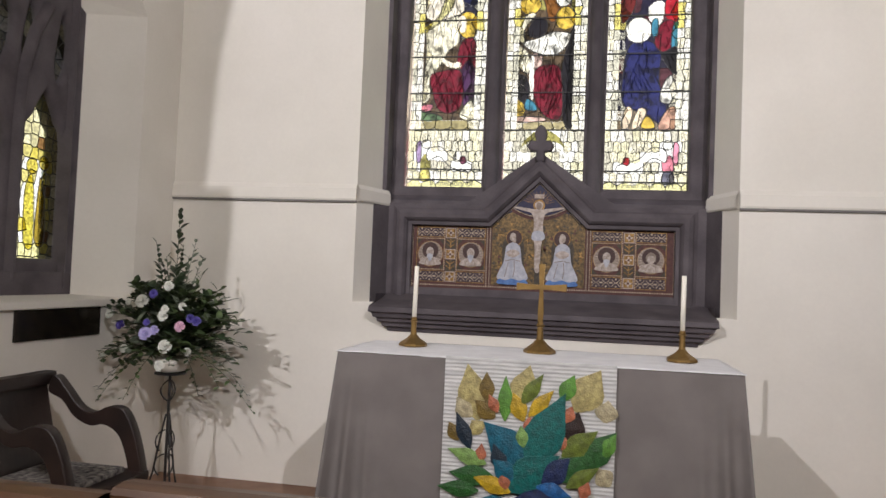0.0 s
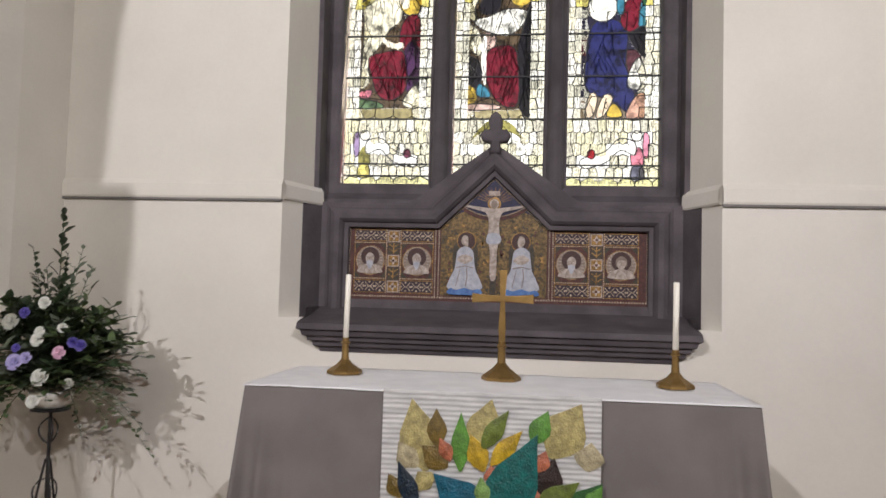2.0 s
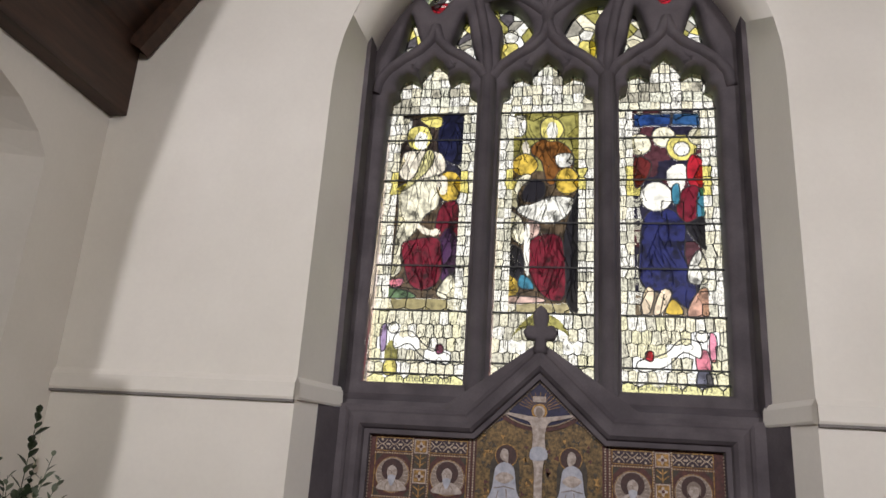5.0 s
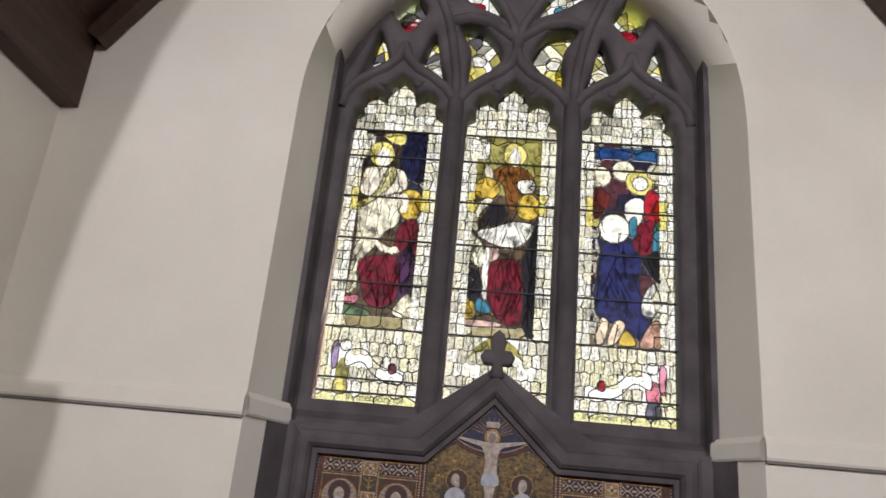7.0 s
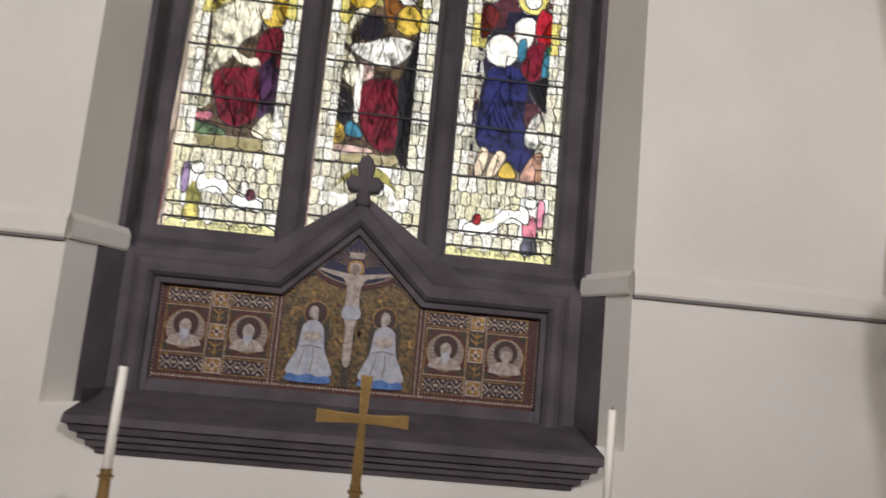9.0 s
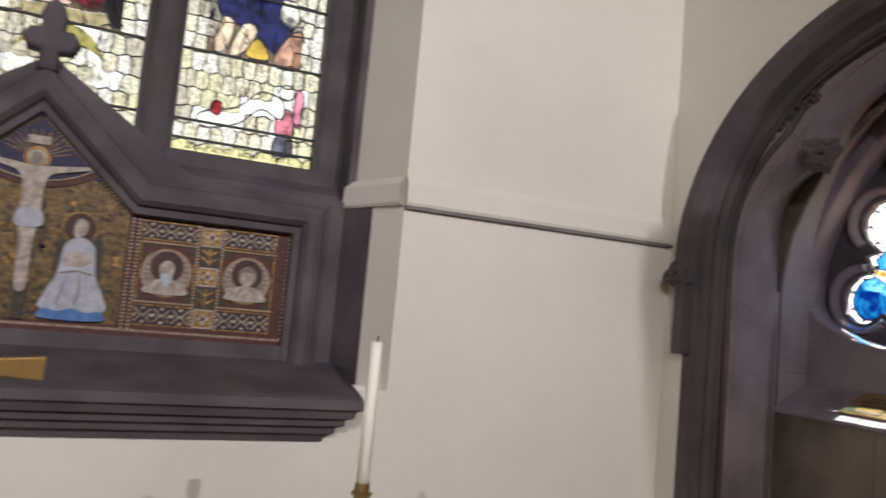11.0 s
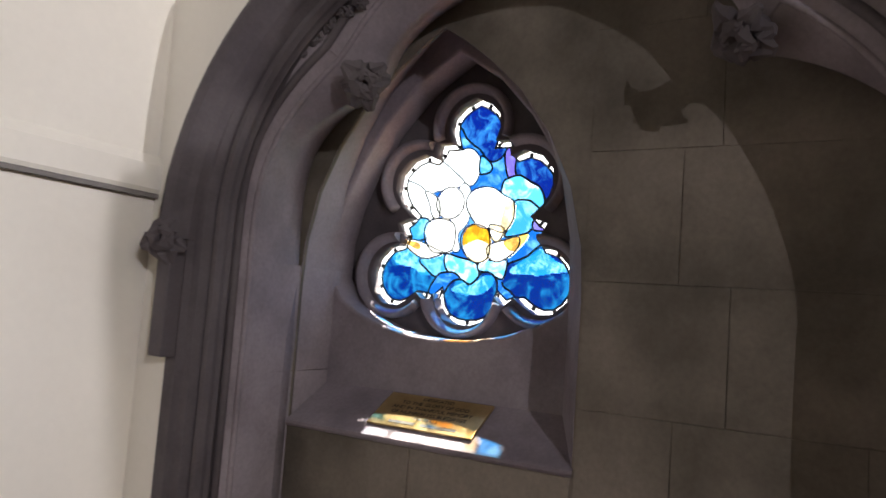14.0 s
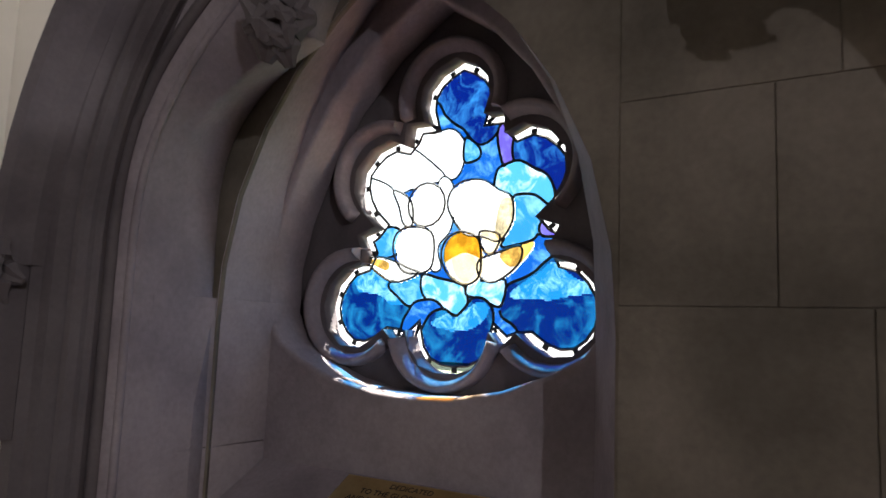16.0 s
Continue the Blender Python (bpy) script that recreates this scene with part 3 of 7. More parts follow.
S_MID = [
    ([(-0.23, 1.79), (0.22, 1.78), (0.22, 1.37), (-0.21, 1.38)], OLIVE, 0.7),
    ([(-0.24, 1.38), (0.22, 1.37), (0.22, 0.52), (-0.23, 0.51)], EARTH, 0.5),
    (blob([(-0.22, 1.75), (-0.14, 1.76), (-0.14, 1.63), (-0.22, 1.63)], 3), WHITE, 0.5),
    (blob([(-0.09, 1.55), (0.0, 1.6), (0.11, 1.56), (0.17, 1.48), (0.16, 1.38), (0.07, 1.29), (0.01, 1.29), (-0.03, 1.44), (-0.09, 1.49)], 3), BROWN, 0.8),
    (blob([(0.11, 1.66), (0.09, 1.61), (0.06, 1.58), (0.01, 1.58), (-0.03, 1.61), (-0.04, 1.67), (-0.03, 1.72), (0.01, 1.75), (0.05, 1.75), (0.09, 1.71)], 3), YELL, 0.4),
    (blob([(0.07, 1.65), (0.06, 1.61), (0.03, 1.6), (0.01, 1.61), (-0.0, 1.66), (0.01, 1.7), (0.03, 1.72), (0.06, 1.7)], 3), WHITE, 0.3),
    (blob([(-0.15, 1.56), (-0.12, 1.58), (-0.1, 1.48), (-0.14, 1.47)], 3), SKIN, 0.3),
    (blob([(0.06, 1.48), (0.16, 1.49), (0.16, 1.41), (0.08, 1.4)], 3), WHITE, 0.4),
    (blob([(-0.05, 1.41), (-0.07, 1.37), (-0.11, 1.34), (-0.16, 1.34), (-0.2, 1.37), (-0.22, 1.42), (-0.2, 1.46), (-0.16, 1.49), (-0.11, 1.49), (-0.07, 1.46)], 3), GOLD, 0.5),
    (blob([(-0.22, 1.29), (-0.13, 1.35), (-0.09, 1.33), (-0.17, 1.23), (-0.17, 1.12), (-0.22, 1.16)], 3), CREAM, 0.4),
    (blob([(0.22, 1.3), (0.2, 1.25), (0.16, 1.22), (0.11, 1.22), (0.07, 1.25), (0.06, 1.3), (0.07, 1.35), (0.11, 1.39), (0.16, 1.39), (0.2, 1.35)], 3), GOLD, 0.5),
    (blob([(-0.15, 1.2), (-0.09, 1.31), (-0.01, 1.29), (-0.01, 1.2), (-0.09, 1.16)], 3), DARK, 0.2),
    (blob([(-0.08, 1.15), (0.01, 1.19), (0.08, 1.2), (0.18, 1.18), (0.14, 1.08), (0.05, 1.02), (-0.07, 1.04), (-0.15, 1.08), (-0.18, 1.12), (-0.13, 1.14)], 3), WHITE, 0.5),
    (blob([(-0.23, 1.1), (-0.15, 1.06), (-0.12, 0.96), (-0.14, 0.88), (-0.22, 0.96)], 3), CREAM, 0.6),
    (blob([(-0.1, 1.04), (-0.03, 1.01), (-0.04, 0.94), (-0.09, 0.92)], 3), PINKISH, 0.5),
    (blob([(0.12, 0.94), (0.16, 1.1), (0.21, 1.2), (0.22, 0.52), (0.14, 0.52), (0.12, 0.8)], 3), DARK, 0.4),
    (blob([(-0.08, 0.91), (-0.01, 0.95), (0.09, 0.94), (0.12, 0.84), (0.13, 0.57), (0.06, 0.53), (-0.02, 0.58), (-0.08, 0.68), (-0.1, 0.82)], 3), WINE, 0.5),
    (blob([(-0.12, 1.0), (-0.09, 1.0), (-0.09, 0.7), (-0.12, 0.74)], 3), WHITE, 0.3),
    (blob([(-0.24, 0.87), (-0.14, 0.85), (-0.12, 0.72), (-0.15, 0.66), (-0.23, 0.69)], 3), DARK, 0.4),
    (blob([(-0.23, 0.69), (-0.15, 0.64), (-0.16, 0.56), (-0.24, 0.56)], 3), GOLD, 0.6),
    (blob([(-0.14, 0.69), (-0.08, 0.66), (-0.06, 0.6), (-0.15, 0.61)], 3), TEAL, 0.5),
    (blob([(-0.24, 0.55), (-0.03, 0.55), (-0.0, 0.52), (-0.23, 0.51)], 3), PINKISH, 0.4),
    (blob([(-0.18, 0.31), (-0.11, 0.41), (-0.02, 0.46), (0.09, 0.42), (0.16, 0.32), (0.07, 0.37), (-0.11, 0.36)], 3), OLIVE, 0.6),
    (blob([(-0.21, 0.22), (-0.16, 0.3), (-0.1, 0.32), (-0.07, 0.26), (-0.14, 0.21)], 3), WHITE, 0.3),
    (blob([(0.24, 0.23), (0.19, 0.29), (0.11, 0.33), (0.08, 0.27), (0.17, 0.22)], 3), WHITE, 0.3),
]
S_RIGHT = [
    (blob([(-0.17, 0.64), (-0.02, 0.58), (0.10, 0.50), (0.14, 0.62), (0.08, 0.82), (0.09, 1.02), (0.0, 1.12), (-0.14, 1.08), (-0.18, 0.85)]), NAVY, 0.5),
    (disc(-0.075, 1.20, 0.098), WHITE, 0.25), (disc(-0.17, 1.55, 0.075), CREAM, 0.35), (disc(-0.02, 1.60, 0.072), CREAM, 0.35),
    (disc(0.085, 1.525, 0.092), YELL, 0.3), (disc(0.185, 1.60, 0.06), CREAM, 0.35), (disc(0.085, 1.515, 0.05, 10), WHITE, 0.2),
    (blob([(0.0, 1.28), (0.07, 1.22), (0.11, 1.36), (0.08, 1.42), (0.0, 1.38)]), WHITE, 0.3),
    (blob([(0.12, 1.28), (0.20, 1.26), (0.21, 1.42), (0.15, 1.48), (0.11, 1.40)]), RED, 0.3),
    (blob([(0.04, 1.10), (0.12, 1.02), (0.19, 1.10), (0.17, 1.26), (0.08, 1.24)]), WINE, 0.4),
    (blob([(0.02, 1.16), (0.06, 1.16), (0.06, 1.28), (0.02, 1.26)]), TEAL, 0.3), (blob([(0.16, 1.06), (0.205, 1.08), (0.205, 1.25), (0.17, 1.22)]), TEAL, 0.3),
    (blob([(0.09, 1.00), (0.20, 0.86), (0.20, 1.06), (0.13, 1.04)]), DARK, 0.4),
    (blob([(0.10, 0.66), (0.20, 0.66), (0.20, 0.78), (0.16, 0.86), (0.10, 0.76)]), WHITE, 0.5),
    (blob([(-0.18, 0.48), (-0.13, 0.47), (-0.10, 0.60), (-0.15, 0.62)], 3), FLESH, 0.3), (blob([(-0.11, 0.47), (-0.06, 0.47), (0.0, 0.59), (-0.06, 0.61)], 3), FLESH, 0.3),
    (blob([(-0.04, 0.47), (0.06, 0.47), (0.03, 0.54), (-0.01, 0.55)], 3), GOLD, 0.3),
    (blob([(0.08, 0.46), (0.20, 0.46), (0.20, 0.62), (0.14, 0.60)]), (0.70, 0.40, 0.30), 0.4),
    ([(-0.20, 1.67), (0.02, 1.68), (0.03, 1.76), (-0.20, 1.76)], (0.02, 0.06, 0.22), 0.4), ([(0.03, 1.68), (0.20, 1.67), (0.20, 1.76), (0.04, 1.76)], (0.03, 0.10, 0.26), 0.4),
    (blob([(-0.20, 1.26), (-0.14, 1.30), (-0.10, 1.42), (-0.2, 1.46)]), (0.14, 0.02, 0.02), 0.3),
]


def angel(s):
    return [
        (blob([(s * 0.20, 0.15), (s * 0.13, 0.13), (s * 0.12, 0.24), (s * 0.18, 0.26)]), PINK if s > 0 else OLIVE, 0.4),
        (blob([(s * 0.225, 0.20), (s * 0.195, 0.22), (s * 0.20, 0.36), (s * 0.235, 0.33)]), (0.80, 0.30, 0.42) if s > 0 else LILAC, 0.4),
        (disc(s * 0.155, 0.34, 0.036, 10), WHITE, 0.25),
        (blob([(s * 0.20, 0.06), (s * 0.12, 0.06), (s * 0.13, 0.14), (s * 0.19, 0.14)]), (0.16, 0.16, 0.22) if s > 0 else YELL, 0.4),
        (blob([(s * 0.14, 0.215), (s * 0.05, 0.245), (s * -0.04, 0.165), (s * -0.18, 0.125), (s * -0.20, 0.185), (s * -0.05, 0.235), (s * 0.04, 0.32), (s * 0.14, 0.30)]), (0.98, 0.97, 0.93), 0.05),
        (blob([(s * -0.16, 0.20), (s * -0.12, 0.19), (s * -0.115, 0.24), (s * -0.15, 0.245)], 3), RED if s > 0 else (0.2, 0.05, 0.1), 0.3),
    ]


GROUND_BY = (((0.03, 0.03, 0.05), (0.16, 0.13, 0.07), (0.34, 0.29, 0.14)), ((0.10, 0.06, 0.04), (0.34, 0.28, 0.12), (0.42, 0.36, 0.2)), ((0.02, 0.018, 0.04), (0.09, 0.03, 0.04), (0.22, 0.17, 0.12)))
rnd = random.Random(7)
INNER_W = 0.205
for k, (cx, figures) in enumerate(zip(LIGHTS, (S_LEFT + angel(-1), S_MID, S_RIGHT + angel(1)))):
    m = EAST @ Matrix.Translation((cx, 2.05, -GY))
    leads = Leads()
    panel = part("glass_panel", mesh_of([m @ Vector(v) for v in ((0.3, 0, -0.004), (0.31, 0, -0.004), (0.31, 2.2, -0.004), (0.3, 2.2, -0.004))], [(0, 1, 2, 3)]), LEAD, window_1)
    sites, tint = [], []
    # inscription band
    x = -0.30
    while x < 0.28:
        w = rnd.uniform(0.09, 0.17)
        sites.append((x + w / 2, 0.028)), tint.append((0.84, 0.80, 0.42))
        x += w
    # canopy panel under the scene
    for row in range(5):
        z = 0.095 + row * 0.078
        for col in range(11):
            sites.append((-0.27 + col * 0.054 + (0.013 if row % 2 else -0.013) + rnd.uniform(-0.005, 0.005), z + rnd.uniform(-0.006, 0.006)))
            tint.append(rnd.choice((WHITE, CREAM, CREAM, (0.84, 0.80, 0.56), (0.80, 0.77, 0.62), (0.66, 0.63, 0.52))))
    # side shafts
    z = 0.49
    while z < 1.80:
        for s in (-1, 1):
            for q in (0.228, 0.276):
                sites.append((s * (q + rnd.uniform(-0.006, 0.006)), z + rnd.uniform(-0.01, 0.01)))
                tint.append(YELL if 1.22 < z < 1.40 and q < 0.25 else rnd.choice((WHITE, WHITE, CREAM, (0.70, 0.68, 0.56), (0.90, 0.87, 0.72))))
        z += rnd.uniform(0.055, 0.085)
    # ground of the scene
    for row in range(9):
        for col in range(3):
            z, x = 0.52 + row * 0.145 + rnd.uniform(-0.04, 0.04), -0.13 + col * 0.13 + rnd.uniform(-0.035, 0.035)
            sites.append((x, z))
            g = GROUND_BY[k]
            tint.append(g[2] if z < 0.62 else rnd.choice(g[:2]))
    # canopy in the head
    for row in range(6):
        for col in range(9):
            sites.append((-0.262 + col * 0.0655 + rnd.uniform(-0.004, 0.004), 1.815 + row * 0.068 + rnd.uniform(-0.01, 0.01)))
            tint.append(rnd.choice((WHITE, WHITE, CREAM, (0.85, 0.84, 0.7), (0.50, 0.47, 0.38))))
    for i, poly in cells(sites, (-0.305, 0.305, -0.005, 2.19), 0.26):
        sx, sz = sites[i]
        under = (sz < 0.45 or abs(sx) < 0.206) and any(inside((sx, sz), f[0]) for f in figures)
        if abs(sx) < 0.20 and 0.47 < sz < 1.78:
            if not under:
                leads.ring(poly, 0.0075, m, 0.001)
            continue
        pane(poly, m, 0.0, (0.97, 0.97, 0.97) if under else tint[i], panel, 0.05 if under else 0.62, 75.0)
        if not under:
            leads.ring(poly, 0.0072 if rnd.random() < 0.6 else 0.003, m, 0.001)
    ground_sites = [(i, s) for i, s in enumerate(sites) if abs(s[0]) < 0.20 and 0.47 < s[1] < 1.78]
    boxes = [(min(p[0] for p in f[0]), max(p[0] for p in f[0]), min(p[1] for p in f[0]), max(p[1] for p in f[0])) for f in figures]
    by_piece = {}
    step = 0.007
    for ix in range(int(0.60 / step)):
        for iz in range(int(1.78 / step)):
            x, z = -0.30 + (ix + 0.5) * step, 0.01 + (iz + 0.5) * step
            for n in range(len(figures) - 1, -1, -1):
                x0, x1, z0, z1 = boxes[n]
                if x0 <= x <= x1 and z0 <= z <= z1 and (z < 0.45 or abs(x) < 0.206) and inside((x, z), figures[n][0]):
                    by_piece.setdefault(n, []).append((x, z))
                    break
            else:
                if abs(x) < 0.206 and 0.455 < z < 1.795:
                    i = min(ground_sites, key=lambda e: (e[1][0] - x) ** 2 + (e[1][1] - z) ** 2)[0]
                    by_piece.setdefault(tint[i], []).append((x, z))
    for key, spots in by_piece.items():
        v, f = [], []
        for x, z in spots:
            k4 = len(v)
            v += [m @ Vector((x + a * step / 2, z + b * step / 2, 0.004 if isinstance(key, int) else 0.0)) for a, b in ((-1, -1), (1, -1), (1, 1), (-1, 1))]
            f.append((k4, k4 + 1, k4 + 2, k4 + 3))
        if isinstance(key, int):
            part("figure_glass", mesh_of(v, f), glass(figures[key][1], min(0.88, figures[key][2] * 1.75), 17.0), panel)
        else:
            part("ground_glass", mesh_of(v, f), glass(key, 0.55, 30.0), panel)
    scene_edge = [(-0.30, 0.01), (0.30, 0.01), (0.30, 0.45), (0.208, 0.45), (0.208, 1.80), (-0.208, 1.80), (-0.208, 0.45), (-0.30, 0.45)]
    for n, (poly, colour, paint) in enumerate(figures):
        if colour not in (DUSK, EARTH, OLIVE) and not (colour in (WHITE, SKIN) and paint == 0.3):
            leads.inside_lines(poly, 0.0075, m, 0.008 + 0.0004 * n, scene_edge, [f[0] for f in figures[n + 1:]])
    strokes = Leads()

    def mark(pts, w, depth=0.006):
        ws = [w * v for v in (0.3, 0.8, 1.0, 0.8, 0.3)]
        strokes.ring([(q_[0] - a_, q_[1]) for q_, a_ in zip(pts, ws)] + [(q_[0] + a_, q_[1]) for q_, a_ in reversed(list(zip(pts, ws)))], 0.0016, m, depth)

    for z0, z1, n_ in ((0.09, 0.43, 150), (1.80, 2.08, 170)):
        for _ in range(n_):
            x, z, ln = rnd.uniform(-0.28, 0.28), rnd.uniform(z0, z1), rnd.uniform(0.025, 0.075)
            if not any(inside((x, z + ln / 2), f_[0]) for f_ in figures):
                mark([(x, z + ln * t) for t in (0, 0.25, 0.5, 0.75, 1)], rnd.uniform(0.0006, 0.0022))
        for _ in range(26):
            x, z, h = rnd.uniform(-0.26, 0.26), rnd.uniform(z0, z1 - 0.04), rnd.uniform(0.010, 0.020)
            if not any(inside((x, z), f_[0]) for f_ in figures):
                for s_ in (-1, 1):
                    mark([(x + s_ * h, z), (x + s_ * h * 0.95, z + h * 0.8), (x + s_ * h * 0.7, z + h * 1.5), (x + s_ * h * 0.35, z + h * 2.0), (x, z + h * 2.4)], 0.0016)
    for s_ in (-1, 1):
        for _ in range(110):
            x, z, ln = s_ * rnd.uniform(0.212, 0.292), rnd.uniform(0.46, 1.76), rnd.uniform(0.02, 0.07)
            mark([(x, z + ln * t) for t in (0, 0.25, 0.5, 0.75, 1)], rnd.uniform(0.0006, 0.0022))
    for poly, colour, paint in figures:
        xs, zs = [q[0] for q in poly], [q[1] for q in poly]
        wide, tall = max(xs) - min(xs), max(zs) - min(zs)
        if tall > 0.10 and wide > 0.06:
            for _ in range(int(3 + 60 * wide * tall * 3)):
                x, z = rnd.uniform(min(xs), max(xs)), rnd.uniform(min(zs), max(zs))
                lean, bow, ln = rnd.uniform(-0.5, 0.5), rnd.uniform(-0.02, 0.02), tall * rnd.uniform(0.15, 0.45)
                pts = [(x + lean * ln * t + bow * math.sin(3.14 * t), z + ln * t) for t in (0, 0.25, 0.5, 0.75, 1)]
                if all(inside(q, poly) for q in pts):
                    w = [0.0008, 0.0022, 0.003, 0.002, 0.0006]
                    strokes.ring([(q[0] - a, q[1]) for q, a in zip(pts, w)] + [(q[0] + a, q[1]) for q, a in reversed(list(zip(pts, w)))], 0.0022, m, 0.020)
    part("painted_folds", strokes.mesh(), LEAD, panel)
    part("lead_came", leads.mesh(), LEAD, panel)
    for z in (0.065, 0.145, 0.45, 0.735, 1.02, 1.305, 1.59, 1.78):
        part("saddle_bar", sweep([(-0.31, z), (0.31, z)], [(-0.006, 0), (-0.005, 0.008), (0.005, 0.008), (0.006, 0)], m @ Matrix.Translation((0, 0, 0.018))), LEAD, panel)
# glass of the tracery
for n, hole in enumerate(TRACERY):
    cx, cz = sum(p[0] for p in hole) / len(hole), sum(p[1] for p in hole) / len(hole)
    m = EAST @ Matrix.Translation((0, 0, -GY))
    x0, x1, z0, z1 = min(p[0] for p in hole) - 0.03, max(p[0] for p in hole) + 0.03, min(p[1] for p in hole) - 0.03, max(p[1] for p in hole) + 0.03
    panel = part("glass_panel", mesh_of([m @ Vector(v) for v in ((x0, z0, -0.005), (x0 + 0.01, z0, -0.005), (x0 + 0.01, z1, -0.005), (x0, z1, -0.005))], [(0, 1, 2, 3)]), LEAD, window_1)
    leads = Leads()
    big = n >= 6
    figs = [(disc(cx, cz + (0.02 if big else -0.02), 0.055 if big else 0.06, 12), WHITE, 0.5)]
    if n in (2, 5, 8, 9):
        figs += [(blob([(cx - 0.05, cz - 0.14), (cx + 0.05, cz - 0.14), (cx + 0.07, cz - 0.03), (cx - 0.07, cz - 0.03)]), (RED if n != 9 else TEAL), 0.4)]
    if n in (6, 7):
        figs += [(blob([(cx - 0.05, cz - 0.17), (cx + 0.04, cz - 0.17), (cx + 0.05, cz - 0.04), (cx - 0.05, cz - 0.04)]), YELL, 0.4)]
    sites = [(x0 + (x1 - x0) * rnd.random(), z0 + (z1 - z0) * rnd.random()) for _ in range(26 if big else 16)]
    for i, poly in cells(sites, (x0, x1, z0, z1), 0.5):
        under = any(inside(sites[i], f[0]) for f in figs)
        c = (0.97, 0.97, 0.97) if under else rnd.choice((WHITE, CREAM, YELL, (0.75, 0.76, 0.7), (0.35, 0.33, 0.28), (0.10, 0.09, 0.10), OLIVE))
        pane(poly, m, 0.0, c, panel, 0.5, 45.0)
        if not under:
            leads.ring(poly, 0.0075, m, 0.001)
    for poly, colour, paint in figs:
        pane(poly, m, 0.005, colour, panel, paint, 30.0)
        leads.ring(poly, 0.007, m, 0.007)
    part("lead_came", leads.mesh(), LEAD, panel)

# ---- reredos under the window ----
MX, MY = -0.02, 5.475
mosaic_edge = [(MX - 0.937, 1.30), (MX + 0.937, 1.30), (MX + 0.937, 1.755), (MX + 0.335, 1.755), (MX - 0.01, 2.085), (MX - 0.355, 1.755), (MX - 0.937, 1.755)]
frame_path = [(MX + 1.0, 1.17), (MX + 1.0, 1.815), (MX + 0.36, 1.815), (MX - 0.01, 2.17), (MX - 0.38, 1.815), (MX - 1.0, 1.815), (MX - 1.0, 1.17)]
reredos = thing("reredos", "dark grey stone altarpiece frame with a gabled top", "altarpiece")
part("stone_slab", plate([[(-1.17, 1.14), (1.13, 1.14), (1.13, 1.90), (0.52, 1.90), (MX - 0.01, 2.28), (-0.56, 1.90), (-1.17, 1.90)], offset2(mosaic_edge, -0.012, True)], EAST, -5.60, -5.44, 0.0), STONE, reredos)
part("backing", box(-1.3, 1.26, 5.602, 5.78, 1.05, 1.94), STONE, reredos)
FPROF = [(-0.075, -0.05), (-0.07, 0.0), (-0.05, 0.012), (-0.038, 0.03), (-0.01, 0.045), (0.02, 0.042), (0.038, 0.022), (0.045, 0.0), (0.07, -0.004), (0.075, -0.03)]
part("gabled_moulding", sweep(frame_path, FPROF, EAST @ Matrix.Translation((0, 0, -5.43))), STONE, reredos)
# finial
FZ = 2.21
fin = [(-0.035, FZ), (-0.03, FZ + 0.07), (-0.075, FZ + 0.075), (-0.095, FZ + 0.115), (-0.07, FZ + 0.15), (-0.035, FZ + 0.15), (-0.045, FZ + 0.20), (-0.03, FZ + 0.24), (0, FZ + 0.265)]
fin = fin + [(-x, z) for x, z in reversed(fin[:-1])]
part("finial", plate([[(MX - 0.01 + x, z) for x, z in fin]], EAST, -5.47, -5.38, 0.02, 3), STONE, reredos)
# cornice under it
CX0, CX1 = -1.115, 1.125
prof = [(5.44, 1.235), (5.20, 1.185), (4.985, 1.158), (4.955, 1.150), (4.950, 1.118), (4.975, 1.108), (4.985, 1.082), (5.012, 1.074), (5.016, 1.052), (5.045, 1.042), (5.05, 1.020), (5.082, 1.008), (5.09, 0.985), (5.12, 0.98)]
rows = []
for e, s in ((CX0, -1), (CX1, 1)):
    rows.append([(e - s * max(0, (y - 4.95) * 0.75) if z < 1.156 else e - s * max(0, 0.0), y, z) for y, z in prof])
part("cornice", loft(rows), STONE, reredos)
for e, s in ((CX0, -1), (CX1, 1)):
    rowe = [(e - s * max(0, (y - 4.95) * 0.75) if z < 1.156 else e, y, z) for y, z in prof]
    part("cornice_end", loft([rowe, [(x, 5.13, z) for x, y, z in rowe]]), STONE, reredos)

# ---- south recess ----
IRONSTONE = surf("purple_grey_sandstone", (0.165, 0.138, 0.158), (0.30, 0.258, 0.285), 0.8, 3.5, 80, 0.2, 0.35)
recess = thing("arched_recess", "moulded dark stone arch of a recess with leafy cusps", "stone arch")


def ell(a, b, base=0.0, n=36):
    return [(-(AY + a), base)] + [(-AY - a * math.cos(math.pi * i / n), AZ + b * math.sin(math.pi * i / n)) for i in range(n + 1)] + [(-(AY - a), base)]


def order(name, a, b, profile, material=STONE, base=0.0):
    return part(name, sweep(ell(a, b, base), profile, SOUTH @ Matrix.Translation((0, 0, -XS))), material, recess)


def ell_arc(a, b, n=36):
    return [(-AY - a * math.cos(math.pi * i / n), AZ - 0.05 + b * math.sin(math.pi * i / n)) for i in range(n + 1)]


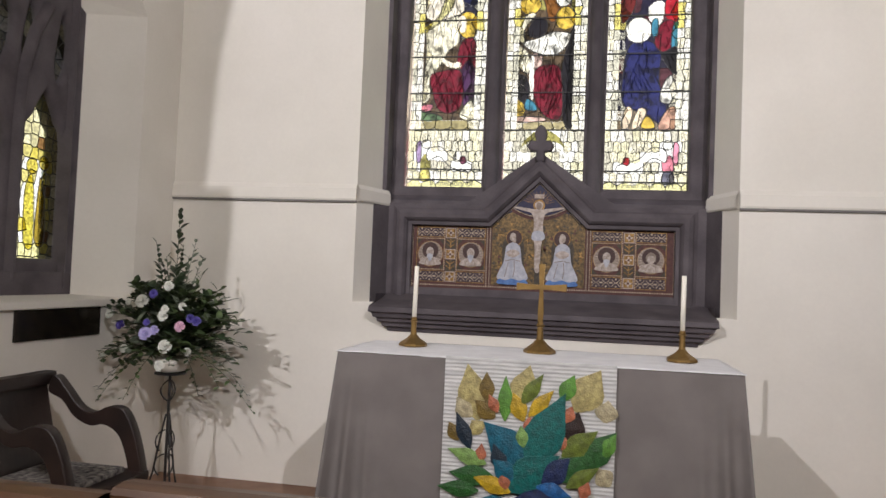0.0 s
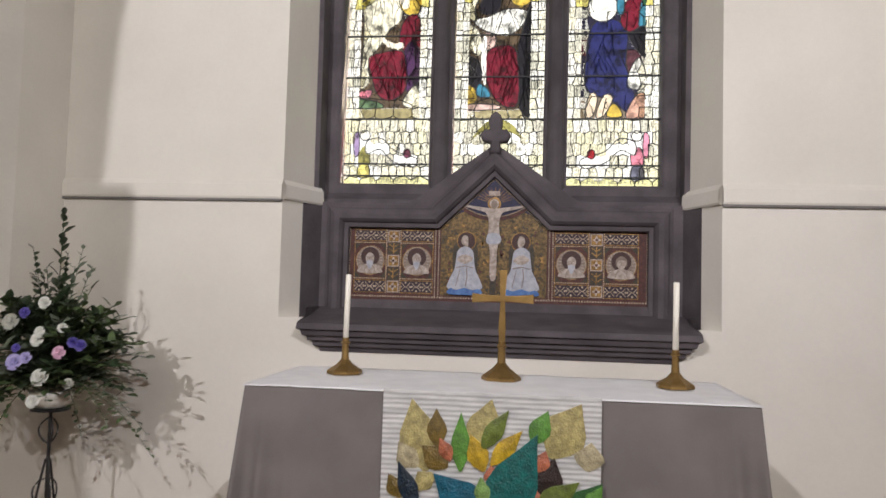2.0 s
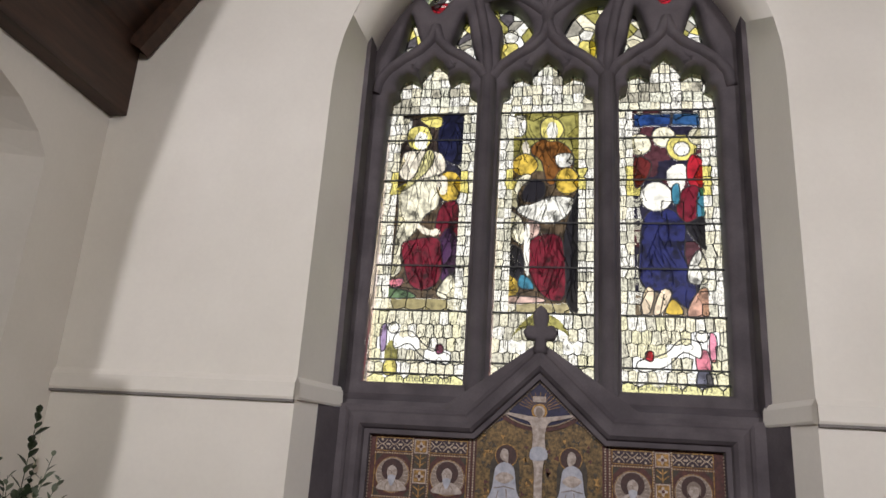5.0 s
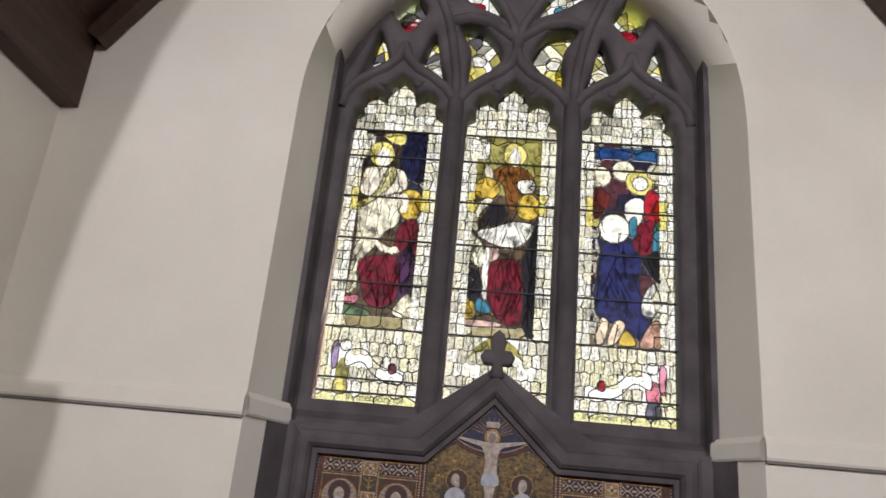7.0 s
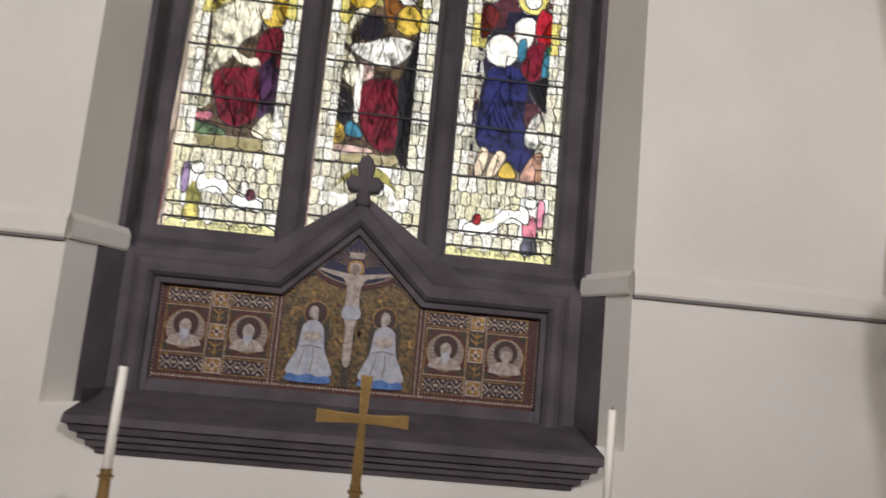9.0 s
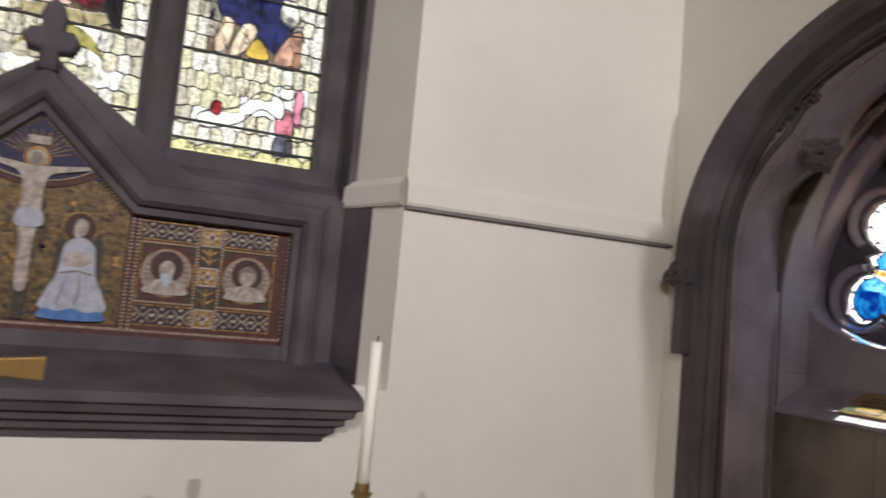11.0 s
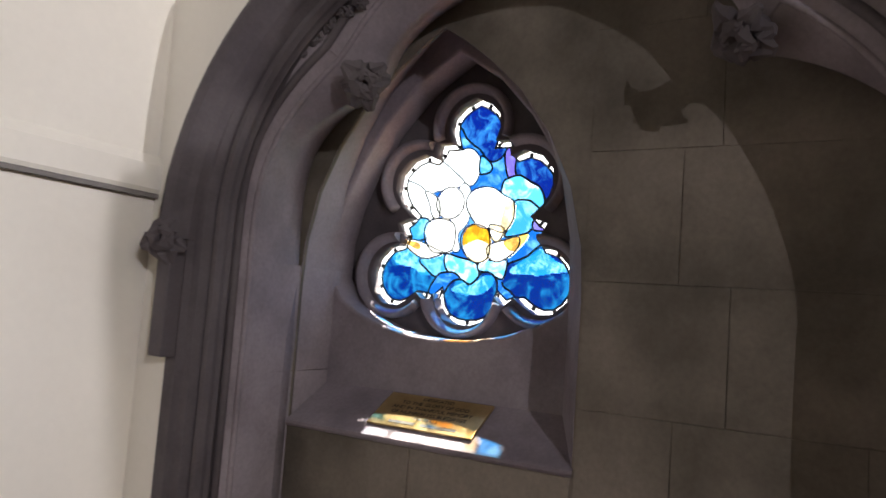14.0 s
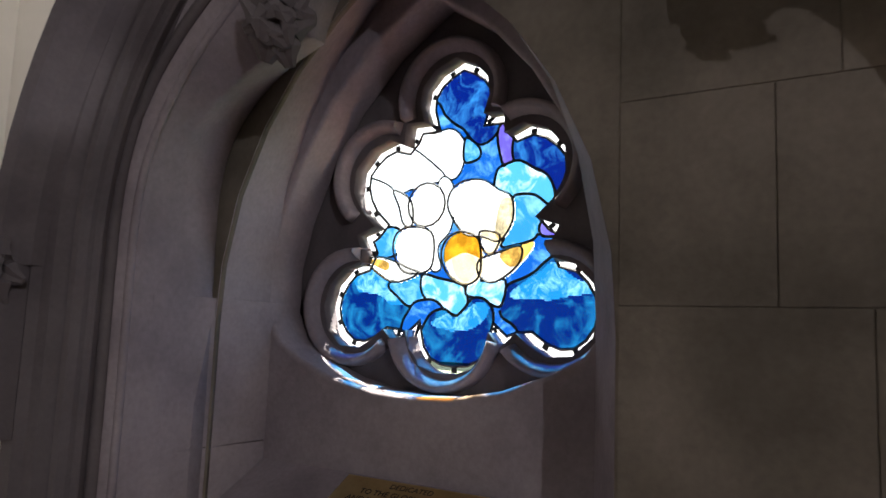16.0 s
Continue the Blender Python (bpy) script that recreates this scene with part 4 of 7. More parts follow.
part("hood_mould", sweep(ell_arc(1.035, 0.95), [(0.045, -0.01), (0.045, 0.03), (0.03, 0.06), (0.008, 0.072), (-0.015, 0.06), (-0.03, 0.03), (-0.045, 0.012), (-0.05, -0.02)], SOUTH @ Matrix.Translation((0, 0, -XS))), STONE, recess)
order("jamb_facing", 0.995, 0.88, [(0.045, -0.06), (0.045, 0.006), (0.0, 0.008), (-0.008, -0.012), (-0.03, -0.02), (-0.045, -0.055), (-0.04, -0.07)])
order("roll_mould", 0.953, 0.842, [(0.01, -0.06), (-0.004, -0.068), (-0.002, -0.052), (-0.012, -0.040), (-0.026, -0.044), (-0.034, -0.06), (-0.034, -0.075), (-0.04, -0.082)])
order("hollow_order", 0.913, 0.803, [(0.004, -0.07), (0.0, -0.085), (0.012, -0.105), (0.004, -0.130), (-0.012, -0.132)])

# cusped rib: three depths of one outline, (half width, height) from the foot to the crown
CC = 3.9635
RIB_FRONT = [(0.846, 0.0), (0.846, 1.45), (0.850, 1.70), (0.850, 1.86), (0.826, 1.98), (0.775, 2.08), (0.705, 2.165), (0.64, 2.225), (0.575, 2.275), (0.535, 2.325), (0.485, 2.395), (0.40, 2.47), (0.29, 2.53), (0.15, 2.565), (0.0, 2.578)]
RIB_EDGE = [(0.850, 0.0), (0.850, 1.45), (0.856, 1.70), (0.862, 1.84), (0.858, 1.93), (0.826, 2.03), (0.74, 2.108), (0.62, 2.175), (0.485, 2.207), (0.495, 2.262), (0.465, 2.335), (0.385, 2.41), (0.28, 2.465), (0.15, 2.50), (0.0, 2.512)]
RIB_BACK = [(0.854, 0.0), (0.854, 1.45), (0.858, 1.70), (0.862, 1.84), (0.862, 1.95), (0.835, 2.06), (0.765, 2.15), (0.67, 2.215), (0.56, 2.255), (0.55, 2.30), (0.505, 2.38), (0.42, 2.455), (0.30, 2.51), (0.16, 2.545), (0.0, 2.555)]


def smoothed(pts):
    """Rounds the lower and the upper lobe, and keeps the cusp between them sharp."""
    out = []
    for seg in (pts[:2], pts[2:9], pts[8:]):
        s = [Vector(p) for p in seg]
        for _ in range(2 if len(s) > 2 else 0):
            s = [s[0]] + [q for a, b in zip(s, s[1:]) for q in (a.lerp(b, 0.25), a.lerp(b, 0.75))] + [s[-1]]
        out += s
    return [tuple(p) for p in out]


def both_sides(half):
    return [(CC + h, z) for h, z in half] + [(CC - h, z) for h, z in reversed(half[:-1])]


rib = [(2.622, [(h + 0.075, z + 0.07 * max(0.0, min(1.0, (z - 1.6) / 0.5))) for h, z in RIB_FRONT]), (2.640, [(h + 0.03, z + 0.03 * max(0.0, min(1.0, (z - 1.6) / 0.5))) for h, z in RIB_FRONT]),
       (2.655, RIB_FRONT), (2.700, [((a[0] + b[0]) / 2 + 0.008, (a[1] + b[1]) / 2 + 0.008) for a, b in zip(RIB_FRONT, RIB_EDGE)]), (2.738, RIB_EDGE), (2.752, RIB_EDGE), (2.815, [((a[0] + b[0]) / 2 + 0.008, (a[1] + b[1]) / 2 + 0.008) for a, b in zip(RIB_EDGE, RIB_BACK)]), (2.878, RIB_BACK)]
rib.append((2.884, [(h + 0.25, z + 0.22 * max(0.0, min(1.0, (z - 1.6) / 0.5))) for h, z in RIB_BACK]))
part("cusped_arch", loft([[(x, y, z) for y, z in both_sides(smoothed(half))] for x, half in rib]), IRONSTONE, recess, smooth=True)
RIB_ROLL = [(h + 0.038, z + 0.038 * max(0.0, min(1.0, (z - 1.6) / 0.5))) for h, z in RIB_FRONT]
part("rib_roll", tube([(2.634, y, z) for y, z in both_sides(smoothed(RIB_ROLL))], 0.013, 8), STONE, recess, smooth=True)
part("inner_roll", tube([(2.657, y, z) for y, z in both_sides(smoothed([(h + 0.004, z + 0.004) for h, z in RIB_FRONT]))], 0.009, 8), IRONSTONE, recess, smooth=True)
for s in (-1, 1):
    y = CC + s * 0.857
    for z0, z1 in ((0.0, 0.52), (0.522, 0.93), (0.932, 1.36), (1.362, 1.70)):
        part("jamb_block", box(2.72, 3.10, min(y, y + s * 0.2), max(y, y + s * 0.2), z0, z1, 0.003), IRONSTONE, recess)


def frond(at, way, up, length, width):
    """One carved leaf: a curling, ribbed tongue of stone."""
    way, up = Vector(way).normalized(), Vector(up)
    side = way.cross(up).normalized()
    up = side.cross(way).normalized()
    rows = []
    for i in range(6):
        t = i / 5
        w = width * (0.35 + 0.9 * math.sin(math.pi * min(1.0, 0.15 + 0.85 * t)) * (1.0 if i % 2 else 0.72))
        p = Vector(at) + way * length * t + up * length * (0.42 * math.sin(2.2 * t) - 0.30 * t * t)
        rows.append([p + side * w * a + up * w * b for a, b in ((-0.5, 0.0), (-0.28, 0.26), (0.0, 0.14), (0.28, 0.26), (0.5, 0.0), (0.0, -0.22))])
    b = bmesh.new()
    b.from_mesh(loft(rows, True))
    bmesh.ops.holes_fill(b, edges=[e for e in b.edges if e.is_boundary])
    return b


def carved_knot(name, at, r, facing, seed, n=11):
    """A knot of broad curling stone leaves, drooping round a small core."""
    rr, bms, f = random.Random(seed), [], Vector(facing).normalized()
    side = f.cross(Vector((0, 0, 1))).normalized()
    up = side.cross(f)
    for k in range(n):
        inner = k >= 6
        a = 2 * math.pi * (k + rr.uniform(-0.35, 0.35)) / (n - 6 if inner else 6)
        d = side * math.cos(a) + up * math.sin(a)
        reach = rr.uniform(0.38, 0.55) if inner else rr.uniform(0.62, 0.95)
        bms.append(frond(Vector(at) + d * r * 0.12 + f * r * (0.28 if inner else 0.0), d + f * rr.uniform(0.5, 1.0) * (1.0 if inner else 0.3) + Vector((0, 0, -0.25)), f, r * reach, r * rr.uniform(0.55, 0.8)))
    b = bmesh.new()
    bmesh.ops.create_icosphere(b, subdivisions=2, radius=r * 0.42, matrix=Matrix.Translation(at))
    bms.append(b)
    return part(name, joined(bms), STONE, recess)


carved_knot("leaf_boss", (2.475, 4.968, 1.735), 0.082, (-1, -0.5, 0.0), 3)
carved_knot("cusp_leaf", (2.70, CC + 0.515, 2.235), 0.098, (-0.7, -0.5, -0.55), 4)
carved_knot("cusp_leaf", (2.70, CC - 0.515, 2.235), 0.098, (-0.7, 0.5, -0.55), 5)
# trailing foliage carved in the spandrels over the cusps
for s in (-1, 1):
    for k in range(7):
        t = k / 6
        carved_knot("carved_leaf", (2.634, CC + s * (0.80 - 0.30 * t), 2.235 + 0.245 * t - 0.05 * t * t), 0.036 - 0.006 * abs(k - 3) / 3, (-1, -0.3 * s, -0.35), 30 + k, 9)
part("hood_stop", box(2.462, 2.53, 4.93, 4.985, 1.40, 1.74, 0.008), STONE, recess)

# back wall of the recess with the window niche
BX, TX = 2.89, 3.07
NC, NH = 4.3425, 0.4765
ARCH = ((0.4765, 1.64), (0.468, 1.78), (0.43, 1.94), (0.36, 2.09), (0.27, 2.215), (0.16, 2.32), (0.07, 2.39), (0.0, 2.435))
niche = [(-(NC + NH), 1.196)] + [(-(NC + x), z) for x, z in ARCH] + [(-(NC - x), z) for x, z in reversed(ARCH[:-1])] + [(-(NC - NH), 1.196)]
wall_recess = setting("wall_recess", plate([[(-5.3, -0.1), (-2.6, -0.1), (-2.6, 3.0), (-5.3, 3.0)], niche], SOUTH, -2.904, -BX), BROWN_STONE, "dark brown ashlar back wall of the recess", "wall")
deep = [(-4.405 + (x + NC) * 0.435 / NH, z if z < 1.3 else 1.30 + (z - 1.30) * 1.10) for x, z in niche]
setting("reveal_niche", loft([[(BX - 0.002, -x, z) for x, z in niche], [(TX + 0.006, -x, z) for x, z in deep]]), IRONSTONE, "purple-grey stone arch over the small window", "window reveal")
SILL0, SILL1 = 1.212, 1.318
setting("window_sill_niche", loft([[(x, y, z) for y in (NC - NH - 0.004, NC + NH + 0.004)] for x, z in ((BX - 0.004, SILL0 - 0.022), (BX - 0.009, SILL0 - 0.014), (BX - 0.008, SILL0 - 0.005), (BX - 0.002, SILL0), (TX + 0.01, SILL1 + 0.006))]), IRONSTONE, "sloping purple-grey stone window sill", "window sill")

# trefoil window
TC = 4.39
half = [(0.0, 2.318), (0.058, 2.292), (0.093, 2.255), (0.10, 2.21), (0.085, 2.165), (0.138, 2.165), (0.142, 2.14), (0.142, 2.11), (0.19, 2.13), (0.25, 2.11), (0.295, 2.06), (0.30, 2.0), (0.268, 1.945), (0.225, 1.905), (0.285, 1.885), (0.262, 1.84), (0.265, 1.815), (0.32, 1.80), (0.365, 1.755), (0.38, 1.70), (0.365, 1.64), (0.32, 1.60), (0.26, 1.595), (0.215, 1.62), (0.185, 1.645), (0.145, 1.61), (0.115, 1.645), (0.105, 1.60), (0.075, 1.56), (0.03, 1.545)]
tref = [(-(TC - x), z) for x, z in half] + [(-(TC + x), z) for x, z in reversed(half[1:])]
RIM = ((0.0, 2.43), (0.15, 2.33), (0.27, 2.20), (0.36, 2.06), (0.42, 1.92), (0.45, 1.80), (0.452, 1.68), (0.40, 1.605), (0.33, 1.565), (0.22, 1.525), (0.10, 1.502))
rim = [(-(TC - x), z) for x, z in RIM] + [(-TC, 1.497)] + [(-(TC + x), z) for x, z in reversed(RIM[1:])]
window_2 = setting("window_2", plate([[(-5.0, 1.15), (-3.8, 1.15), (-3.8, 2.75), (-5.0, 2.75)], rim], SOUTH, -3.20, -TX, 0.012, 2), IRONSTONE, "dark stone wall with a cusped trefoil window", "window")
part("cusped_tracery", plate([[(-4.98, 1.2), (-3.82, 1.2), (-3.82, 2.7), (-4.98, 2.7)], tref], SOUTH, -3.252, -3.205, 0.0), STONE, window_2)
FOILS = ((0.0, 2.215, 0.103, -20, 200), (0.20, 2.03, 0.103, -50, 112), (-0.20, 2.03, 0.103, 68, 230), (0.275, 1.70, 0.107, -140, 95), (-0.275, 1.70, 0.107, 85, 320), (0.0, 1.648, 0.105, 190, 350))
for cu_, cz_, cr, a0, a1 in FOILS:
    ring_path = [(-TC + x, z) for x, z in arc(cu_, cz_, cr, cr, a0, a1, 20)]
    part("foil_moulding", sweep(ring_path, [(0.0, 0.0), (-0.006, 0.025), (-0.020, 0.062), (-0.031, 0.078), (-0.040, 0.074), (-0.045, 0.05), (-0.047, 0.0)], SOUTH @ Matrix.Translation((0, 0, -3.245))), IRONSTONE, window_2, smooth=True)
mt = SOUTH @ Matrix.Translation((-TC, 0, -3.2535))
tpanel = part("glass_panel", mesh_of([mt @ Vector(v) for v in ((0.42, 1.5, -0.005), (0.43, 1.5, -0.005), (0.43, 2.3, -0.005), (0.42, 2.3, -0.005))], [(0, 1, 2, 3)]), LEAD, window_2)
tl = Leads()
edge = along([((x + TC), z) for x, z in tref] + [(tref[0][0] + TC, tref[0][1])], 75)
inn = [tuple(q) for q in offset2([tuple(q) for q in edge[:-1]], -0.0165, True)]

# leaded sky: outlines from the back to the front, each with its tint
SKY_GLASS = []


def sky_pane(tint, *pts, wave=0.006, seed=0):
    """Adds a piece of the leaded sky with a gently waving cut line."""
    line = blob(list(pts), 4)
    out = []
    for i, (x, z) in enumerate(line):
        n = noise.noise_vector(Vector((x * 22, z * 22, seed)))
        out.append((x + wave * n.x, z + wave * n.y))
    SKY_GLASS.append((out, tint))


sky_pane("sky", (-0.5, 1.4), (0.5, 1.4), (0.5, 2.45), (-0.5, 2.45))
sky_pane("deep", (-0.14, 2.20), (-0.12, 2.31), (0.0, 2.35), (0.12, 2.29), (0.115, 2.15), (0.052, 2.10), (0.005, 2.145), (-0.042, 2.18), (-0.085, 2.23))
sky_pane("ray", (-0.20, 2.17), (-0.10, 2.146), (-0.03, 2.15), (0.012, 2.11), (0.01, 2.065), (-0.028, 2.02), (-0.144, 2.08), (-0.18, 2.11))
sky_pane("pale", (0.012, 2.125), (0.052, 2.09), (0.048, 2.065), (0.01, 2.06))
sky_pane("violet", (0.105, 2.14), (0.165, 2.15), (0.152, 2.05), (0.114, 2.05))
sky_pane("deep", (0.146, 2.05), (0.16, 2.13), (0.28, 2.12), (0.33, 2.01), (0.29, 1.93), (0.223, 2.02))
sky_pane("cloud", (0.10, 1.985), (0.10, 2.035), (0.15, 2.05), (0.20, 2.03), (0.235, 2.01), (0.255, 1.965), (0.24, 1.925), (0.195, 1.965), (0.144, 1.96))
sky_pane("pale", (0.144, 1.96), (0.175, 1.97), (0.23, 1.95), (0.25, 1.912), (0.218, 1.877), (0.19, 1.855), (0.117, 1.85), (0.146, 1.90))
sky_pane("violet", (0.228, 1.905), (0.30, 1.90), (0.285, 1.865), (0.225, 1.872))
sky_pane("ray", (-0.30, 2.06), (-0.25, 2.13), (-0.157, 2.12), (-0.034, 2.023), (-0.08, 2.017), (-0.14, 2.005), (-0.194, 2.0))
sky_pane("ray", (-0.33, 2.03), (-0.27, 2.045), (-0.194, 2.0), (-0.164, 1.91), (-0.22, 1.90), (-0.30, 1.92))
sky_pane("ray", (-0.06, 2.02), (-0.02, 2.01), (-0.02, 1.90), (-0.055, 1.86), (-0.05, 1.80), (-0.08, 1.80), (-0.09, 1.9))
sky_pane("pale", (-0.32, 1.88), (-0.232, 1.907), (-0.175, 1.895), (-0.184, 1.84), (-0.24, 1.825), (-0.30, 1.83))
sky_pane("low", (-0.42, 1.73), (-0.37, 1.82), (-0.278, 1.828), (-0.204, 1.773), (-0.133, 1.71), (-0.142, 1.67), (-0.20, 1.62), (-0.28, 1.57), (-0.40, 1.62))
sky_pane("bank", (-0.33, 1.80), (-0.26, 1.815), (-0.20, 1.765), (-0.15, 1.715), (-0.20, 1.71), (-0.25, 1.735), (-0.31, 1.745), wave=0.012)
sky_pane("low", (0.124, 1.685), (0.132, 1.75), (0.192, 1.777), (0.27, 1.826), (0.38, 1.80), (0.42, 1.68), (0.33, 1.56), (0.20, 1.58), (0.165, 1.66))
sky_pane("bank", (0.15, 1.735), (0.20, 1.775), (0.26, 1.81), (0.30, 1.775), (0.36, 1.755), (0.33, 1.735), (0.24, 1.72), wave=0.012)
sky_pane("pale", (-0.204, 1.768), (-0.114, 1.783), (-0.08, 1.73), (-0.133, 1.704), (-0.177, 1.728))
sky_pane("cloud", (-0.102, 1.78), (-0.032, 1.768), (0.025, 1.755), (0.032, 1.711), (0.006, 1.682), (-0.087, 1.724))
sky_pane("cloud", (0.031, 1.735), (0.035, 1.765), (0.079, 1.765), (0.131, 1.768), (0.123, 1.708), (0.059, 1.726))
sky_pane("sky", (-0.16, 1.64), (-0.131, 1.707), (-0.075, 1.724), (-0.037, 1.696), (-0.078, 1.67), (-0.10, 1.62))
sky_pane("low", (-0.11, 1.56), (-0.084, 1.67), (-0.04, 1.70), (0.006, 1.682), (0.048, 1.727), (0.097, 1.707), (0.10, 1.64), (0.09, 1.57), (0.0, 1.52))
sky_pane("bank", (-0.07, 1.665), (-0.035, 1.69), (0.0, 1.675), (0.05, 1.715), (0.085, 1.70), (0.06, 1.66), (-0.01, 1.645), wave=0.012)
HALO, WARM, GILT = (0.78, 0.78, 0.75), (0.80, 0.66, 0.42), (0.82, 0.46, 0.10)
AMBER = (0.80, 0.42, 0.03)
# four winged heads among the clouds
cherubs = [(blob([(-0.20, 2.006), (-0.144, 1.975), (-0.136, 1.913), (-0.164, 1.915), (-0.18, 1.96)]), HALO, 0.25), (disc(-0.095, 1.961, 0.056, 16), HALO, 0.12),
           (blob([(0.063, 1.885), (0.117, 1.875), (0.102, 1.833), (0.075, 1.839)]), WARM, 0.3),
           (blob([(-0.023, 1.988), (0.012, 2.012), (0.067, 2.012), (0.111, 1.985), (0.146, 1.964), (0.15, 1.907), (0.117, 1.861), (0.074, 1.872), (0.018, 1.883), (-0.028, 1.944)]), HALO, 0.3),
           (blob([(0.115, 1.96), (0.147, 1.955), (0.148, 1.905), (0.118, 1.866), (0.10, 1.885)]), WARM, 0.5),
           (blob([(-0.277, 1.822), (-0.221, 1.83), (-0.138, 1.80), (-0.108, 1.786), (-0.19, 1.766)]), HALO, 0.4), (blob([(-0.277, 1.822), (-0.24, 1.827), (-0.207, 1.814), (-0.218, 1.797)]), GILT, 0.4),
           (blob([(-0.181, 1.89), (-0.133, 1.906), (-0.075, 1.89), (-0.064, 1.837), (-0.08, 1.793), (-0.15, 1.79), (-0.188, 1.84)]), HALO, 0.18),
           (blob([(0.065, 1.815), (0.118, 1.833), (0.174, 1.846), (0.17, 1.804), (0.11, 1.763), (0.068, 1.777)]), HALO, 0.4), (blob([(0.118, 1.833), (0.204, 1.857), (0.175, 1.81), (0.14, 1.80)]), GILT, 0.4),
           (blob([(-0.036, 1.856), (-0.015, 1.879), (0.018, 1.887), (0.057, 1.872), (0.07, 1.834), (0.067, 1.777), (0.03, 1.757), (-0.015, 1.778), (-0.04, 1.82)]), WARM, 0.25),
           (blob([(-0.038, 1.815), (-0.036, 1.856), (-0.015, 1.879), (0.018, 1.887), (0.057, 1.872), (0.071, 1.82), (0.054, 1.825), (0.021, 1.835), (-0.012, 1.825)]), AMBER, 0.4),
           (blob([(-0.014, 1.822), (0.02, 1.832), (0.05, 1.822), (0.05, 1.785), (0.027, 1.764), (-0.002, 1.782)]), HALO, 0.1)]
SOFT = (4, 6, 9, 11, 12)
by_glass = {}
for i, (poly, kind) in enumerate(SKY_GLASS[1:], 1):
    if kind != "bank":
        tl.inside_lines(poly, 0.005 if kind == "ray" else 0.0072, mt, 0.002 + 0.0001 * i, inn, [h[0] for h in SKY_GLASS[i + 1:] if h[1] != "bank"] + [f[0] for f in cherubs])
BOUNDS = [(min(x for x, z in p), max(x for x, z in p), min(z for x, z in p), max(z for x, z in p)) for p, k in SKY_GLASS]
step = 0.004
for ix in range(int(0.84 / step)):
    for iz in range(int(0.86 / step)):
        x, z = -0.42 + (ix + 0.5) * step, 1.5 + (iz + 0.5) * step
        if not inside((x, z), inn) or any(inside((x, z), f[0]) for f in cherubs):
            continue
        for k in range(len(SKY_GLASS) - 1, -1, -1):
            x0, x1, z0, z1 = BOUNDS[k]
            if x0 <= x <= x1 and z0 <= z <= z1 and (k == 0 or inside((x, z), SKY_GLASS[k][0])):
                by_glass.setdefault(k, []).append((x, z))
                break
TINTS = {"ray": clouded((0.62, 0.68, 0.72), (0.90, 0.92, 0.92), 14), "cloud": clouded((0.05, 0.26, 0.46), (0.72, 0.86, 0.90), 20), "pale": clouded((0.02, 0.17, 0.42), (0.26, 0.55, 0.72), 18), "sky": clouded((0.004, 0.065, 0.30), (0.16, 0.48, 0.72), 15),
         "deep": clouded((0.001, 0.008, 0.11), (0.03, 0.22, 0.55), 18), "low": clouded((0.0006, 0.010, 0.095), (0.012, 0.20, 0.40), 14), "bank": clouded((0.008, 0.14, 0.36), (0.30, 0.64, 0.78), 26), "violet": clouded((0.08, 0.06, 0.32), (0.22, 0.24, 0.56), 20)}
for k, spots in by_glass.items():
    v, f = [], []
    for x, z in spots:
        k4 = len(v)
        v += [mt @ Vector((x + a * step / 2, z + b * step / 2, 0.0)) for a, b in ((-1, -1), (1, -1), (1, 1), (-1, 1))]
        f.append((k4, k4 + 1, k4 + 2, k4 + 3))
    part("sky_glass", mesh_of(v, f), TINTS[SKY_GLASS[k][1]], tpanel)
for n, (poly, colour, paint) in enumerate(cherubs):
    pane(poly, mt, 0.0004 * n, colour, tpanel, paint, 34.0)
    if n not in SOFT:
        tl.ring(poly, 0.006, mt, 0.008 + 0.0006 * n)
# white beaded border panes along the stone
for i in range(74):
    j = (i + 1) % 74
    a, b, c, d = edge[i], edge[i + 1], Vector(inn[j]), Vector(inn[i])
    quad = [tuple(a.lerp(b, 0.02)), tuple(b.lerp(a, 0.02)), tuple(c.lerp(d, 0.02)), tuple(d.lerp(c, 0.02))]
    me = mesh_of([mt @ Vector((x, z, 0.0)) for x, z in quad], [(0, 1, 2, 3)])
    part("border_pane", me, BEAD, tpanel)
    if i % 2:
        continue
    nxt, nin = edge[(i + 2) % 75] if i < 73 else edge[1], Vector(inn[(i + 2) % 74])
    k4 = len(tl.v)
    tl.v += [mt @ Vector((*q, 0.001)) for q in (b.lerp(a, 0.2), b.lerp(nxt, 0.2), c.lerp(nin, 0.2), c.lerp(d, 0.2))]
    tl.f.append((k4, k4 + 1, k4 + 2, k4 + 3))
tl.ring(inn, 0.0075, mt, 0.004)
part("lead_came", tl.mesh(), LEAD, tpanel)

# ---- mosaic in the reredos ----
M_GOLD = surf("gold_mosaic", (0.11, 0.058, 0.018), (0.42, 0.24, 0.075), 0.45, 75, 160, 0.4, 0.5, metal=0.5)
M_PURPLE = surf("plum_mosaic", (0.020, 0.010, 0.020), (0.04, 0.02, 0.034), 0.62, 50, 160, 0.3, 0.25)
M_NAVY = surf("navy_mosaic", (0.010, 0.010, 0.04), (0.022, 0.020, 0.07), 0.62, 50, 160, 0.3, 0.25)
M_RED = surf("oxblood_mosaic", (0.045, 0.012, 0.010), (0.105, 0.030, 0.022), 0.62, 50, 160, 0.3, 0.25)
M_PALE = surf("pale_mosaic", (0.30, 0.24, 0.205), (0.54, 0.46, 0.41), 0.62, 45, 170, 0.25, 0.25)
M_LINE = surf("ivory_mosaic", (0.27, 0.20, 0.145), (0.56, 0.45, 0.34), 0.62, 45, 170, 0.3, 0.25)
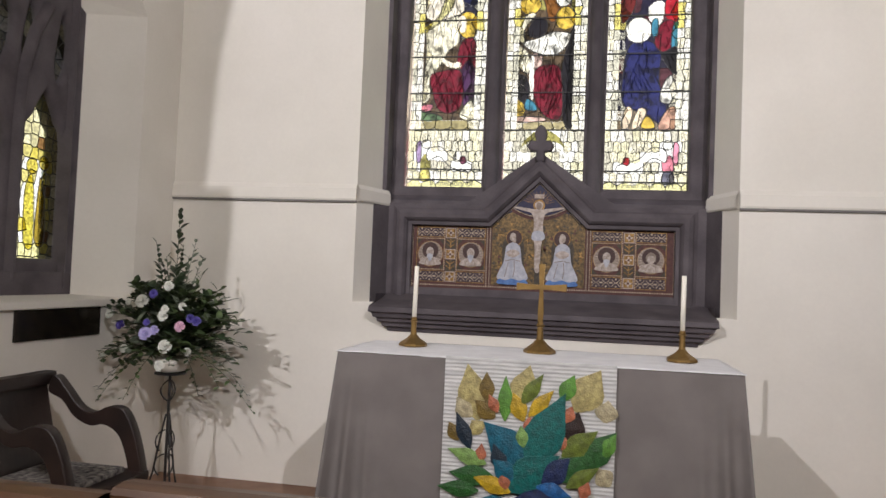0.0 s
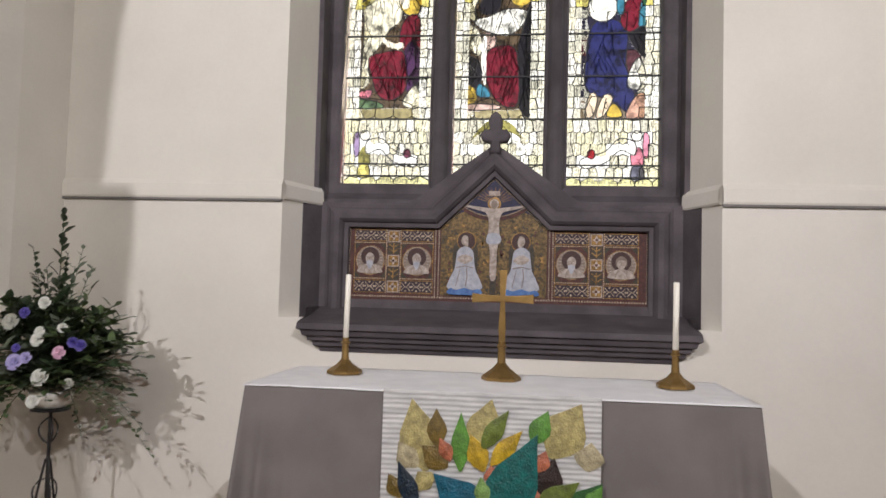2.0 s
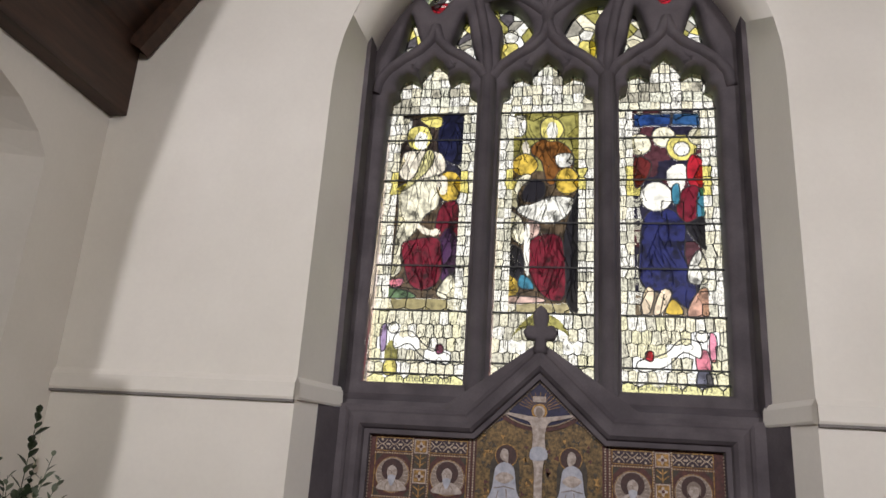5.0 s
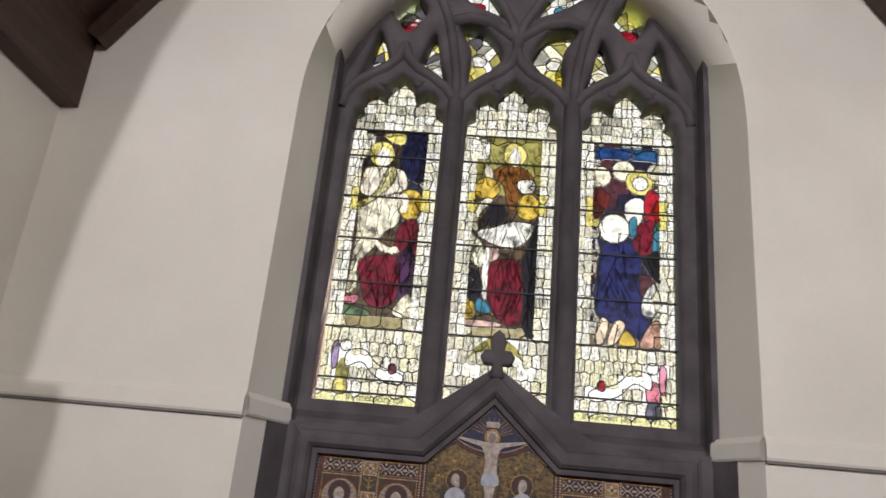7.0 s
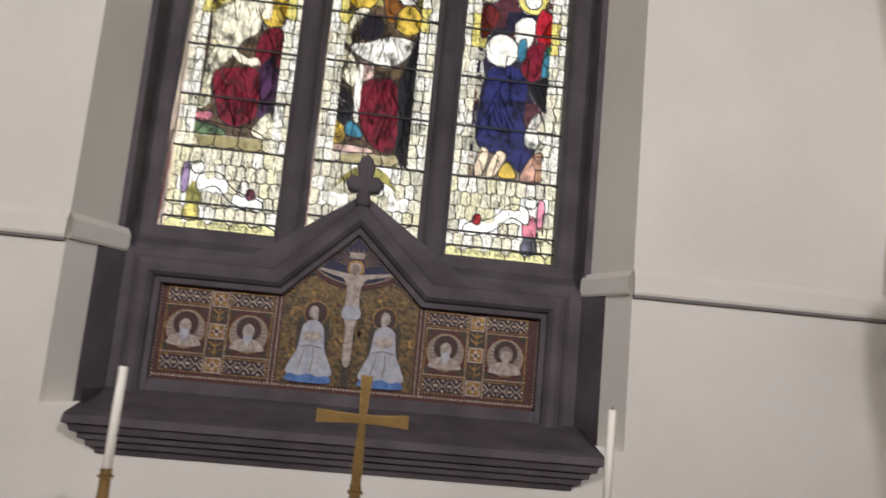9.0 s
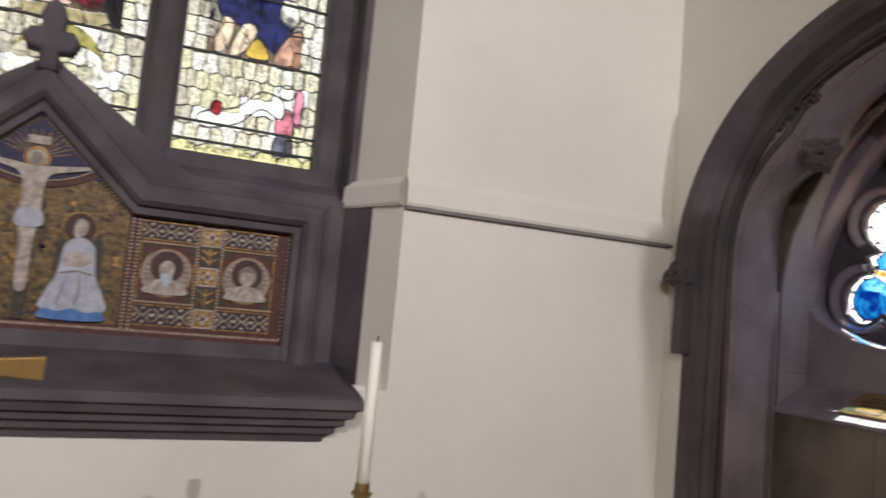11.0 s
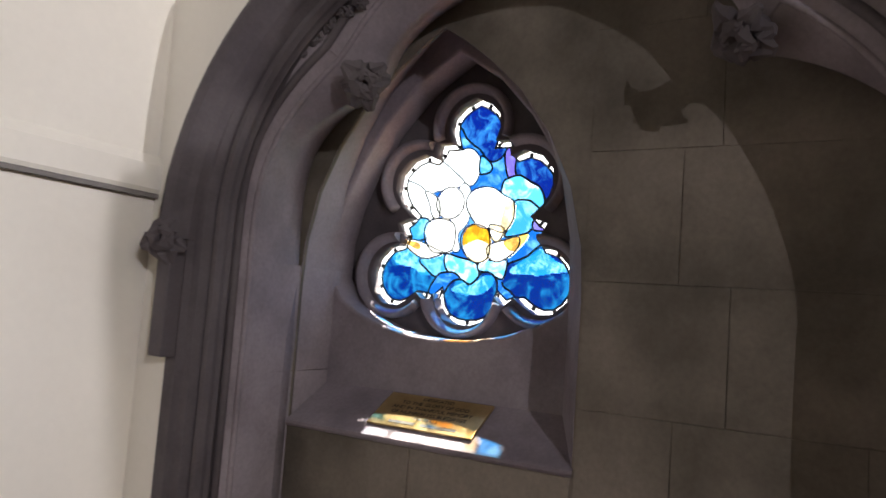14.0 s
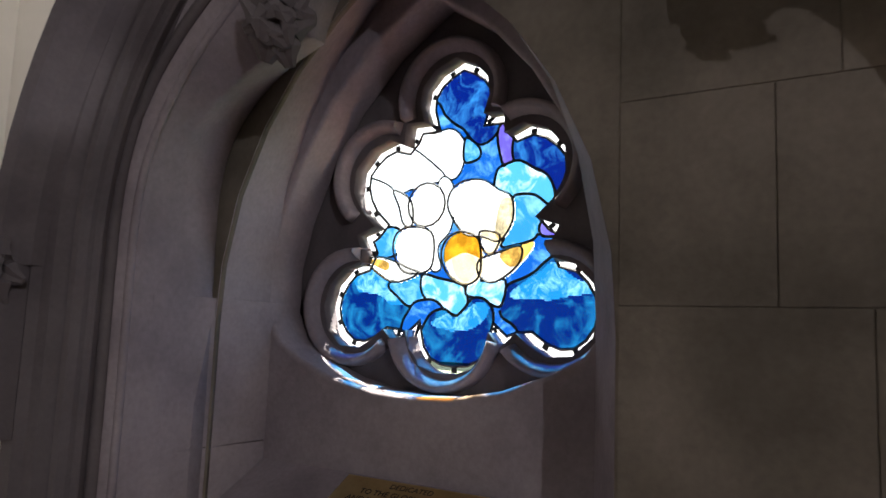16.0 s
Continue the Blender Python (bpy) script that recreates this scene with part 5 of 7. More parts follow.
M_WHITE = surf("blue_white_mosaic", (0.33, 0.34, 0.40), (0.50, 0.50, 0.55), 0.62, 30, 170, 0.2, 0.25)
M_BLUE = surf("bright_blue_mosaic", (0.05, 0.12, 0.32), (0.10, 0.22, 0.48), 0.62, 40, 170, 0.25, 0.25)
M_DARK = surf("umber_mosaic", (0.03, 0.022, 0.014), (0.06, 0.045, 0.028), 0.62, 40, 170, 0.25, 0.25)
M_FIELD = surf("dull_gold_mosaic", (0.05, 0.032, 0.012), (0.20, 0.125, 0.045), 0.5, 60, 160, 0.4, 0.4, metal=0.35)
M_UMBER = surf("dark_brown_mosaic", (0.035, 0.014, 0.012), (0.065, 0.026, 0.022), 0.62, 60, 170, 0.3, 0.25)
M_HAIR = surf("grey_mosaic", (0.20, 0.15, 0.12), (0.30, 0.24, 0.20), 0.62, 40, 170, 0.25, 0.25)

mosaic = thing("mosaic_panel", "glass mosaic altarpiece panel in plum, gold and white", "mosaic")
mm = EAST @ Matrix.Translation((MX, 0, -5.480))
part("ground", plate([[(p.x - MX, p.y) for p in offset2(mosaic_edge, -0.02, True)]], mm, -0.06, 0.0), M_RED, mosaic)


def inlay(name, pts, w, material, h=0.003):
    k = len(pts)
    v = [mm @ Vector((x, z, w + h)) for x, z in pts] + [mm @ Vector((x, z, w)) for x, z in pts]
    return part(name, mesh_of(v, [tuple(range(k))] + [(i, k + i, k + (i + 1) % k, (i + 1) % k) for i in range(k)]), material, mosaic)


def rect(x0, x1, z0, z1):
    return [(x0, z0), (x1, z0), (x1, z1), (x0, z1)]


def strip(pts, width, w, material, closed=False, name="gold_line"):
    return part(name, sweep(pts, [(-width / 2, w), (-width / 2, w + 0.003), (width / 2, w + 0.003), (width / 2, w)], mm, closed), material, mosaic)


def beads(pts, gap, size, w, material, name="bead_border"):
    """A row of small square tesserae along a line, joined as one band."""
    length = sum((Vector(b) - Vector(a)).length for a, b in zip(pts, pts[1:]))
    v, f = [], []
    for p in along(pts, max(2, int(length / gap))):
        k = len(v)
        for dx, dz, h in ((-1, -1, 0.004), (1, -1, 0.004), (1, 1, 0.004), (-1, 1, 0.004), (-1, -1, 0), (1, -1, 0), (1, 1, 0), (-1, 1, 0)):
            v.append(mm @ Vector((p.x + dx * size / 2, p.y + dz * size / 2, w + h)))
        f += [(k, k + 1, k + 2, k + 3), (k, k + 4, k + 5, k + 1), (k + 1, k + 5, k + 6, k + 2), (k + 2, k + 6, k + 7, k + 3), (k + 3, k + 7, k + 4, k)]
    return tagged(part(name, mesh_of(v, f), material, mosaic), kind="stuff")


rim_pts = [(x - MX, z) for x, z in mosaic_edge]
beads([tuple(p) for p in offset2(rim_pts + rim_pts[:1], 0.010)], 0.0165, 0.0095, 0.0, M_LINE)


def scroll_band(x0, x1, z0, z1):
    inlay("plum_band", rect(x0, x1, z0, z1), 0.0, M_PURPLE)
    strip(rect(x0, x1, z0, z1), 0.005, 0.002, M_GOLD, True)
    cz, n = (z0 + z1) / 2, 3
    h = (z1 - z0) * 0.34
    for i in range(n):
        cx = x0 + (x1 - x0) * (i + 0.5) / n
        q = (x1 - x0) / n * 0.42
        strip([(cx - q, cz - h), (cx - q * 0.4, cz - h * 0.2), (cx, cz), (cx + q * 0.4, cz + h * 0.2), (cx + q, cz + h)], 0.0045, 0.003, M_LINE, name="scroll")
        strip([(cx - q, cz + h), (cx - q * 0.4, cz + h * 0.2), (cx, cz), (cx + q * 0.4, cz - h * 0.2), (cx + q, cz - h)], 0.0045, 0.0036, M_LINE, name="scroll")
        for dx, dz in ((-q, 0), (q, 0), (0, h), (0, -h)):
            inlay("stud", disc(cx + dx, cz + dz, 0.0065, 8), 0.0042, M_LINE)


def medallion(x0, x1, z0, z1, beard):
    cx, cz = (x0 + x1) / 2, (z0 + z1) / 2
    strip(rect(x0, x1, z0, z1), 0.005, 0.002, M_GOLD, True)
    beads([(x0, z1), (x1, z1)], 0.012, 0.007, 0.005, M_LINE)
    beads([(x0, z0), (x1, z0)], 0.012, 0.007, 0.005, M_LINE)
    inlay("roundel", disc(cx, cz, 0.094, 28), 0.0, M_PALE)
    inlay("roundel_ground", disc(cx, cz, 0.086, 28), 0.003, M_HAIR)
    strip(arc(cx, cz, 0.091, 0.091, 0, 352, 44), 0.004, 0.004, M_GOLD, True)
    for a in range(0, 360, 15):
        d = Vector((math.cos(radians(a)), math.sin(radians(a))))
        strip([(cx + d.x * 0.062, cz + d.y * 0.062), (cx + d.x * 0.088, cz + d.y * 0.088)], 0.004, 0.006, M_PALE, name="ray")
    inlay("halo", disc(cx, cz + 0.024, 0.060, 26), 0.0065, M_UMBER)
    inlay("bust", blob([(cx - 0.075, cz - 0.078), (cx + 0.075, cz - 0.078), (cx + 0.06, cz - 0.042), (cx + 0.02, cz - 0.022), (cx - 0.02, cz - 0.022), (cx - 0.06, cz - 0.042)]), 0.0095, M_PALE)
    inlay("head", blob([(cx, cz - 0.03), (cx + 0.024, cz - 0.004), (cx + 0.025, cz + 0.03), (cx, cz + 0.050), (cx - 0.025, cz + 0.03), (cx - 0.024, cz - 0.004)]), 0.0125, M_PALE)
    for q in (-1, 1):
        inlay("brow", rect(cx + q * 0.010 - 0.006, cx + q * 0.010 + 0.006, cz + 0.018, cz + 0.0215), 0.0156, M_HAIR)
        strip([(cx + q * 0.012, cz - 0.03), (cx + q * 0.03, cz - 0.05), (cx + q * 0.035, cz - 0.074)], 0.004, 0.0128, M_HAIR, name="fold")
    inlay("nose", rect(cx - 0.002, cx + 0.002, cz + 0.004, cz + 0.018), 0.0156, M_HAIR)
    if beard:
        inlay("beard", blob([(cx, cz - 0.058), (cx + 0.022, cz - 0.012), (cx, cz + 0.0), (cx - 0.022, cz - 0.012)]), 0.0155, M_WHITE)
    else:
        inlay("hair", blob([(cx - 0.030, cz - 0.01), (cx - 0.032, cz + 0.035), (cx, cz + 0.058), (cx + 0.032, cz + 0.035), (cx + 0.030, cz - 0.01), (cx + 0.020, cz + 0.03), (cx - 0.020, cz + 0.03)]), 0.0155, M_HAIR)
    for dx, dz in ((-1, -1), (1, -1), (-1, 1), (1, 1)):
        inlay("corner_leaf", [(cx + dx * 0.100, cz + dz * 0.108), (cx + dx * 0.062, cz + dz * 0.106), (cx + dx * 0.098, cz + dz * 0.066)], 0.0, M_DARK)


def square_tile(cx, cz, h):
    inlay("gold_tile", rect(cx - h, cx + h, cz - h, cz + h), 0.0, M_GOLD)
    strip(rect(cx - h, cx + h, cz - h, cz + h), 0.006, 0.003, M_PALE, True)
    inlay("flower", foil(cx, cz, h * 0.72, h * 0.72, 4, 0.55), 0.0035, M_PALE)
    inlay("flower_eye", disc(cx, cz, h * 0.25, 10), 0.007, M_RED)


for s in (-1, 1):
    def fx(a, b, s=s):
        return (a, b) if s < 0 else (-b - 0.02, -a - 0.02)
    for k, (a, b) in enumerate(((-0.893, -0.690), (-0.593, -0.390))):
        x0, x1 = fx(a, b)
        scroll_band(x0, x1, 1.660, 1.728)
        scroll_band(x0, x1, 1.334, 1.410)
        medallion(x0, x1, 1.422, 1.648, s < 0 or k == 1)
    x0, x1 = fx(-0.685, -0.600)
    c = (x0 + x1) / 2
    for z in (1.690, 1.535, 1.372):
        square_tile(c, z, 0.034)
    for z0, z1 in ((1.575, 1.650), (1.412, 1.494)):
        inlay("dark_tile", rect(x0 + 0.006, x1 - 0.006, z0, z1), 0.0, M_DARK)
        strip([(c, z0 + 0.004), (c, z1 - 0.004)], 0.006, 0.003, M_GOLD)
        for q in (0.3, 0.7):
            zz = z0 + (z1 - z0) * q
            strip([(x0 + 0.012, zz + 0.014), (c, zz - 0.008), (x1 - 0.012, zz + 0.014)], 0.006, 0.0036, M_GOLD)
    for x in (x0 - 0.002, x1 + 0.002):
        beads([(x, 1.335), (x, 1.728)], 0.012, 0.007, 0.004, M_LINE)
    xe = -0.365 * 1 if s < 0 else 0.345
    for dx in (-0.010, 0.012):
        beads([(xe + dx, 1.318), (xe + dx, 1.742)], 0.013, 0.008, 0.004, M_LINE)

# middle field
CXM = -0.01
inlay("gold_field", [(-0.34, 1.325), (0.32, 1.325), (0.32, 1.755), (CXM + 0.16, 1.90), (CXM - 0.16, 1.90), (-0.34, 1.755)], 0.0, M_FIELD)
inlay("navy_sky", [(CXM - 0.235, 1.835)] + arc(CXM, 2.07, 0.28, 0.24, 237, 303, 14) + [(CXM + 0.235, 1.835), (CXM, 2.06)], 0.0035, M_NAVY)
strip(arc(CXM, 2.085, 0.31, 0.275, 228, 312, 18), 0.020, 0.006, M_RED, name="cloud_band")
strip(arc(CXM, 2.085, 0.295, 0.26, 228, 312, 18), 0.004, 0.009, M_LINE, name="cloud_band")
for a in range(200, 345, 12):
    d = Vector((math.cos(radians(a)), -math.sin(radians(a)) * 0.9))
    if d.y > -0.2:
        strip([(CXM + d.x * 0.05, 1.905 + d.y * 0.05), (CXM + d.x * (0.10 + 0.05 * d.y), 1.905 + d.y * 0.115)], 0.0026, 0.007, M_GOLD, name="ray")
beads([(CXM - 0.29, 1.785), (CXM, 2.06), (CXM + 0.29, 1.785)], 0.015, 0.008, 0.006, M_LINE)
for k in range(130):
    rr = random.Random(100 + k)
    x, z = rr.uniform(-0.33, 0.31), rr.uniform(1.34, 1.80)
    if z < 1.90 - abs(x - CXM) * 0.4:
        inlay("leaf_scroll", foil(x, z, rr.uniform(0.010, 0.018), rr.uniform(0.010, 0.018), 3, 0.6, 14, rr.random() * 6), 0.0032, rr.choice((M_GOLD, M_DARK, M_DARK, M_RED)))
for s in (-1, 1):
    fx0 = CXM + s * 0.175
    inlay("dark_niche", pointed(fx0, 0.078, 1.60, 0.03, 1.36), 0.007, M_DARK)
    inlay("halo", disc(fx0 - s * 0.006, 1.668, 0.056, 22), 0.0105, M_UMBER)
    strip(arc(fx0 - s * 0.006, 1.668, 0.058, 0.058, 0, 350, 36), 0.005, 0.0125, M_GOLD, True)
    inlay("robe", blob([(fx0 - 0.098, 1.365), (fx0 + 0.098, 1.365), (fx0 + 0.094, 1.43), (fx0 + 0.066, 1.49), (fx0 + 0.056, 1.56), (fx0 + 0.045, 1.61), (fx0, 1.635), (fx0 - 0.045, 1.61), (fx0 - 0.056, 1.56), (fx0 - 0.066, 1.49), (fx0 - 0.094, 1.43)]), 0.014, M_WHITE)
    inlay("head", blob([(fx0 - s * 0.012, 1.63), (fx0 + 0.018, 1.655), (fx0 + 0.014, 1.695), (fx0 - 0.014, 1.70), (fx0 - 0.026, 1.66)]), 0.0175, M_PALE)
    inlay("sleeve", blob([(fx0 - 0.05, 1.55), (fx0, 1.525), (fx0 + 0.05, 1.555), (fx0 + 0.02, 1.58), (fx0 - 0.02, 1.58)]), 0.0175, M_PALE)
    strip([(fx0 - 0.055, 1.50), (fx0, 1.512), (fx0 + 0.055, 1.50)], 0.005, 0.018, M_HAIR, name="girdle")
    strip([(fx0 + 0.01, 1.50), (fx0 + 0.015, 1.44), (fx0 + 0.005, 1.385)], 0.005, 0.018, M_HAIR, name="fold")
    strip([(fx0 - 0.03, 1.49), (fx0 - 0.045, 1.43), (fx0 - 0.055, 1.385)], 0.004, 0.018, M_HAIR, name="fold")
    inlay("blue_hem", blob([(fx0 - 0.10, 1.335), (fx0 + 0.10, 1.335), (fx0 + 0.09, 1.37), (fx0 + 0.05, 1.362), (fx0, 1.375), (fx0 - 0.05, 1.362), (fx0 - 0.09, 1.372)]), 0.018, M_BLUE)
inlay("cross_stem", rect(CXM - 0.02, CXM + 0.02, 1.325, 1.46), 0.012, M_DARK)
inlay("title_board", rect(CXM - 0.035, CXM + 0.035, 1.955, 1.985), 0.010, M_PALE)
inlay("ringed_halo", disc(CXM, 1.905, 0.042, 22), 0.010, M_GOLD)
inlay("ringed_halo", disc(CXM, 1.905, 0.030, 20), 0.0135, M_PALE)
inlay("body", blob([(CXM - 0.018, 1.44), (CXM + 0.018, 1.44), (CXM + 0.022, 1.60), (CXM + 0.036, 1.69), (CXM + 0.032, 1.78), (CXM + 0.05, 1.845), (CXM + 0.11, 1.865), (CXM + 0.185, 1.885), (CXM + 0.185, 1.895), (CXM + 0.10, 1.885), (CXM, 1.875), (CXM - 0.10, 1.885), (CXM - 0.185, 1.895), (CXM - 0.185, 1.885), (CXM - 0.11, 1.865), (CXM - 0.05, 1.845), (CXM - 0.032, 1.78), (CXM - 0.036, 1.69), (CXM - 0.022, 1.60)]), 0.0165, M_PALE)
inlay("head", blob([(CXM, 1.868), (CXM + 0.018, 1.89), (CXM + 0.014, 1.92), (CXM - 0.014, 1.92), (CXM - 0.018, 1.89)]), 0.020, M_HAIR)
inlay("loincloth", blob([(CXM - 0.040, 1.655), (CXM + 0.042, 1.66), (CXM + 0.034, 1.715), (CXM - 0.034, 1.715)]), 0.020, M_WHITE)

# ---- altar ----
AX0, AX1, AF, ABK, AT = -0.785, 0.957, 3.395, 4.02, 1.008
dais = setting("altar_dais", box(-1.20, 1.35, 3.05, 4.6, FLOOR, FLOOR + 0.07, 0.006), surf("dark_carpet", (0.03, 0.022, 0.02), (0.05, 0.035, 0.03), 0.95, 10, 300, 0.2, 0.3), "low dark carpeted step under the altar", "step")
altar = thing("altar", "draped altar table with a taupe cloth to the ground", "altar")
part("table_core", box(AX0 + 0.05, AX1 - 0.05, AF + 0.05, ABK - 0.03, FLOOR + 0.07, AT - 0.02), OAK, altar)
# cloth: a skirt whose folds deepen towards the hem
path, corner = [], []
N = 150
for i in range(N + 1):
    path.append((AX0 + (AX1 - AX0) * i / N, AF, 0.0, -1.0, "f"))
side = [(AX1, AF + (ABK - AF) * i / 18, 1.0, 0.0, "r") for i in range(1, 19)]
left = [(AX0, ABK - (ABK - AF) * i / 18, -1.0, 0.0, "l") for i in range(0, 18)]
ring_pts = left + path + side
rows = []
for j in range(15):
    t = j / 14
    z = AT - t * (AT - FLOOR - 0.075)
    r = []
    for i, (x, y, nx, ny, tag) in enumerate(ring_pts):
        fx_ = min(1.0, min(abs(x - AX0), abs(x - AX1)) / 0.30) if tag == "f" else 0.0
        u = min(abs(x - AX0), abs(x - AX1))
        fold = math.exp(-(u / 0.15) ** 2) * (0.5 + 0.5 * math.cos(u * 75)) ** 1.5
        amp = t * ((0.12 + 0.045 * math.sin(i * 1.1) + 0.02 * math.sin(i * 2.3 + 1)) if tag != "f" else (0.003 * math.sin(x * 21) + 0.13 * fold))
        cx_ = 0.0
        if tag == "f":
            cx_ = -t * 0.085 * (1 - fx_) ** 2 if x < 0 else t * 0.085 * (1 - fx_) ** 2
        r.append((x + nx * amp + cx_, y + ny * amp + (-t * 0.05 * (1 if tag != "f" and y < AF + 0.1 else 0)), z))
    rows.append(r)
cloth = part("altar_cloth", loft(rows), CLOTH, altar, "plain taupe cloth falling in folds", True)
runner = thing("white_linen", "white fair linen cloth laid over the altar top", "altar cloth")
lin = bmesh.new()
bmesh.ops.create_grid(lin, x_segments=60, y_segments=24, size=0.5, matrix=Matrix.Translation(((AX0 + AX1) / 2, (AF + ABK) / 2, AT + 0.004)) @ Matrix.Diagonal((AX1 - AX0 + 0.012, ABK - AF + 0.012, 1, 1)))
for v in lin.verts:
    v.co.z += 0.0022 * (noise.noise(v.co * 9) + 0.6 * noise.noise(v.co * 23)) + 0.0015
bmesh.ops.solidify(lin, geom=lin.faces[:], thickness=0.0035)
part("cloth", lin, LINEN, runner, smooth=True)

# banner with appliqued leaves
BX0, BX1 = -0.285, 0.447
banner = thing("altar_frontal", "white ribbed altar frontal with bright appliqued leaves", "altar frontal")
rib = []
for j in range(125):
    z = AT + 0.012 - j * 0.0085
    if z < 0.02:
        break
    rib.append([(BX0 + (BX1 - BX0) * i / 24, AF - 0.016 - max(0.0, (AT - z)) * 0.012 - (0.0025 if j % 2 else 0.0), z + 0.0012 * math.sin(i * 1.3 + j)) for i in range(25)])
B_WHITE = surf("white_ribbed_silk", (0.40, 0.395, 0.39), (0.56, 0.555, 0.54), 0.7, 12, 260, 0.08, 0.15, stretch=(1, 1, 5))
part("ribbed_ground", loft(rib), B_WHITE, banner)
LEAF_C = {"gold": (0.42, 0.35, 0.14), "olive": (0.16, 0.105, 0.02), "green": (0.10, 0.26, 0.035), "yellow": (0.52, 0.34, 0.015), "moss": (0.12, 0.16, 0.02), "coral": (0.42, 0.13, 0.065), "navy": (0.006, 0.018, 0.035), "black": (0.022, 0.010, 0.008), "lime": (0.20, 0.34, 0.09), "teal": (0.0, 0.115, 0.105), "sea": (0.0, 0.10, 0.16), "forest": (0.02, 0.10, 0.02), "blue": (0.008, 0.10, 0.30), "deep": (0.008, 0.02, 0.085), "sand": (0.42, 0.36, 0.22)}
LEAF_M = {k: surf("silk_" + k, tuple(0.55 * v for v in c), tuple(min(0.9, 1.1 * v) for v in c), 0.42, 40, 140, 0.25, 0.9) for k, c in LEAF_C.items()}
LEAVES = [((490, 300), (452, 132), 100, "gold"), ((470, 290), (422, 232), 70, "sand"), ((860, 300), (868, 235), 70, "sand"), ((775, 270), (845, 148), 105, "gold"), ((610, 255), (640, 135), 85, "gold"), ((500, 340), (470, 300), 60, "gold"), ((880, 480), (840, 430), 60, "sand"),
          ((515, 245), (511, 155), 48, "olive"), ((540, 292), (478, 240), 60, "olive"), ((432, 360), (402, 305), 44, "olive"), ((570, 300), (569, 165), 46, "green"), ((735, 240), (770, 162), 52, "green"), ((625, 300), (592, 215), 52, "yellow"), ((618, 250), (680, 160), 44, "moss"), ((640, 285), (712, 207), 44, "yellow"),
          ((470, 385), (424, 275), 46, "navy"), ((760, 360), (785, 268), 70, "black"), ((548, 275), (520, 222), 34, "coral"), ((650, 328), (640, 285), 44, "coral"), ((748, 300), (766, 252), 40, "coral"), ((748, 385), (742, 335), 34, "coral"),
          ((800, 430), (893, 325), 80, "forest"), ((740, 400), (842, 322), 66, "moss"), ((850, 400), (893, 330), 46, "green"), ((740, 470), (800, 395), 90, "forest"),
          ((640, 430), (508, 302), 105, "sea"), ((640, 440), (746, 215), 118, "teal"), ((628, 375), (618, 310), 40, "lime"), ((570, 445), (540, 365), 50, "navy"), ((500, 425), (505, 365), 36, "coral"),
          ((520, 425), (402, 382), 48, "lime"), ((545, 465), (408, 452), 62, "forest"), ((500, 505), (374, 493), 50, "forest"), ((580, 500), (735, 395), 110, "teal"), ((680, 480), (765, 400), 76, "deep"), ((600, 470), (540, 410), 60, "sea"),
          ((595, 505), (478, 460), 50, "yellow"), ((580, 500), (568, 450), 40, "coral"), ((755, 485), (848, 425), 46, "moss"), ((800, 515), (818, 465), 38, "coral"), ((670, 485), (772, 512), 50, "blue"), ((600, 530), (770, 535), 80, "deep"), ((600, 535), (470, 545), 50, "sea"), ((720, 530), (820, 545), 50, "forest"),
          ((560, 590), (450, 640), 80, "teal"), ((700, 600), (800, 660), 80, "green"), ((630, 640), (630, 740), 90, "sea")]


def leaf_patch(a, b, width, key, layer):
    def place(p):
        x = BX0 + (p[0] - 383) / 507 * (BX1 - BX0)
        z = AT - (p[1] - 118 - (p[0] - 383) * 0.052) / 507 * (BX1 - BX0)
        return Vector((x, z))
    p, q = place(a), place(b)
    d = q - p
    n = Vector((-d.y, d.x)).normalized() * width / 507 * (BX1 - BX0) * 0.5
    prof = [(0.0, 0.12), (0.22, 0.74), (0.42, 1.0), (0.58, 0.88), (0.80, 0.40), (1.0, 0.0)]
    pts = [p + d * t + n * s for t, s in prof] + [p + d * t - n * s for t, s in reversed(prof[:-1])]
    y0 = AF - 0.021 - layer * 0.0006
    def lean(z):
        return max(0.0, AT - z) * 0.012
    v = [(pt.x, y0 - lean(pt.y), pt.y) for pt in pts] + [(pt.x, y0 + 0.004 - lean(pt.y), pt.y) for pt in pts]
    mid = (p + d * 0.45)
    v.append((mid.x, y0 - 0.004 - lean(mid.y), mid.y))
    k = len(pts)
    f = [(i, (i + 1) % k, 2 * k) for i in range(k)] + [(i, k + i, k + (i + 1) % k, (i + 1) % k) for i in range(k)]
    part("leaf_patch", mesh_of(v, f), LEAF_M[key], banner)


for n, (a, b, w, key) in enumerate(LEAVES):
    leaf_patch(a, b, w, key, n)

# candles and cross
TOPZ = AT + 0.0085


def octagon_foot(r, h, top):
    return lathe([(r, 0), (r, 0.010), (r * 0.93, 0.016), (r * 0.45, h * 0.72), (top * 1.25, h), (top, h + 0.004)], 8)


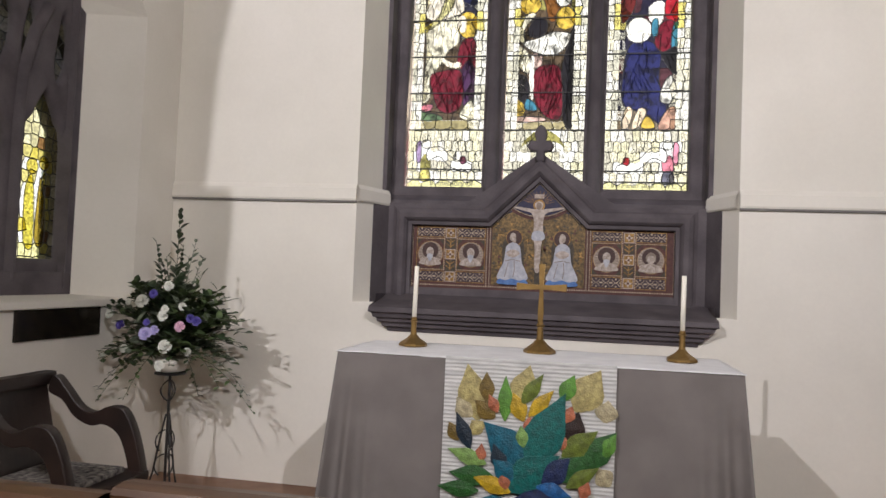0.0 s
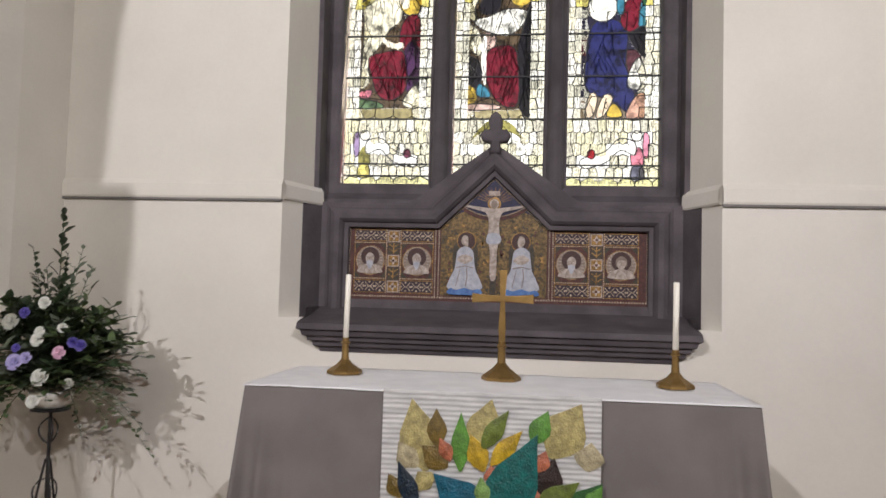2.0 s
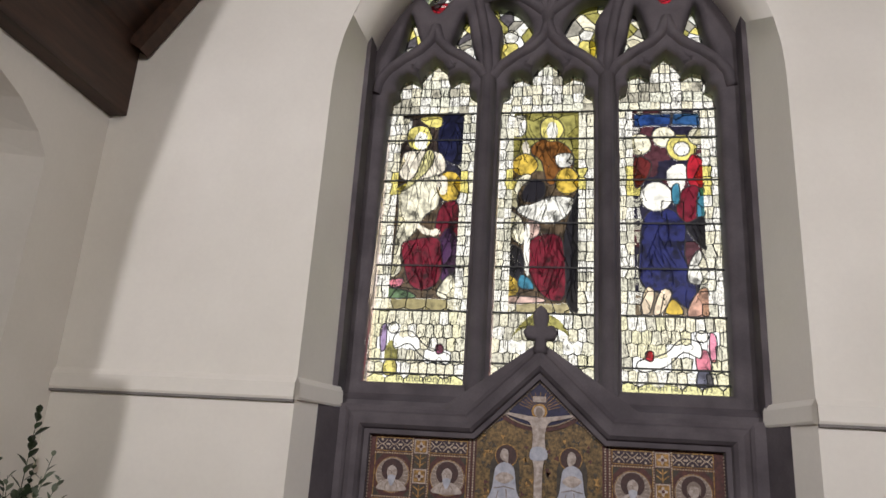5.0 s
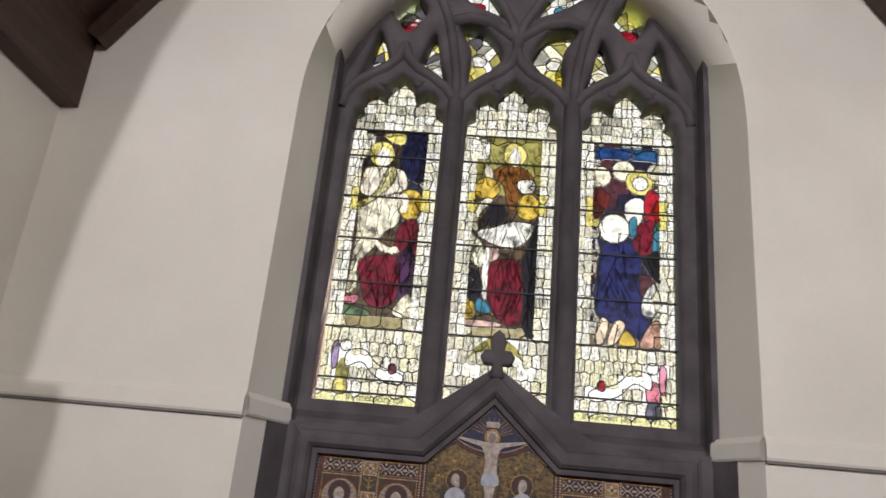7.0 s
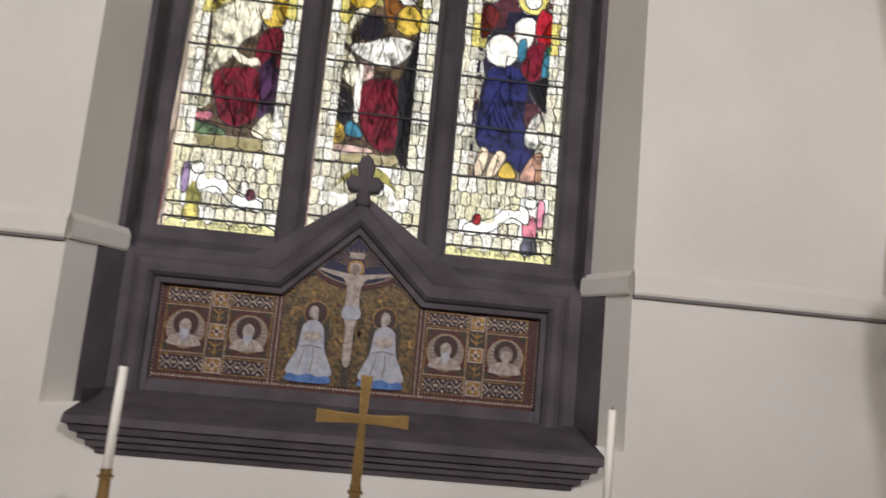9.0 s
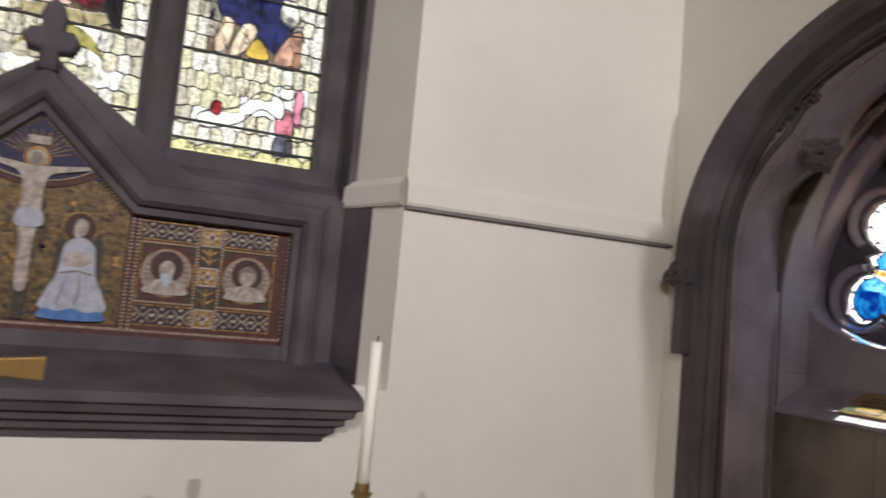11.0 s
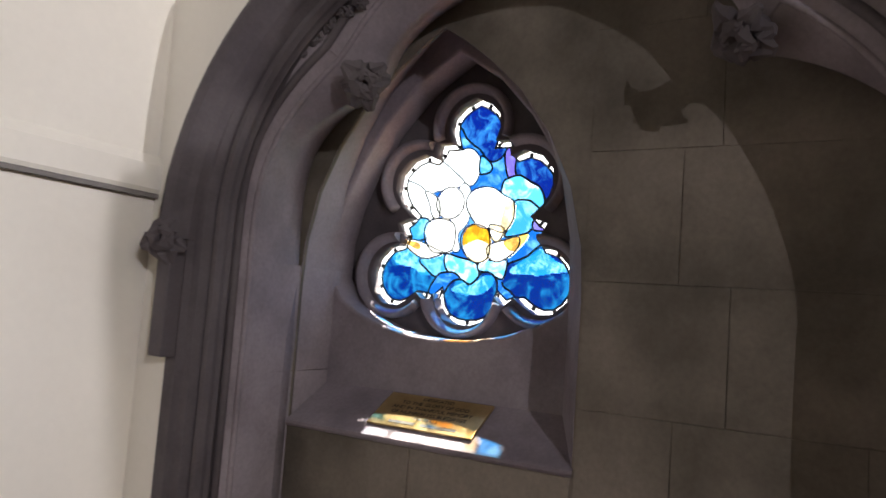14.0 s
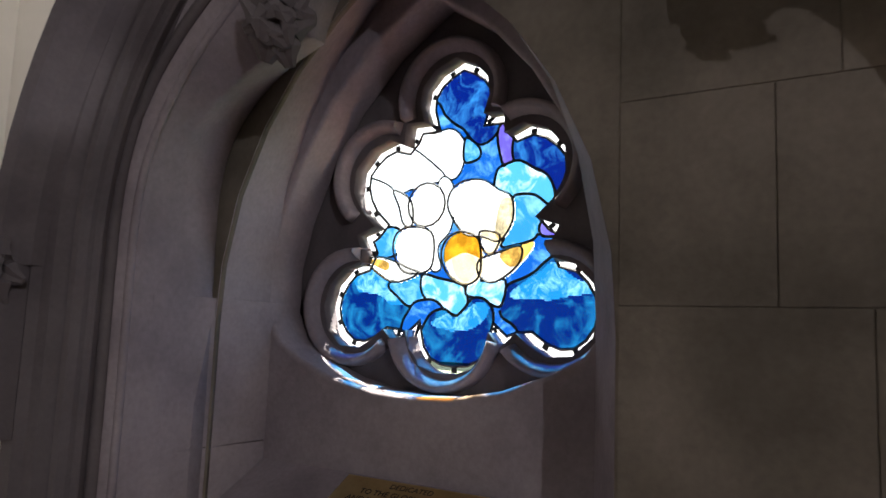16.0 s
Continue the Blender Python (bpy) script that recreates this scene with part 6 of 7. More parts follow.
def candlestick(at, tilt):
    base = thing("candlestick", "octagonal dull brass candlestick with a white candle", "candlestick", "candlesticks on the altar", pose(*at, 0, 0, 22.5))
    part("foot", octagon_foot(0.072, 0.052, 0.016), BRASS, base)
    part("stem", lathe([(0.016, 0.05), (0.014, 0.085), (0.0135, 0.118), (0.019, 0.120), (0.020, 0.124), (0.014, 0.128), (0.0135, 0.142), (0.012, 0.142)], 16), BRASS, base, smooth=False)
    c = part("candle", lathe([(0.0115, 0.138), (0.0115, 0.395), (0.009, 0.398), (0.003, 0.394)], 18), WAX, base, "white wax candle", True)
    c.matrix_local = Matrix.Translation((0, 0, 0.13)) @ pose(0, 0, 0, 0, tilt, 0) @ Matrix.Translation((0, 0, -0.13))
    part("wick", tube([(0, 0, 0.392), (0.001, 0, 0.402), (0.003, 0.001, 0.408)], 0.0012, 6), DARK_OAK, c)
    return base


candlestick((-0.530, 3.80, TOPZ), 0.8)
candlestick((0.757, 3.78, TOPZ), 0.4)
cross = thing("altar_cross", "dull brass altar cross with flared arms", "cross", "", pose(0.098, 3.80, TOPZ, 0, 0, 0))
part("foot", octagon_foot(0.078, 0.062, 0.016), BRASS, cross)
part("stem", lathe([(0.0165, 0.06), (0.0145, 0.125), (0.020, 0.127), (0.0205, 0.133), (0.015, 0.136), (0.014, 0.15)], 12), BRASS, cross)
shape = [(-0.012, 0.145), (-0.0145, 0.20), (-0.009, 0.305), (-0.05, 0.304), (-0.121, 0.299), (-0.121, 0.336), (-0.05, 0.330), (-0.010, 0.329), (-0.016, 0.43)]
shape = shape + [(-x, z) for x, z in reversed(shape)]
part("cross_head", plate([shape], EAST, -0.008, 0.008, 0.002, 1), BRASS, cross)

# ---- flower stand ----
FX, FY = -2.235, 4.45
stand = thing("flower_stand", "black wrought-iron pedestal flower stand with scrolled feet", "flower stand", "", pose(FX, FY, FLOOR))
part("pole", tube([(0, 0, 0.10), (0, 0, 0.82)], 0.009, 10), IRON, stand)
part("ring", lathe([(0.085, 0.810), (0.095, 0.810), (0.095, 0.820), (0.085, 0.820)], 28), IRON, stand)
for k in range(3):
    a = radians(80 + 120 * k)
    d = Vector((math.cos(a), math.sin(a), 0))
    pts = [Vector((0, 0, 0.56)) + d * 0.012, Vector((0, 0, 0.44)) + d * 0.035, Vector((0, 0, 0.20)) + d * 0.075, Vector((0, 0, 0.06)) + d * 0.115, Vector((0, 0, 0.006)) + d * 0.15]
    part("leg", tube(pts, 0.006, 8), IRON, stand)
    for zc in (0.25, 0.40):
        sc = [d * (0.012 + 0.055 * math.sin(t * 2.6)) + Vector((0, 0, zc + 0.06 * math.cos(t * 2.6) - 0.02 * t)) for t in [i / 10 for i in range(11)]]
        part("scroll", tube(sc, 0.0045, 6), IRON, stand)
    hs = [d * (0.008 + 0.045 * math.sin(t * math.pi) ** 0.8) + Vector((0, 0, 0.64 + 0.13 * t)) for t in [i / 12 for i in range(13)]]
    part("scroll", tube(hs, 0.0045, 6), IRON, stand)
VASE = surf("cream_glazed_bowl", (0.70, 0.66, 0.58), (0.80, 0.76, 0.68), 0.3, 8, 60, 0.03, 0.03)
arrangement = thing("flower_arrangement", "tall arrangement of white roses, blue and pink flowers and dark foliage", "flower arrangement", "", pose(FX, FY, 0.702))
part("bowl", lathe([(0.055, 0.0), (0.085, 0.01), (0.105, 0.05), (0.11, 0.09), (0.10, 0.09), (0.09, 0.03)], 28), VASE, arrangement, "cream bowl", True)
LEAFG = [surf("dark_leaf", (0.025, 0.042, 0.020), (0.055, 0.082, 0.04), 0.45, 30, 90, 0.25, 0.1), surf("mid_leaf", (0.055, 0.085, 0.032), (0.10, 0.14, 0.055), 0.5, 30, 90, 0.25, 0.1), surf("grey_leaf", (0.10, 0.12, 0.085), (0.17, 0.20, 0.14), 0.6, 30, 90, 0.2, 0.1)]
fr = random.Random(21)


def leaf_mesh(v, f, at, way, up, length, width):
    way = way.normalized()
    sidev = way.cross(up)
    sidev = sidev.normalized() if sidev.length > 1e-4 else Vector((1, 0, 0))
    nrm = sidev.cross(way)
    k = len(v)
    for t, s, h in ((0, 0.0, 0), (0.3, 0.8, 0.06), (0.55, 1.0, 0.08), (0.8, 0.6, 0.04), (1.0, 0.0, -0.03)):
        c = at + way * length * t + nrm * length * h
        v += [c + sidev * width * s * 0.5, c - nrm * width * 0.12 * s, c - sidev * width * s * 0.5]
    for i in range(4):
        a, b = k + i * 3, k + i * 3 + 3
        f += [(a, a + 1, b + 1, b), (a + 1, a + 2, b + 2, b + 1)]


def spray(points, n, length, width, material, parent, name="spray"):
    """A stem with leaves set along it."""
    v, f = [], []
    st = tube(points, 0.003, 5, 0.5)
    me = to_mesh("stem", st)
    v += [Vector(p.co) for p in me.vertices]
    f += [tuple(p.vertices) for p in me.polygons]
    pts = [Vector(p) for p in points]
    for i in range(n):
        t = 0.18 + 0.82 * (i + 0.5) / n
        q = t * (len(pts) - 1)
        k = min(int(q), len(pts) - 2)
        at = pts[k].lerp(pts[k + 1], q - k)
        d = (pts[k + 1] - pts[k]).normalized()
        a = fr.uniform(0, 6.28) if n > 14 else i * 2.4
        out = Vector((math.cos(a), math.sin(a), fr.uniform(-0.1, 0.5)))
        leaf_mesh(v, f, at, out + d * 0.7, Vector((fr.uniform(-0.4, 0.4), fr.uniform(-0.4, 0.4), 1)), length * fr.uniform(0.7, 1.2) * (1.1 - 0.5 * t), width * fr.uniform(0.8, 1.2) * (1.1 - 0.4 * t))
    return part(name, mesh_of(v, f), material, parent)


def bend(p0, p1, sag, n=6):
    p0, p1 = Vector(p0), Vector(p1)
    return [p0.lerp(p1, i / n) + Vector((0, 0, sag * math.sin(math.pi * i / n))) for i in range(n + 1)]


O = (0, 0, 0.10)
spray(bend(O, (-0.02, 0.05, 1.01), 0.02, 8), 22, 0.11, 0.052, LEAFG[0], arrangement)
for k in range(13):
    a = fr.uniform(0, 6.28)
    r, h = fr.uniform(0.05, 0.20), fr.uniform(0.55, 0.85)
    spray(bend(O, (r * math.cos(a), r * math.sin(a) * 0.7, h), 0.05), 15, 0.075, 0.032, fr.choice(LEAFG), arrangement)
for k in range(135):
    a = fr.uniform(0, 6.28)
    e = fr.uniform(-0.45, 1.0)
    r = fr.uniform(0.26, 0.46) * math.cos(e) + 0.03
    tip = (r * math.cos(a), r * math.sin(a) * 0.75, 0.22 + 0.40 * math.sin(e))
    spray(bend(O, tip, 0.08), 14, 0.105, 0.054, fr.choice(LEAFG[:2] + LEAFG), arrangement)
for tip in ((0.62, -0.10, -0.20), (0.52, 0.02, -0.12), (0.44, -0.2, -0.05), (-0.36, -0.2, -0.10), (-0.30, -0.30, -0.16), (0.50, -0.1, 0.32), (-0.12, -0.3, -0.14), (0.34, -0.25, -0.10), (0.46, 0.1, 0.15)):
    spray(bend(O, tip, 0.12), 18, 0.075, 0.028, fr.choice(LEAFG), arrangement, "trailing_spray")


def rose(at, r, colour, n=16):
    v, f = [], []
    for i in range(n):
        t = i / n
        a = i * 2.4
        tilt = 0.25 + 1.1 * t
        d = Vector((math.cos(a) * math.sin(tilt), math.sin(a) * math.sin(tilt), math.cos(tilt)))
        tang = Vector((-math.sin(a), math.cos(a), 0))
        base = Vector(at) - Vector((0, 0, r * 0.4))
        c = base + d * r * (0.75 + 0.35 * t)
        k = len(v)
        w = r * (0.35 + 0.4 * t)
        up = d.cross(tang)
        for s in (-1, -0.5, 0, 0.5, 1):
            v += [base + d * r * 0.2 + tang * w * s * 0.5, c + tang * w * s * 0.9 - d * r * 0.12 * s * s, c + tang * w * s + d * r * 0.25 * (1 - s * s) - up * r * 0.15]
        for q in range(4):
            for h in range(2):
                f.append((k + q * 3 + h, k + q * 3 + h + 1, k + q * 3 + 4 + h, k + q * 3 + 3 + h))
    me = mesh_of(v, f)
    tilt_m = Matrix.Translation(at) @ Vector((at[0] * 0.5 + 0.15, -0.8, 0.35)).to_track_quat("Z", "Y").to_matrix().to_4x4() @ Matrix.Translation(-Vector(at))
    me.transform(tilt_m)
    return part("flower", me, colour, arrangement, smooth=True)


P_WHITE = surf("white_petal", (0.50, 0.50, 0.45), (0.70, 0.70, 0.64), 0.6, 30, 90, 0.04, 0.05)
P_PINK = surf("pink_petal", (0.55, 0.30, 0.42), (0.70, 0.45, 0.55), 0.6, 30, 90, 0.08, 0.05)
P_BLUE = surf("blue_petal", (0.05, 0.04, 0.22), (0.10, 0.07, 0.34), 0.6, 30, 90, 0.1, 0.05)
P_LILAC = surf("lilac_petal", (0.30, 0.27, 0.52), (0.45, 0.40, 0.66), 0.6, 30, 90, 0.08, 0.05)
for x, z, r, c in ((-0.055, 1.155, 0.045, P_WHITE), (0.11, 0.89, 0.046, P_WHITE), (0.19, 1.01, 0.036, P_PINK), (-0.01, 0.965, 0.045, P_LILAC), (0.045, 0.985, 0.032, P_LILAC), (0.285, 1.045, 0.032, P_BLUE), (0.25, 1.06, 0.03, P_BLUE), (0.115, 1.25, 0.034, P_WHITE), (-0.36, 1.06, 0.034, P_WHITE), (0.085, 0.775, 0.036, P_WHITE), (-0.20, 0.86, 0.030, P_WHITE), (0.24, 0.86, 0.028, P_WHITE), (0.09, 1.07, 0.036, P_WHITE), (0.10, 1.11, 0.028, P_WHITE), (-0.25, 1.0, 0.032, P_BLUE), (0.03, 1.20, 0.03, P_BLUE), (0.20, 1.13, 0.028, P_WHITE), (-0.18, 1.14, 0.022, P_WHITE), (0.0, 1.03, 0.024, P_BLUE), (-0.41, 0.80, 0.02, P_WHITE)):
    rose((x * 0.93, -0.29 + abs(x) * 0.35, z - 0.702), r * 0.74, c)

# ---- chair ----
chair = thing("armchair", "dark-stained oak armchair with curved arms and a patterned seat pad", "chair", "", pose(-2.02, 3.22, FLOOR))
BACKX, CH = -0.24, 0.12


def slab(pts, y0, y1):
    return plate([pts], Matrix(((1, 0, 0, 0), (0, 0, -1, 0), (0, 1, 0, 0), (0, 0, 0, 1))), -y1, -y0, 0.006, 2)


arm_shape = blob([(BACKX - 0.02, 0.80), (BACKX + 0.05, 0.74), (BACKX + 0.13, 0.655), (BACKX + 0.21, 0.632), (BACKX + 0.29, 0.665), (BACKX + 0.37, 0.655), (BACKX + 0.43, 0.56), (BACKX + 0.48, 0.40), (BACKX + 0.49, 0.30), (BACKX + 0.43, 0.30), (BACKX + 0.40, 0.42), (BACKX + 0.35, 0.53), (BACKX + 0.27, 0.575), (BACKX + 0.19, 0.565), (BACKX + 0.10, 0.605), (BACKX + 0.03, 0.68), (BACKX - 0.05, 0.72)], 4)
for y in (-0.27, 0.24):
    part("arm", slab([(x, z + CH) for x, z in arm_shape], y, y + 0.055), DARK_OAK, chair)
back_rows = []
for t in [i / 8 for i in range(9)]:
    x = BACKX + 0.03 - 0.10 * t
    back_rows.append([(x + 0.02 * (1 - (2 * s - 1) ** 2) * -1, -0.25 + 0.50 * s, CH + 0.34 + 0.44 * t + (0.02 * math.sin(math.pi * s) if t == 1 else 0)) for s in [k / 10 for k in range(11)]])
b = bmesh.new()
b.from_mesh(loft(back_rows))
bmesh.ops.solidify(b, geom=b.faces[:], thickness=0.03)
part("backrest", b, DARK_OAK, chair)
part("crest_rail", box(BACKX - 0.115, BACKX - 0.045, -0.285, 0.295, CH + 0.75, CH + 0.815, 0.012), DARK_OAK, chair)
part("seat", box(BACKX - 0.02, BACKX + 0.50, -0.28, 0.29, CH + 0.325, CH + 0.365, 0.01), DARK_OAK, chair)
PAD = surf("patterned_wool", (0.03, 0.025, 0.025), (0.30, 0.27, 0.24), 0.95, 38, 200, 0.2, 0.3)
part("seat_pad", box(BACKX + 0.03, BACKX + 0.42, -0.20, 0.21, CH + 0.365, CH + 0.395, 0.012), PAD, chair, "black and white patterned pad")
for x in (BACKX + 0.02, BACKX + 0.44):
    for y in (-0.25, 0.25):
        part("leg", box(x - 0.025, x + 0.025, y - 0.025, y + 0.025, 0.0, CH + 0.325, 0.006), DARK_OAK, chair)

# ---- altar rail ----
rail = thing("communion_rail", "polished oak communion rail with a moulded top", "altar rail", "", pose(0, 0, 0))
RP = [(-0.055, 0.0), (-0.06, 0.016), (-0.05, 0.032), (0.0, 0.038), (0.05, 0.032), (0.06, 0.016), (0.055, 0.0)]


def rail_bar(x0, x1, y, top):
    return loft([[(x, y + a, top - 0.038 + h) for a, h in RP] for x in (x0, x1)], True)


part("handrail", rail_bar(-2.66, -0.955, 2.00, 0.742), OAK, rail, smooth=False)
part("gate_rail", rail_bar(-0.952, -0.16, 2.08, 0.756), OAK, rail)
for x in (-2.5, -1.9, -1.3):
    part("post", box(x - 0.03, x + 0.03, 1.97, 2.03, FLOOR, 0.71, 0.006), OAK, rail)
for x in (-0.90, -0.22):
    part("post", box(x - 0.028, x + 0.028, 2.052, 2.108, FLOOR, 0.722, 0.006), OAK, rail)

# ---- north window ----
NX = -3.02
for side, rowsn in (("reveal_north", [[(XN, y, z) for y, z in nrec], [(NX, 3.6 + (y - 3.6) * 0.80, 1.16 + (z - 1.14) * 0.97) for y, z in nrec]]),):
    setting(side, loft(rowsn, True), PLASTER, "cream plaster splay round the north window", "window reveal")
setting("window_sill_north", box(NX, XN + 0.028, 2.50, 4.665, 1.100, 1.142, 0.006), PLASTER, "white painted sill of the north window", "window sill")


def nlight(c):
    h = [(0.168, 1.38), (0.168, 2.10), (0.15, 2.20), (0.105, 2.25), (0.09, 2.29), (0.05, 2.36), (0.0, 2.44)]
    return [(c + x, z) for x, z in h] + [(c - x, z) for x, z in reversed(h[:-1])]


NL = (3.22, 3.71, 4.20)
ntrace = [blob([(c - 0.05, 2.50), (c + 0.02, 2.62), (c + 0.03, 2.80), (c - 0.02, 2.95), (c - 0.06, 2.80), (c - 0.08, 2.62)]) for c in (3.37, 3.52, 3.86, 4.06, 4.34)]
window_3 = setting("window_3", plate([[(2.3, 1.0), (4.9, 1.0), (4.9, 3.8), (2.3, 3.8)]] + [nlight(c) for c in NL] + ntrace, NORTH, NX - 0.16, NX, 0.04, 3), STONE, "dark stone north window with pointed lights", "window")
part("sill_stone", box(NX - 0.02, NX + 0.035, 2.6, 4.46, 1.142, 1.30, 0.01), STONE, window_3)
for c in (3.465, 3.955):
    part("mullion", sweep([(c, 1.25), (c, 2.2), (c + 0.02, 2.5), (c + 0.09, 2.75), (c + 0.2, 2.95)], RIB, NORTH @ Matrix.Translation((0, 0, NX - 0.005))), STONE, window_3, smooth=True)
part("jamb_moulding", sweep([(4.43, 1.2), (4.43, 3.1)], [(-0.08, -0.03), (-0.04, 0.03), (0.0, 0.012), (0.05, 0.045), (0.07, -0.03)], NORTH @ Matrix.Translation((0, 0, NX))), STONE, window_3)
nr = random.Random(5)
mn = NORTH @ Matrix.Translation((0, 0, NX - 0.05))
for c in NL:
    panel = part("glass_panel", mesh_of([mn @ Vector(v) for v in ((c + 0.17, 1.36, -0.005), (c + 0.18, 1.36, -0.005), (c + 0.18, 2.4, -0.005), (c + 0.17, 2.4, -0.005))], [(0, 1, 2, 3)]), LEAD, window_3)
    leads = Leads()
    figs = [(blob([(c - 0.09, 1.48), (c - 0.01, 1.46), (c - 0.02, 1.75), (c - 0.05, 1.90), (c - 0.10, 1.80)]), (0.80, 0.70, 0.10), 0.5), (disc(c - 0.05, 1.95, 0.05, 12), (0.78, 0.66, 0.12), 0.4),
            (blob([(c + 0.0, 1.50), (c + 0.08, 1.48), (c + 0.07, 1.75), (c + 0.02, 1.88)]), (0.50, 0.36, 0.05), 0.6), (disc(c + 0.05, 1.98, 0.045, 12), (0.74, 0.62, 0.14), 0.4),
            (blob([(c + 0.03, 1.62), (c + 0.06, 1.60), (c + 0.07, 1.90), (c + 0.04, 1.90)]), (0.85, 0.78, 0.25), 0.4)]
    sites = [(c - 0.155 + 0.062 * q + nr.uniform(-0.012, 0.012), 1.36 + 0.075 * w + nr.uniform(-0.014, 0.014)) for q in range(6) for w in range(15)]
    for i, poly in cells(sites, (c - 0.18, c + 0.18, 1.36, 2.46), 0.25):
        x, z = sites[i]
        under = any(inside((x, z), f_[0]) for f_ in figs)
        edge_ = abs(x - c) > 0.11
        col = (0.97, 0.97, 0.97) if under else nr.choice(((0.62, 0.58, 0.34), (0.80, 0.76, 0.50), (0.5, 0.45, 0.25))) if z > 2.1 or edge_ else (0.84, 0.80, 0.40) if z < 1.44 else nr.choice(((0.70, 0.60, 0.12), (0.24, 0.13, 0.05), (0.55, 0.48, 0.14), (0.66, 0.60, 0.22)))
        pane(poly, mn, 0.0, col, panel, 0.7, 60.0)
        if not under:
            leads.ring(poly, 0.0075, mn, 0.001)
    for n, (poly, colour, paint) in enumerate(figs):
        pane(poly, mn, 0.004 + 0.0006 * n, colour, panel, paint, 30.0)
        leads.ring(poly, 0.007, mn, 0.008)
    part("lead_came", leads.mesh(), LEAD, panel)
for hole in ntrace:
    x0, x1, z0, z1 = min(p[0] for p in hole) - 0.03, max(p[0] for p in hole) + 0.03, min(p[1] for p in hole) - 0.03, max(p[1] for p in hole) + 0.03
    panel = part("glass_panel", mesh_of([mn @ Vector(v) for v in ((x0, z0, -0.005), (x0 + 0.01, z0, -0.005), (x0 + 0.01, z1, -0.005), (x0, z1, -0.005))], [(0, 1, 2, 3)]), LEAD, window_3)
    leads = Leads()
    sites = [(nr.uniform(x0, x1), nr.uniform(z0, z1)) for _ in range(18)]
    for i, poly in cells(sites, (x0, x1, z0, z1), 0.6):
        pane(poly, mn, 0.0, nr.choice((WHITE, CREAM, (0.6, 0.6, 0.5), (0.2, 0.18, 0.14))), panel, 0.5, 45.0)
        leads.ring(poly, 0.0075, mn, 0.001)
    part("lead_came", leads.mesh(), LEAD, panel)

# dark memorial plate on the north wall
plate_n = thing("memorial_plate", "dark bronze memorial plate fixed to the plaster wall", "memorial plate")
part("plate", box(XN - 0.002, XN + 0.012, 3.62, 4.325, 0.925, 1.096, 0.003), surf("dark_bronze", (0.012, 0.010, 0.008), (0.05, 0.04, 0.03), 0.25, 14, 60, 0.4, 0.2, metal=0.6), plate_n)

# ---- brass plate on the small window's sill ----
SLOPE = math.atan2(SILL1 - SILL0, TX - BX)
brass_plate = thing("brass_plaque", "engraved brass plaque lying on the sloping window sill", "plaque")
PLQ = surf("polished_brass", (0.46, 0.33, 0.14), (0.62, 0.47, 0.23), 0.30, 10, 120, 0.12, 0.08, metal=0.9)
pm = Matrix.Translation((BX + 0.030, 4.352, SILL0 + 0.0205)) @ Matrix.Rotation(-SLOPE, 4, "Y") @ Matrix.Rotation(radians(-90), 4, "Z")
pb = box(-0.18, 0.18, 0.0, 0.158, 0.0, 0.007, 0.0015)
pb.transform(pm)
part("plate", pb, PLQ, brass_plate)
INK = surf("engraved_letters", (0.03, 0.022, 0.012), (0.05, 0.04, 0.02), 0.6, 20, 90, 0.1, 0.0)


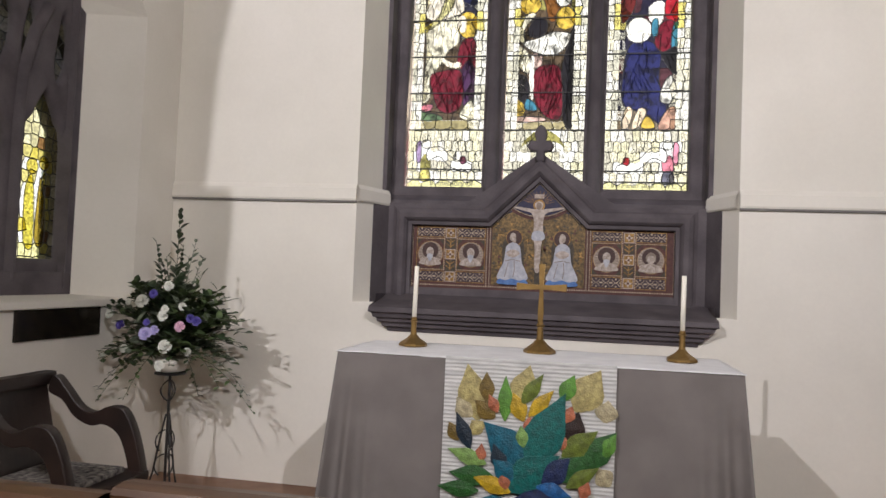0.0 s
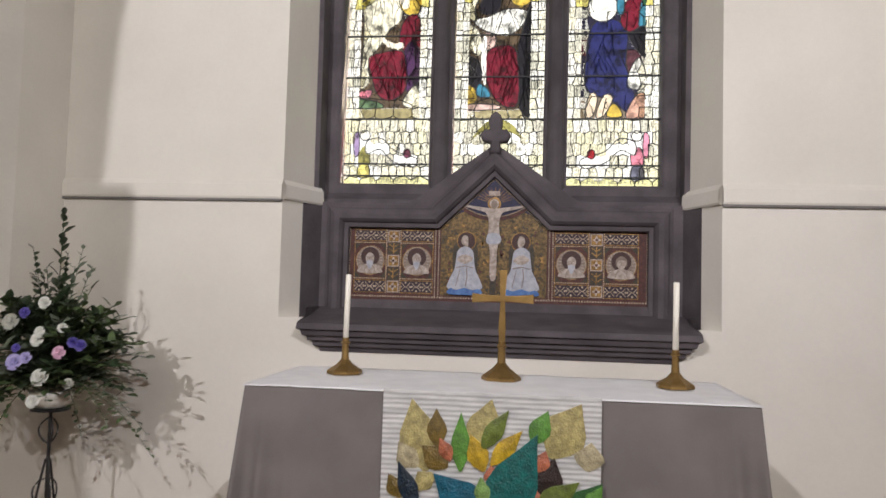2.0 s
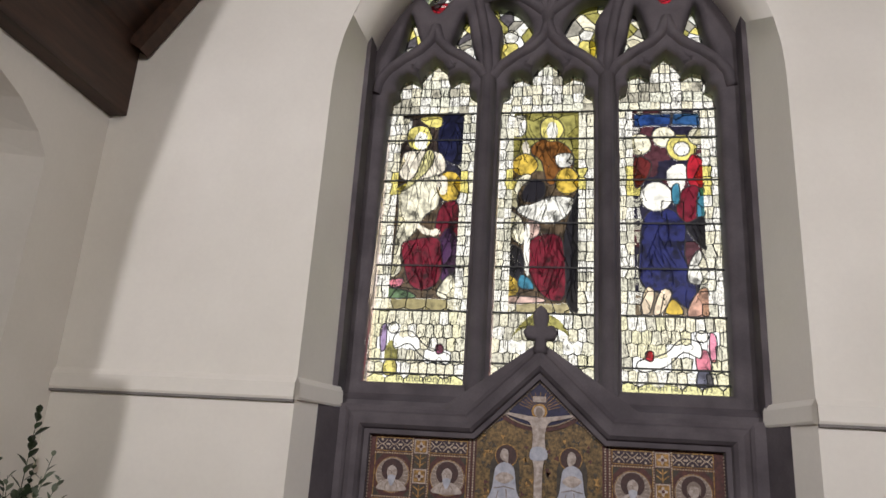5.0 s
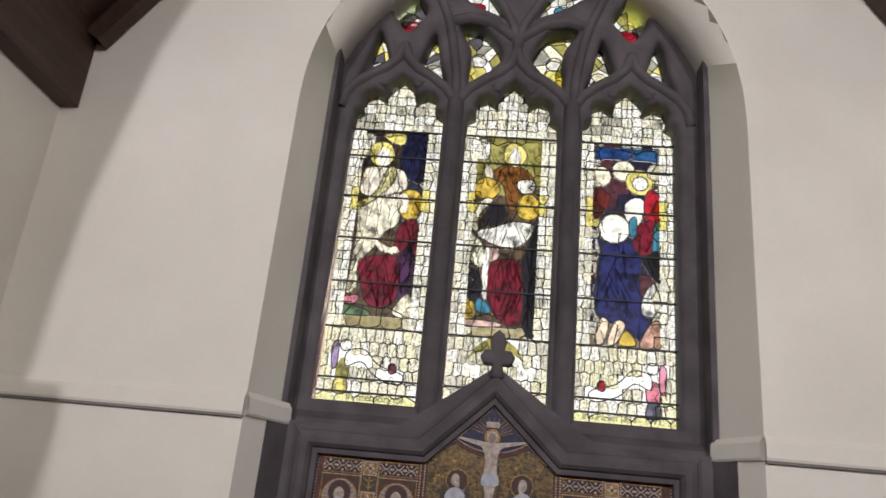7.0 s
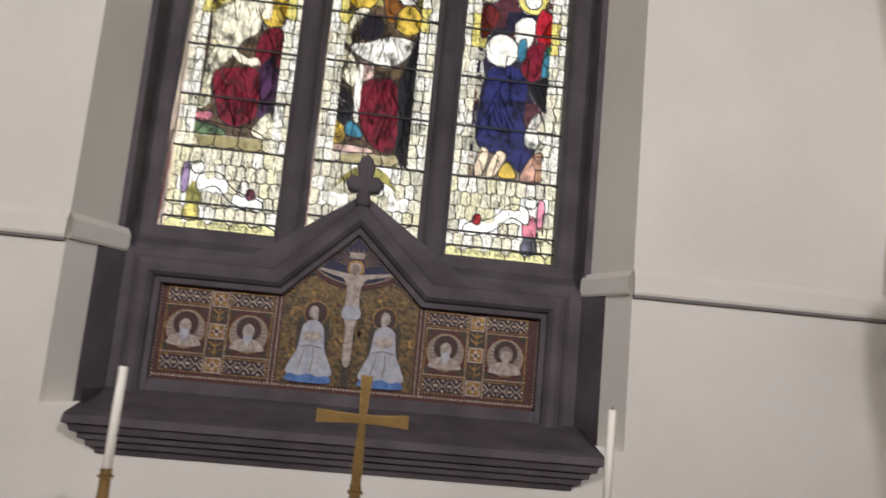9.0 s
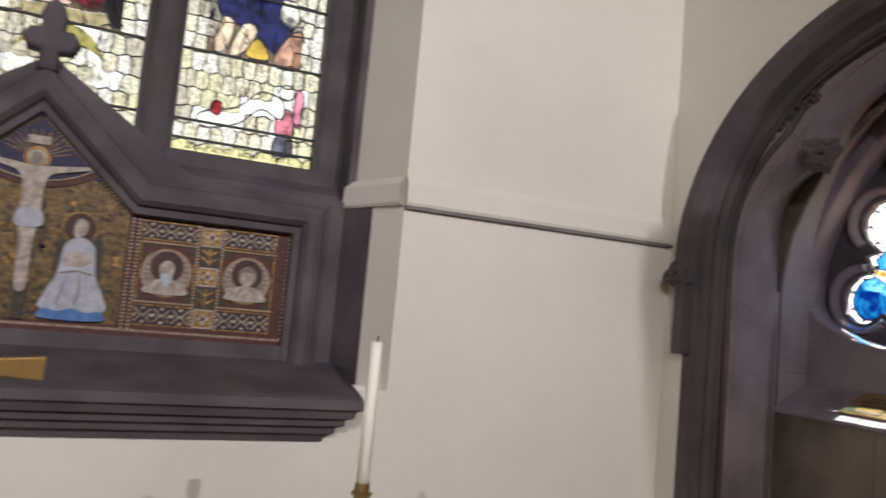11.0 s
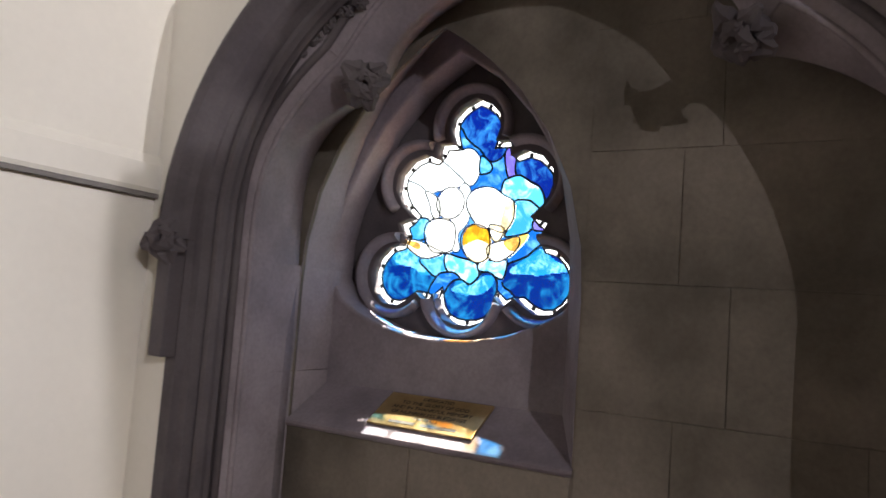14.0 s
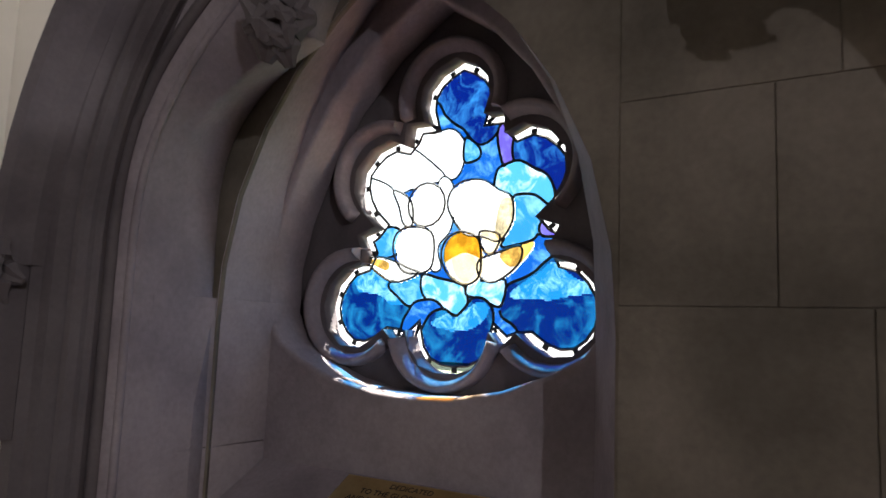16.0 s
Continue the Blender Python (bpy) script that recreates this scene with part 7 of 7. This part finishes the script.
def lettering(text, size, at, parent, material=INK):
    cu = bpy.data.curves.new("lettering", "FONT")
    cu.body, cu.size, cu.align_x, cu.align_y, cu.extrude = text, size, "CENTER", "CENTER", 0.0004
    tmp = bpy.data.objects.new("lettering", cu)
    scene.collection.objects.link(tmp)
    me = bpy.data.meshes.new_from_object(tmp.evaluated_get(bpy.context.evaluated_depsgraph_get()))
    bpy.data.objects.remove(tmp)
    me.transform(at)
    return part("lettering", me, material, parent)


for words, size, v in (("DEDICATED", 0.020, 0.140), ("TO THE GLORY OF GOD", 0.021, 0.115), ("AND IN THANKFUL MEMORY", 0.021, 0.091), ("OF NUMBERLESS BLESSINGS", 0.021, 0.067), ("1896 - 1922", 0.019, 0.044)):
    lettering(words, size, pm @ Matrix.Translation((0, v, 0.0075)), brass_plate)
bars = [box(-0.11, -0.02, 0.014, 0.026, 0.0072, 0.0078), box(0.0, 0.12, 0.014, 0.026, 0.0072, 0.0078)]
for bb in bars:
    bb.transform(pm)
    part("lettering", bb, INK, brass_plate)
# inscription at the foot of the east lights
for cx, words in ((LIGHTS[0] + 0.05, "In memory of"), (LIGHTS[2] - 0.02, "this Parish 1836 - 1893")):
    lettering(words, 0.062 if cx < 0 else 0.048, EAST @ Matrix.Translation((cx, 2.090, -GY + 0.012)), window_1, LEAD)

# ---- ashlar of the recess wall ----
rb = random.Random(9)
COURSES = ((0.30, 0.66), (0.66, 1.02), (1.02, 1.363), (1.363, 1.69), (1.69, 2.03), (2.03, 2.36), (2.36, 2.62))
for k, (z0, z1) in enumerate(COURSES):
    y, first = 3.862, True
    while y > 2.86:
        w = (0.22, 0.36, 0.24, 0.36, 0.24, 0.33, 0.28)[k] if first else rb.uniform(0.34, 0.52)
        y1 = max(y - w, 2.80)
        right_edge = y
        if z1 > 2.0:
            right_edge = min(y, NC - max(h for h, z in ARCH if z >= z0 - 0.17) - 0.0)
        if right_edge - y1 > 0.05:
            part("stone_block", box(BX - 0.0022 - rb.uniform(0, 0.0012), BX + 0.01, y1 + 0.0012, right_edge - 0.0012, z0 + 0.0012, z1 - 0.0012, 0.0015), BROWN_STONE, wall_recess)
        y, first = y1, False
for y0, y1 in ((3.87, 4.35), (4.356, 4.81)):
    part("stone_block", box(BX - 0.0035, BX + 0.01, y0, y1, 0.86, 1.187, 0.002), BROWN_STONE, wall_recess)
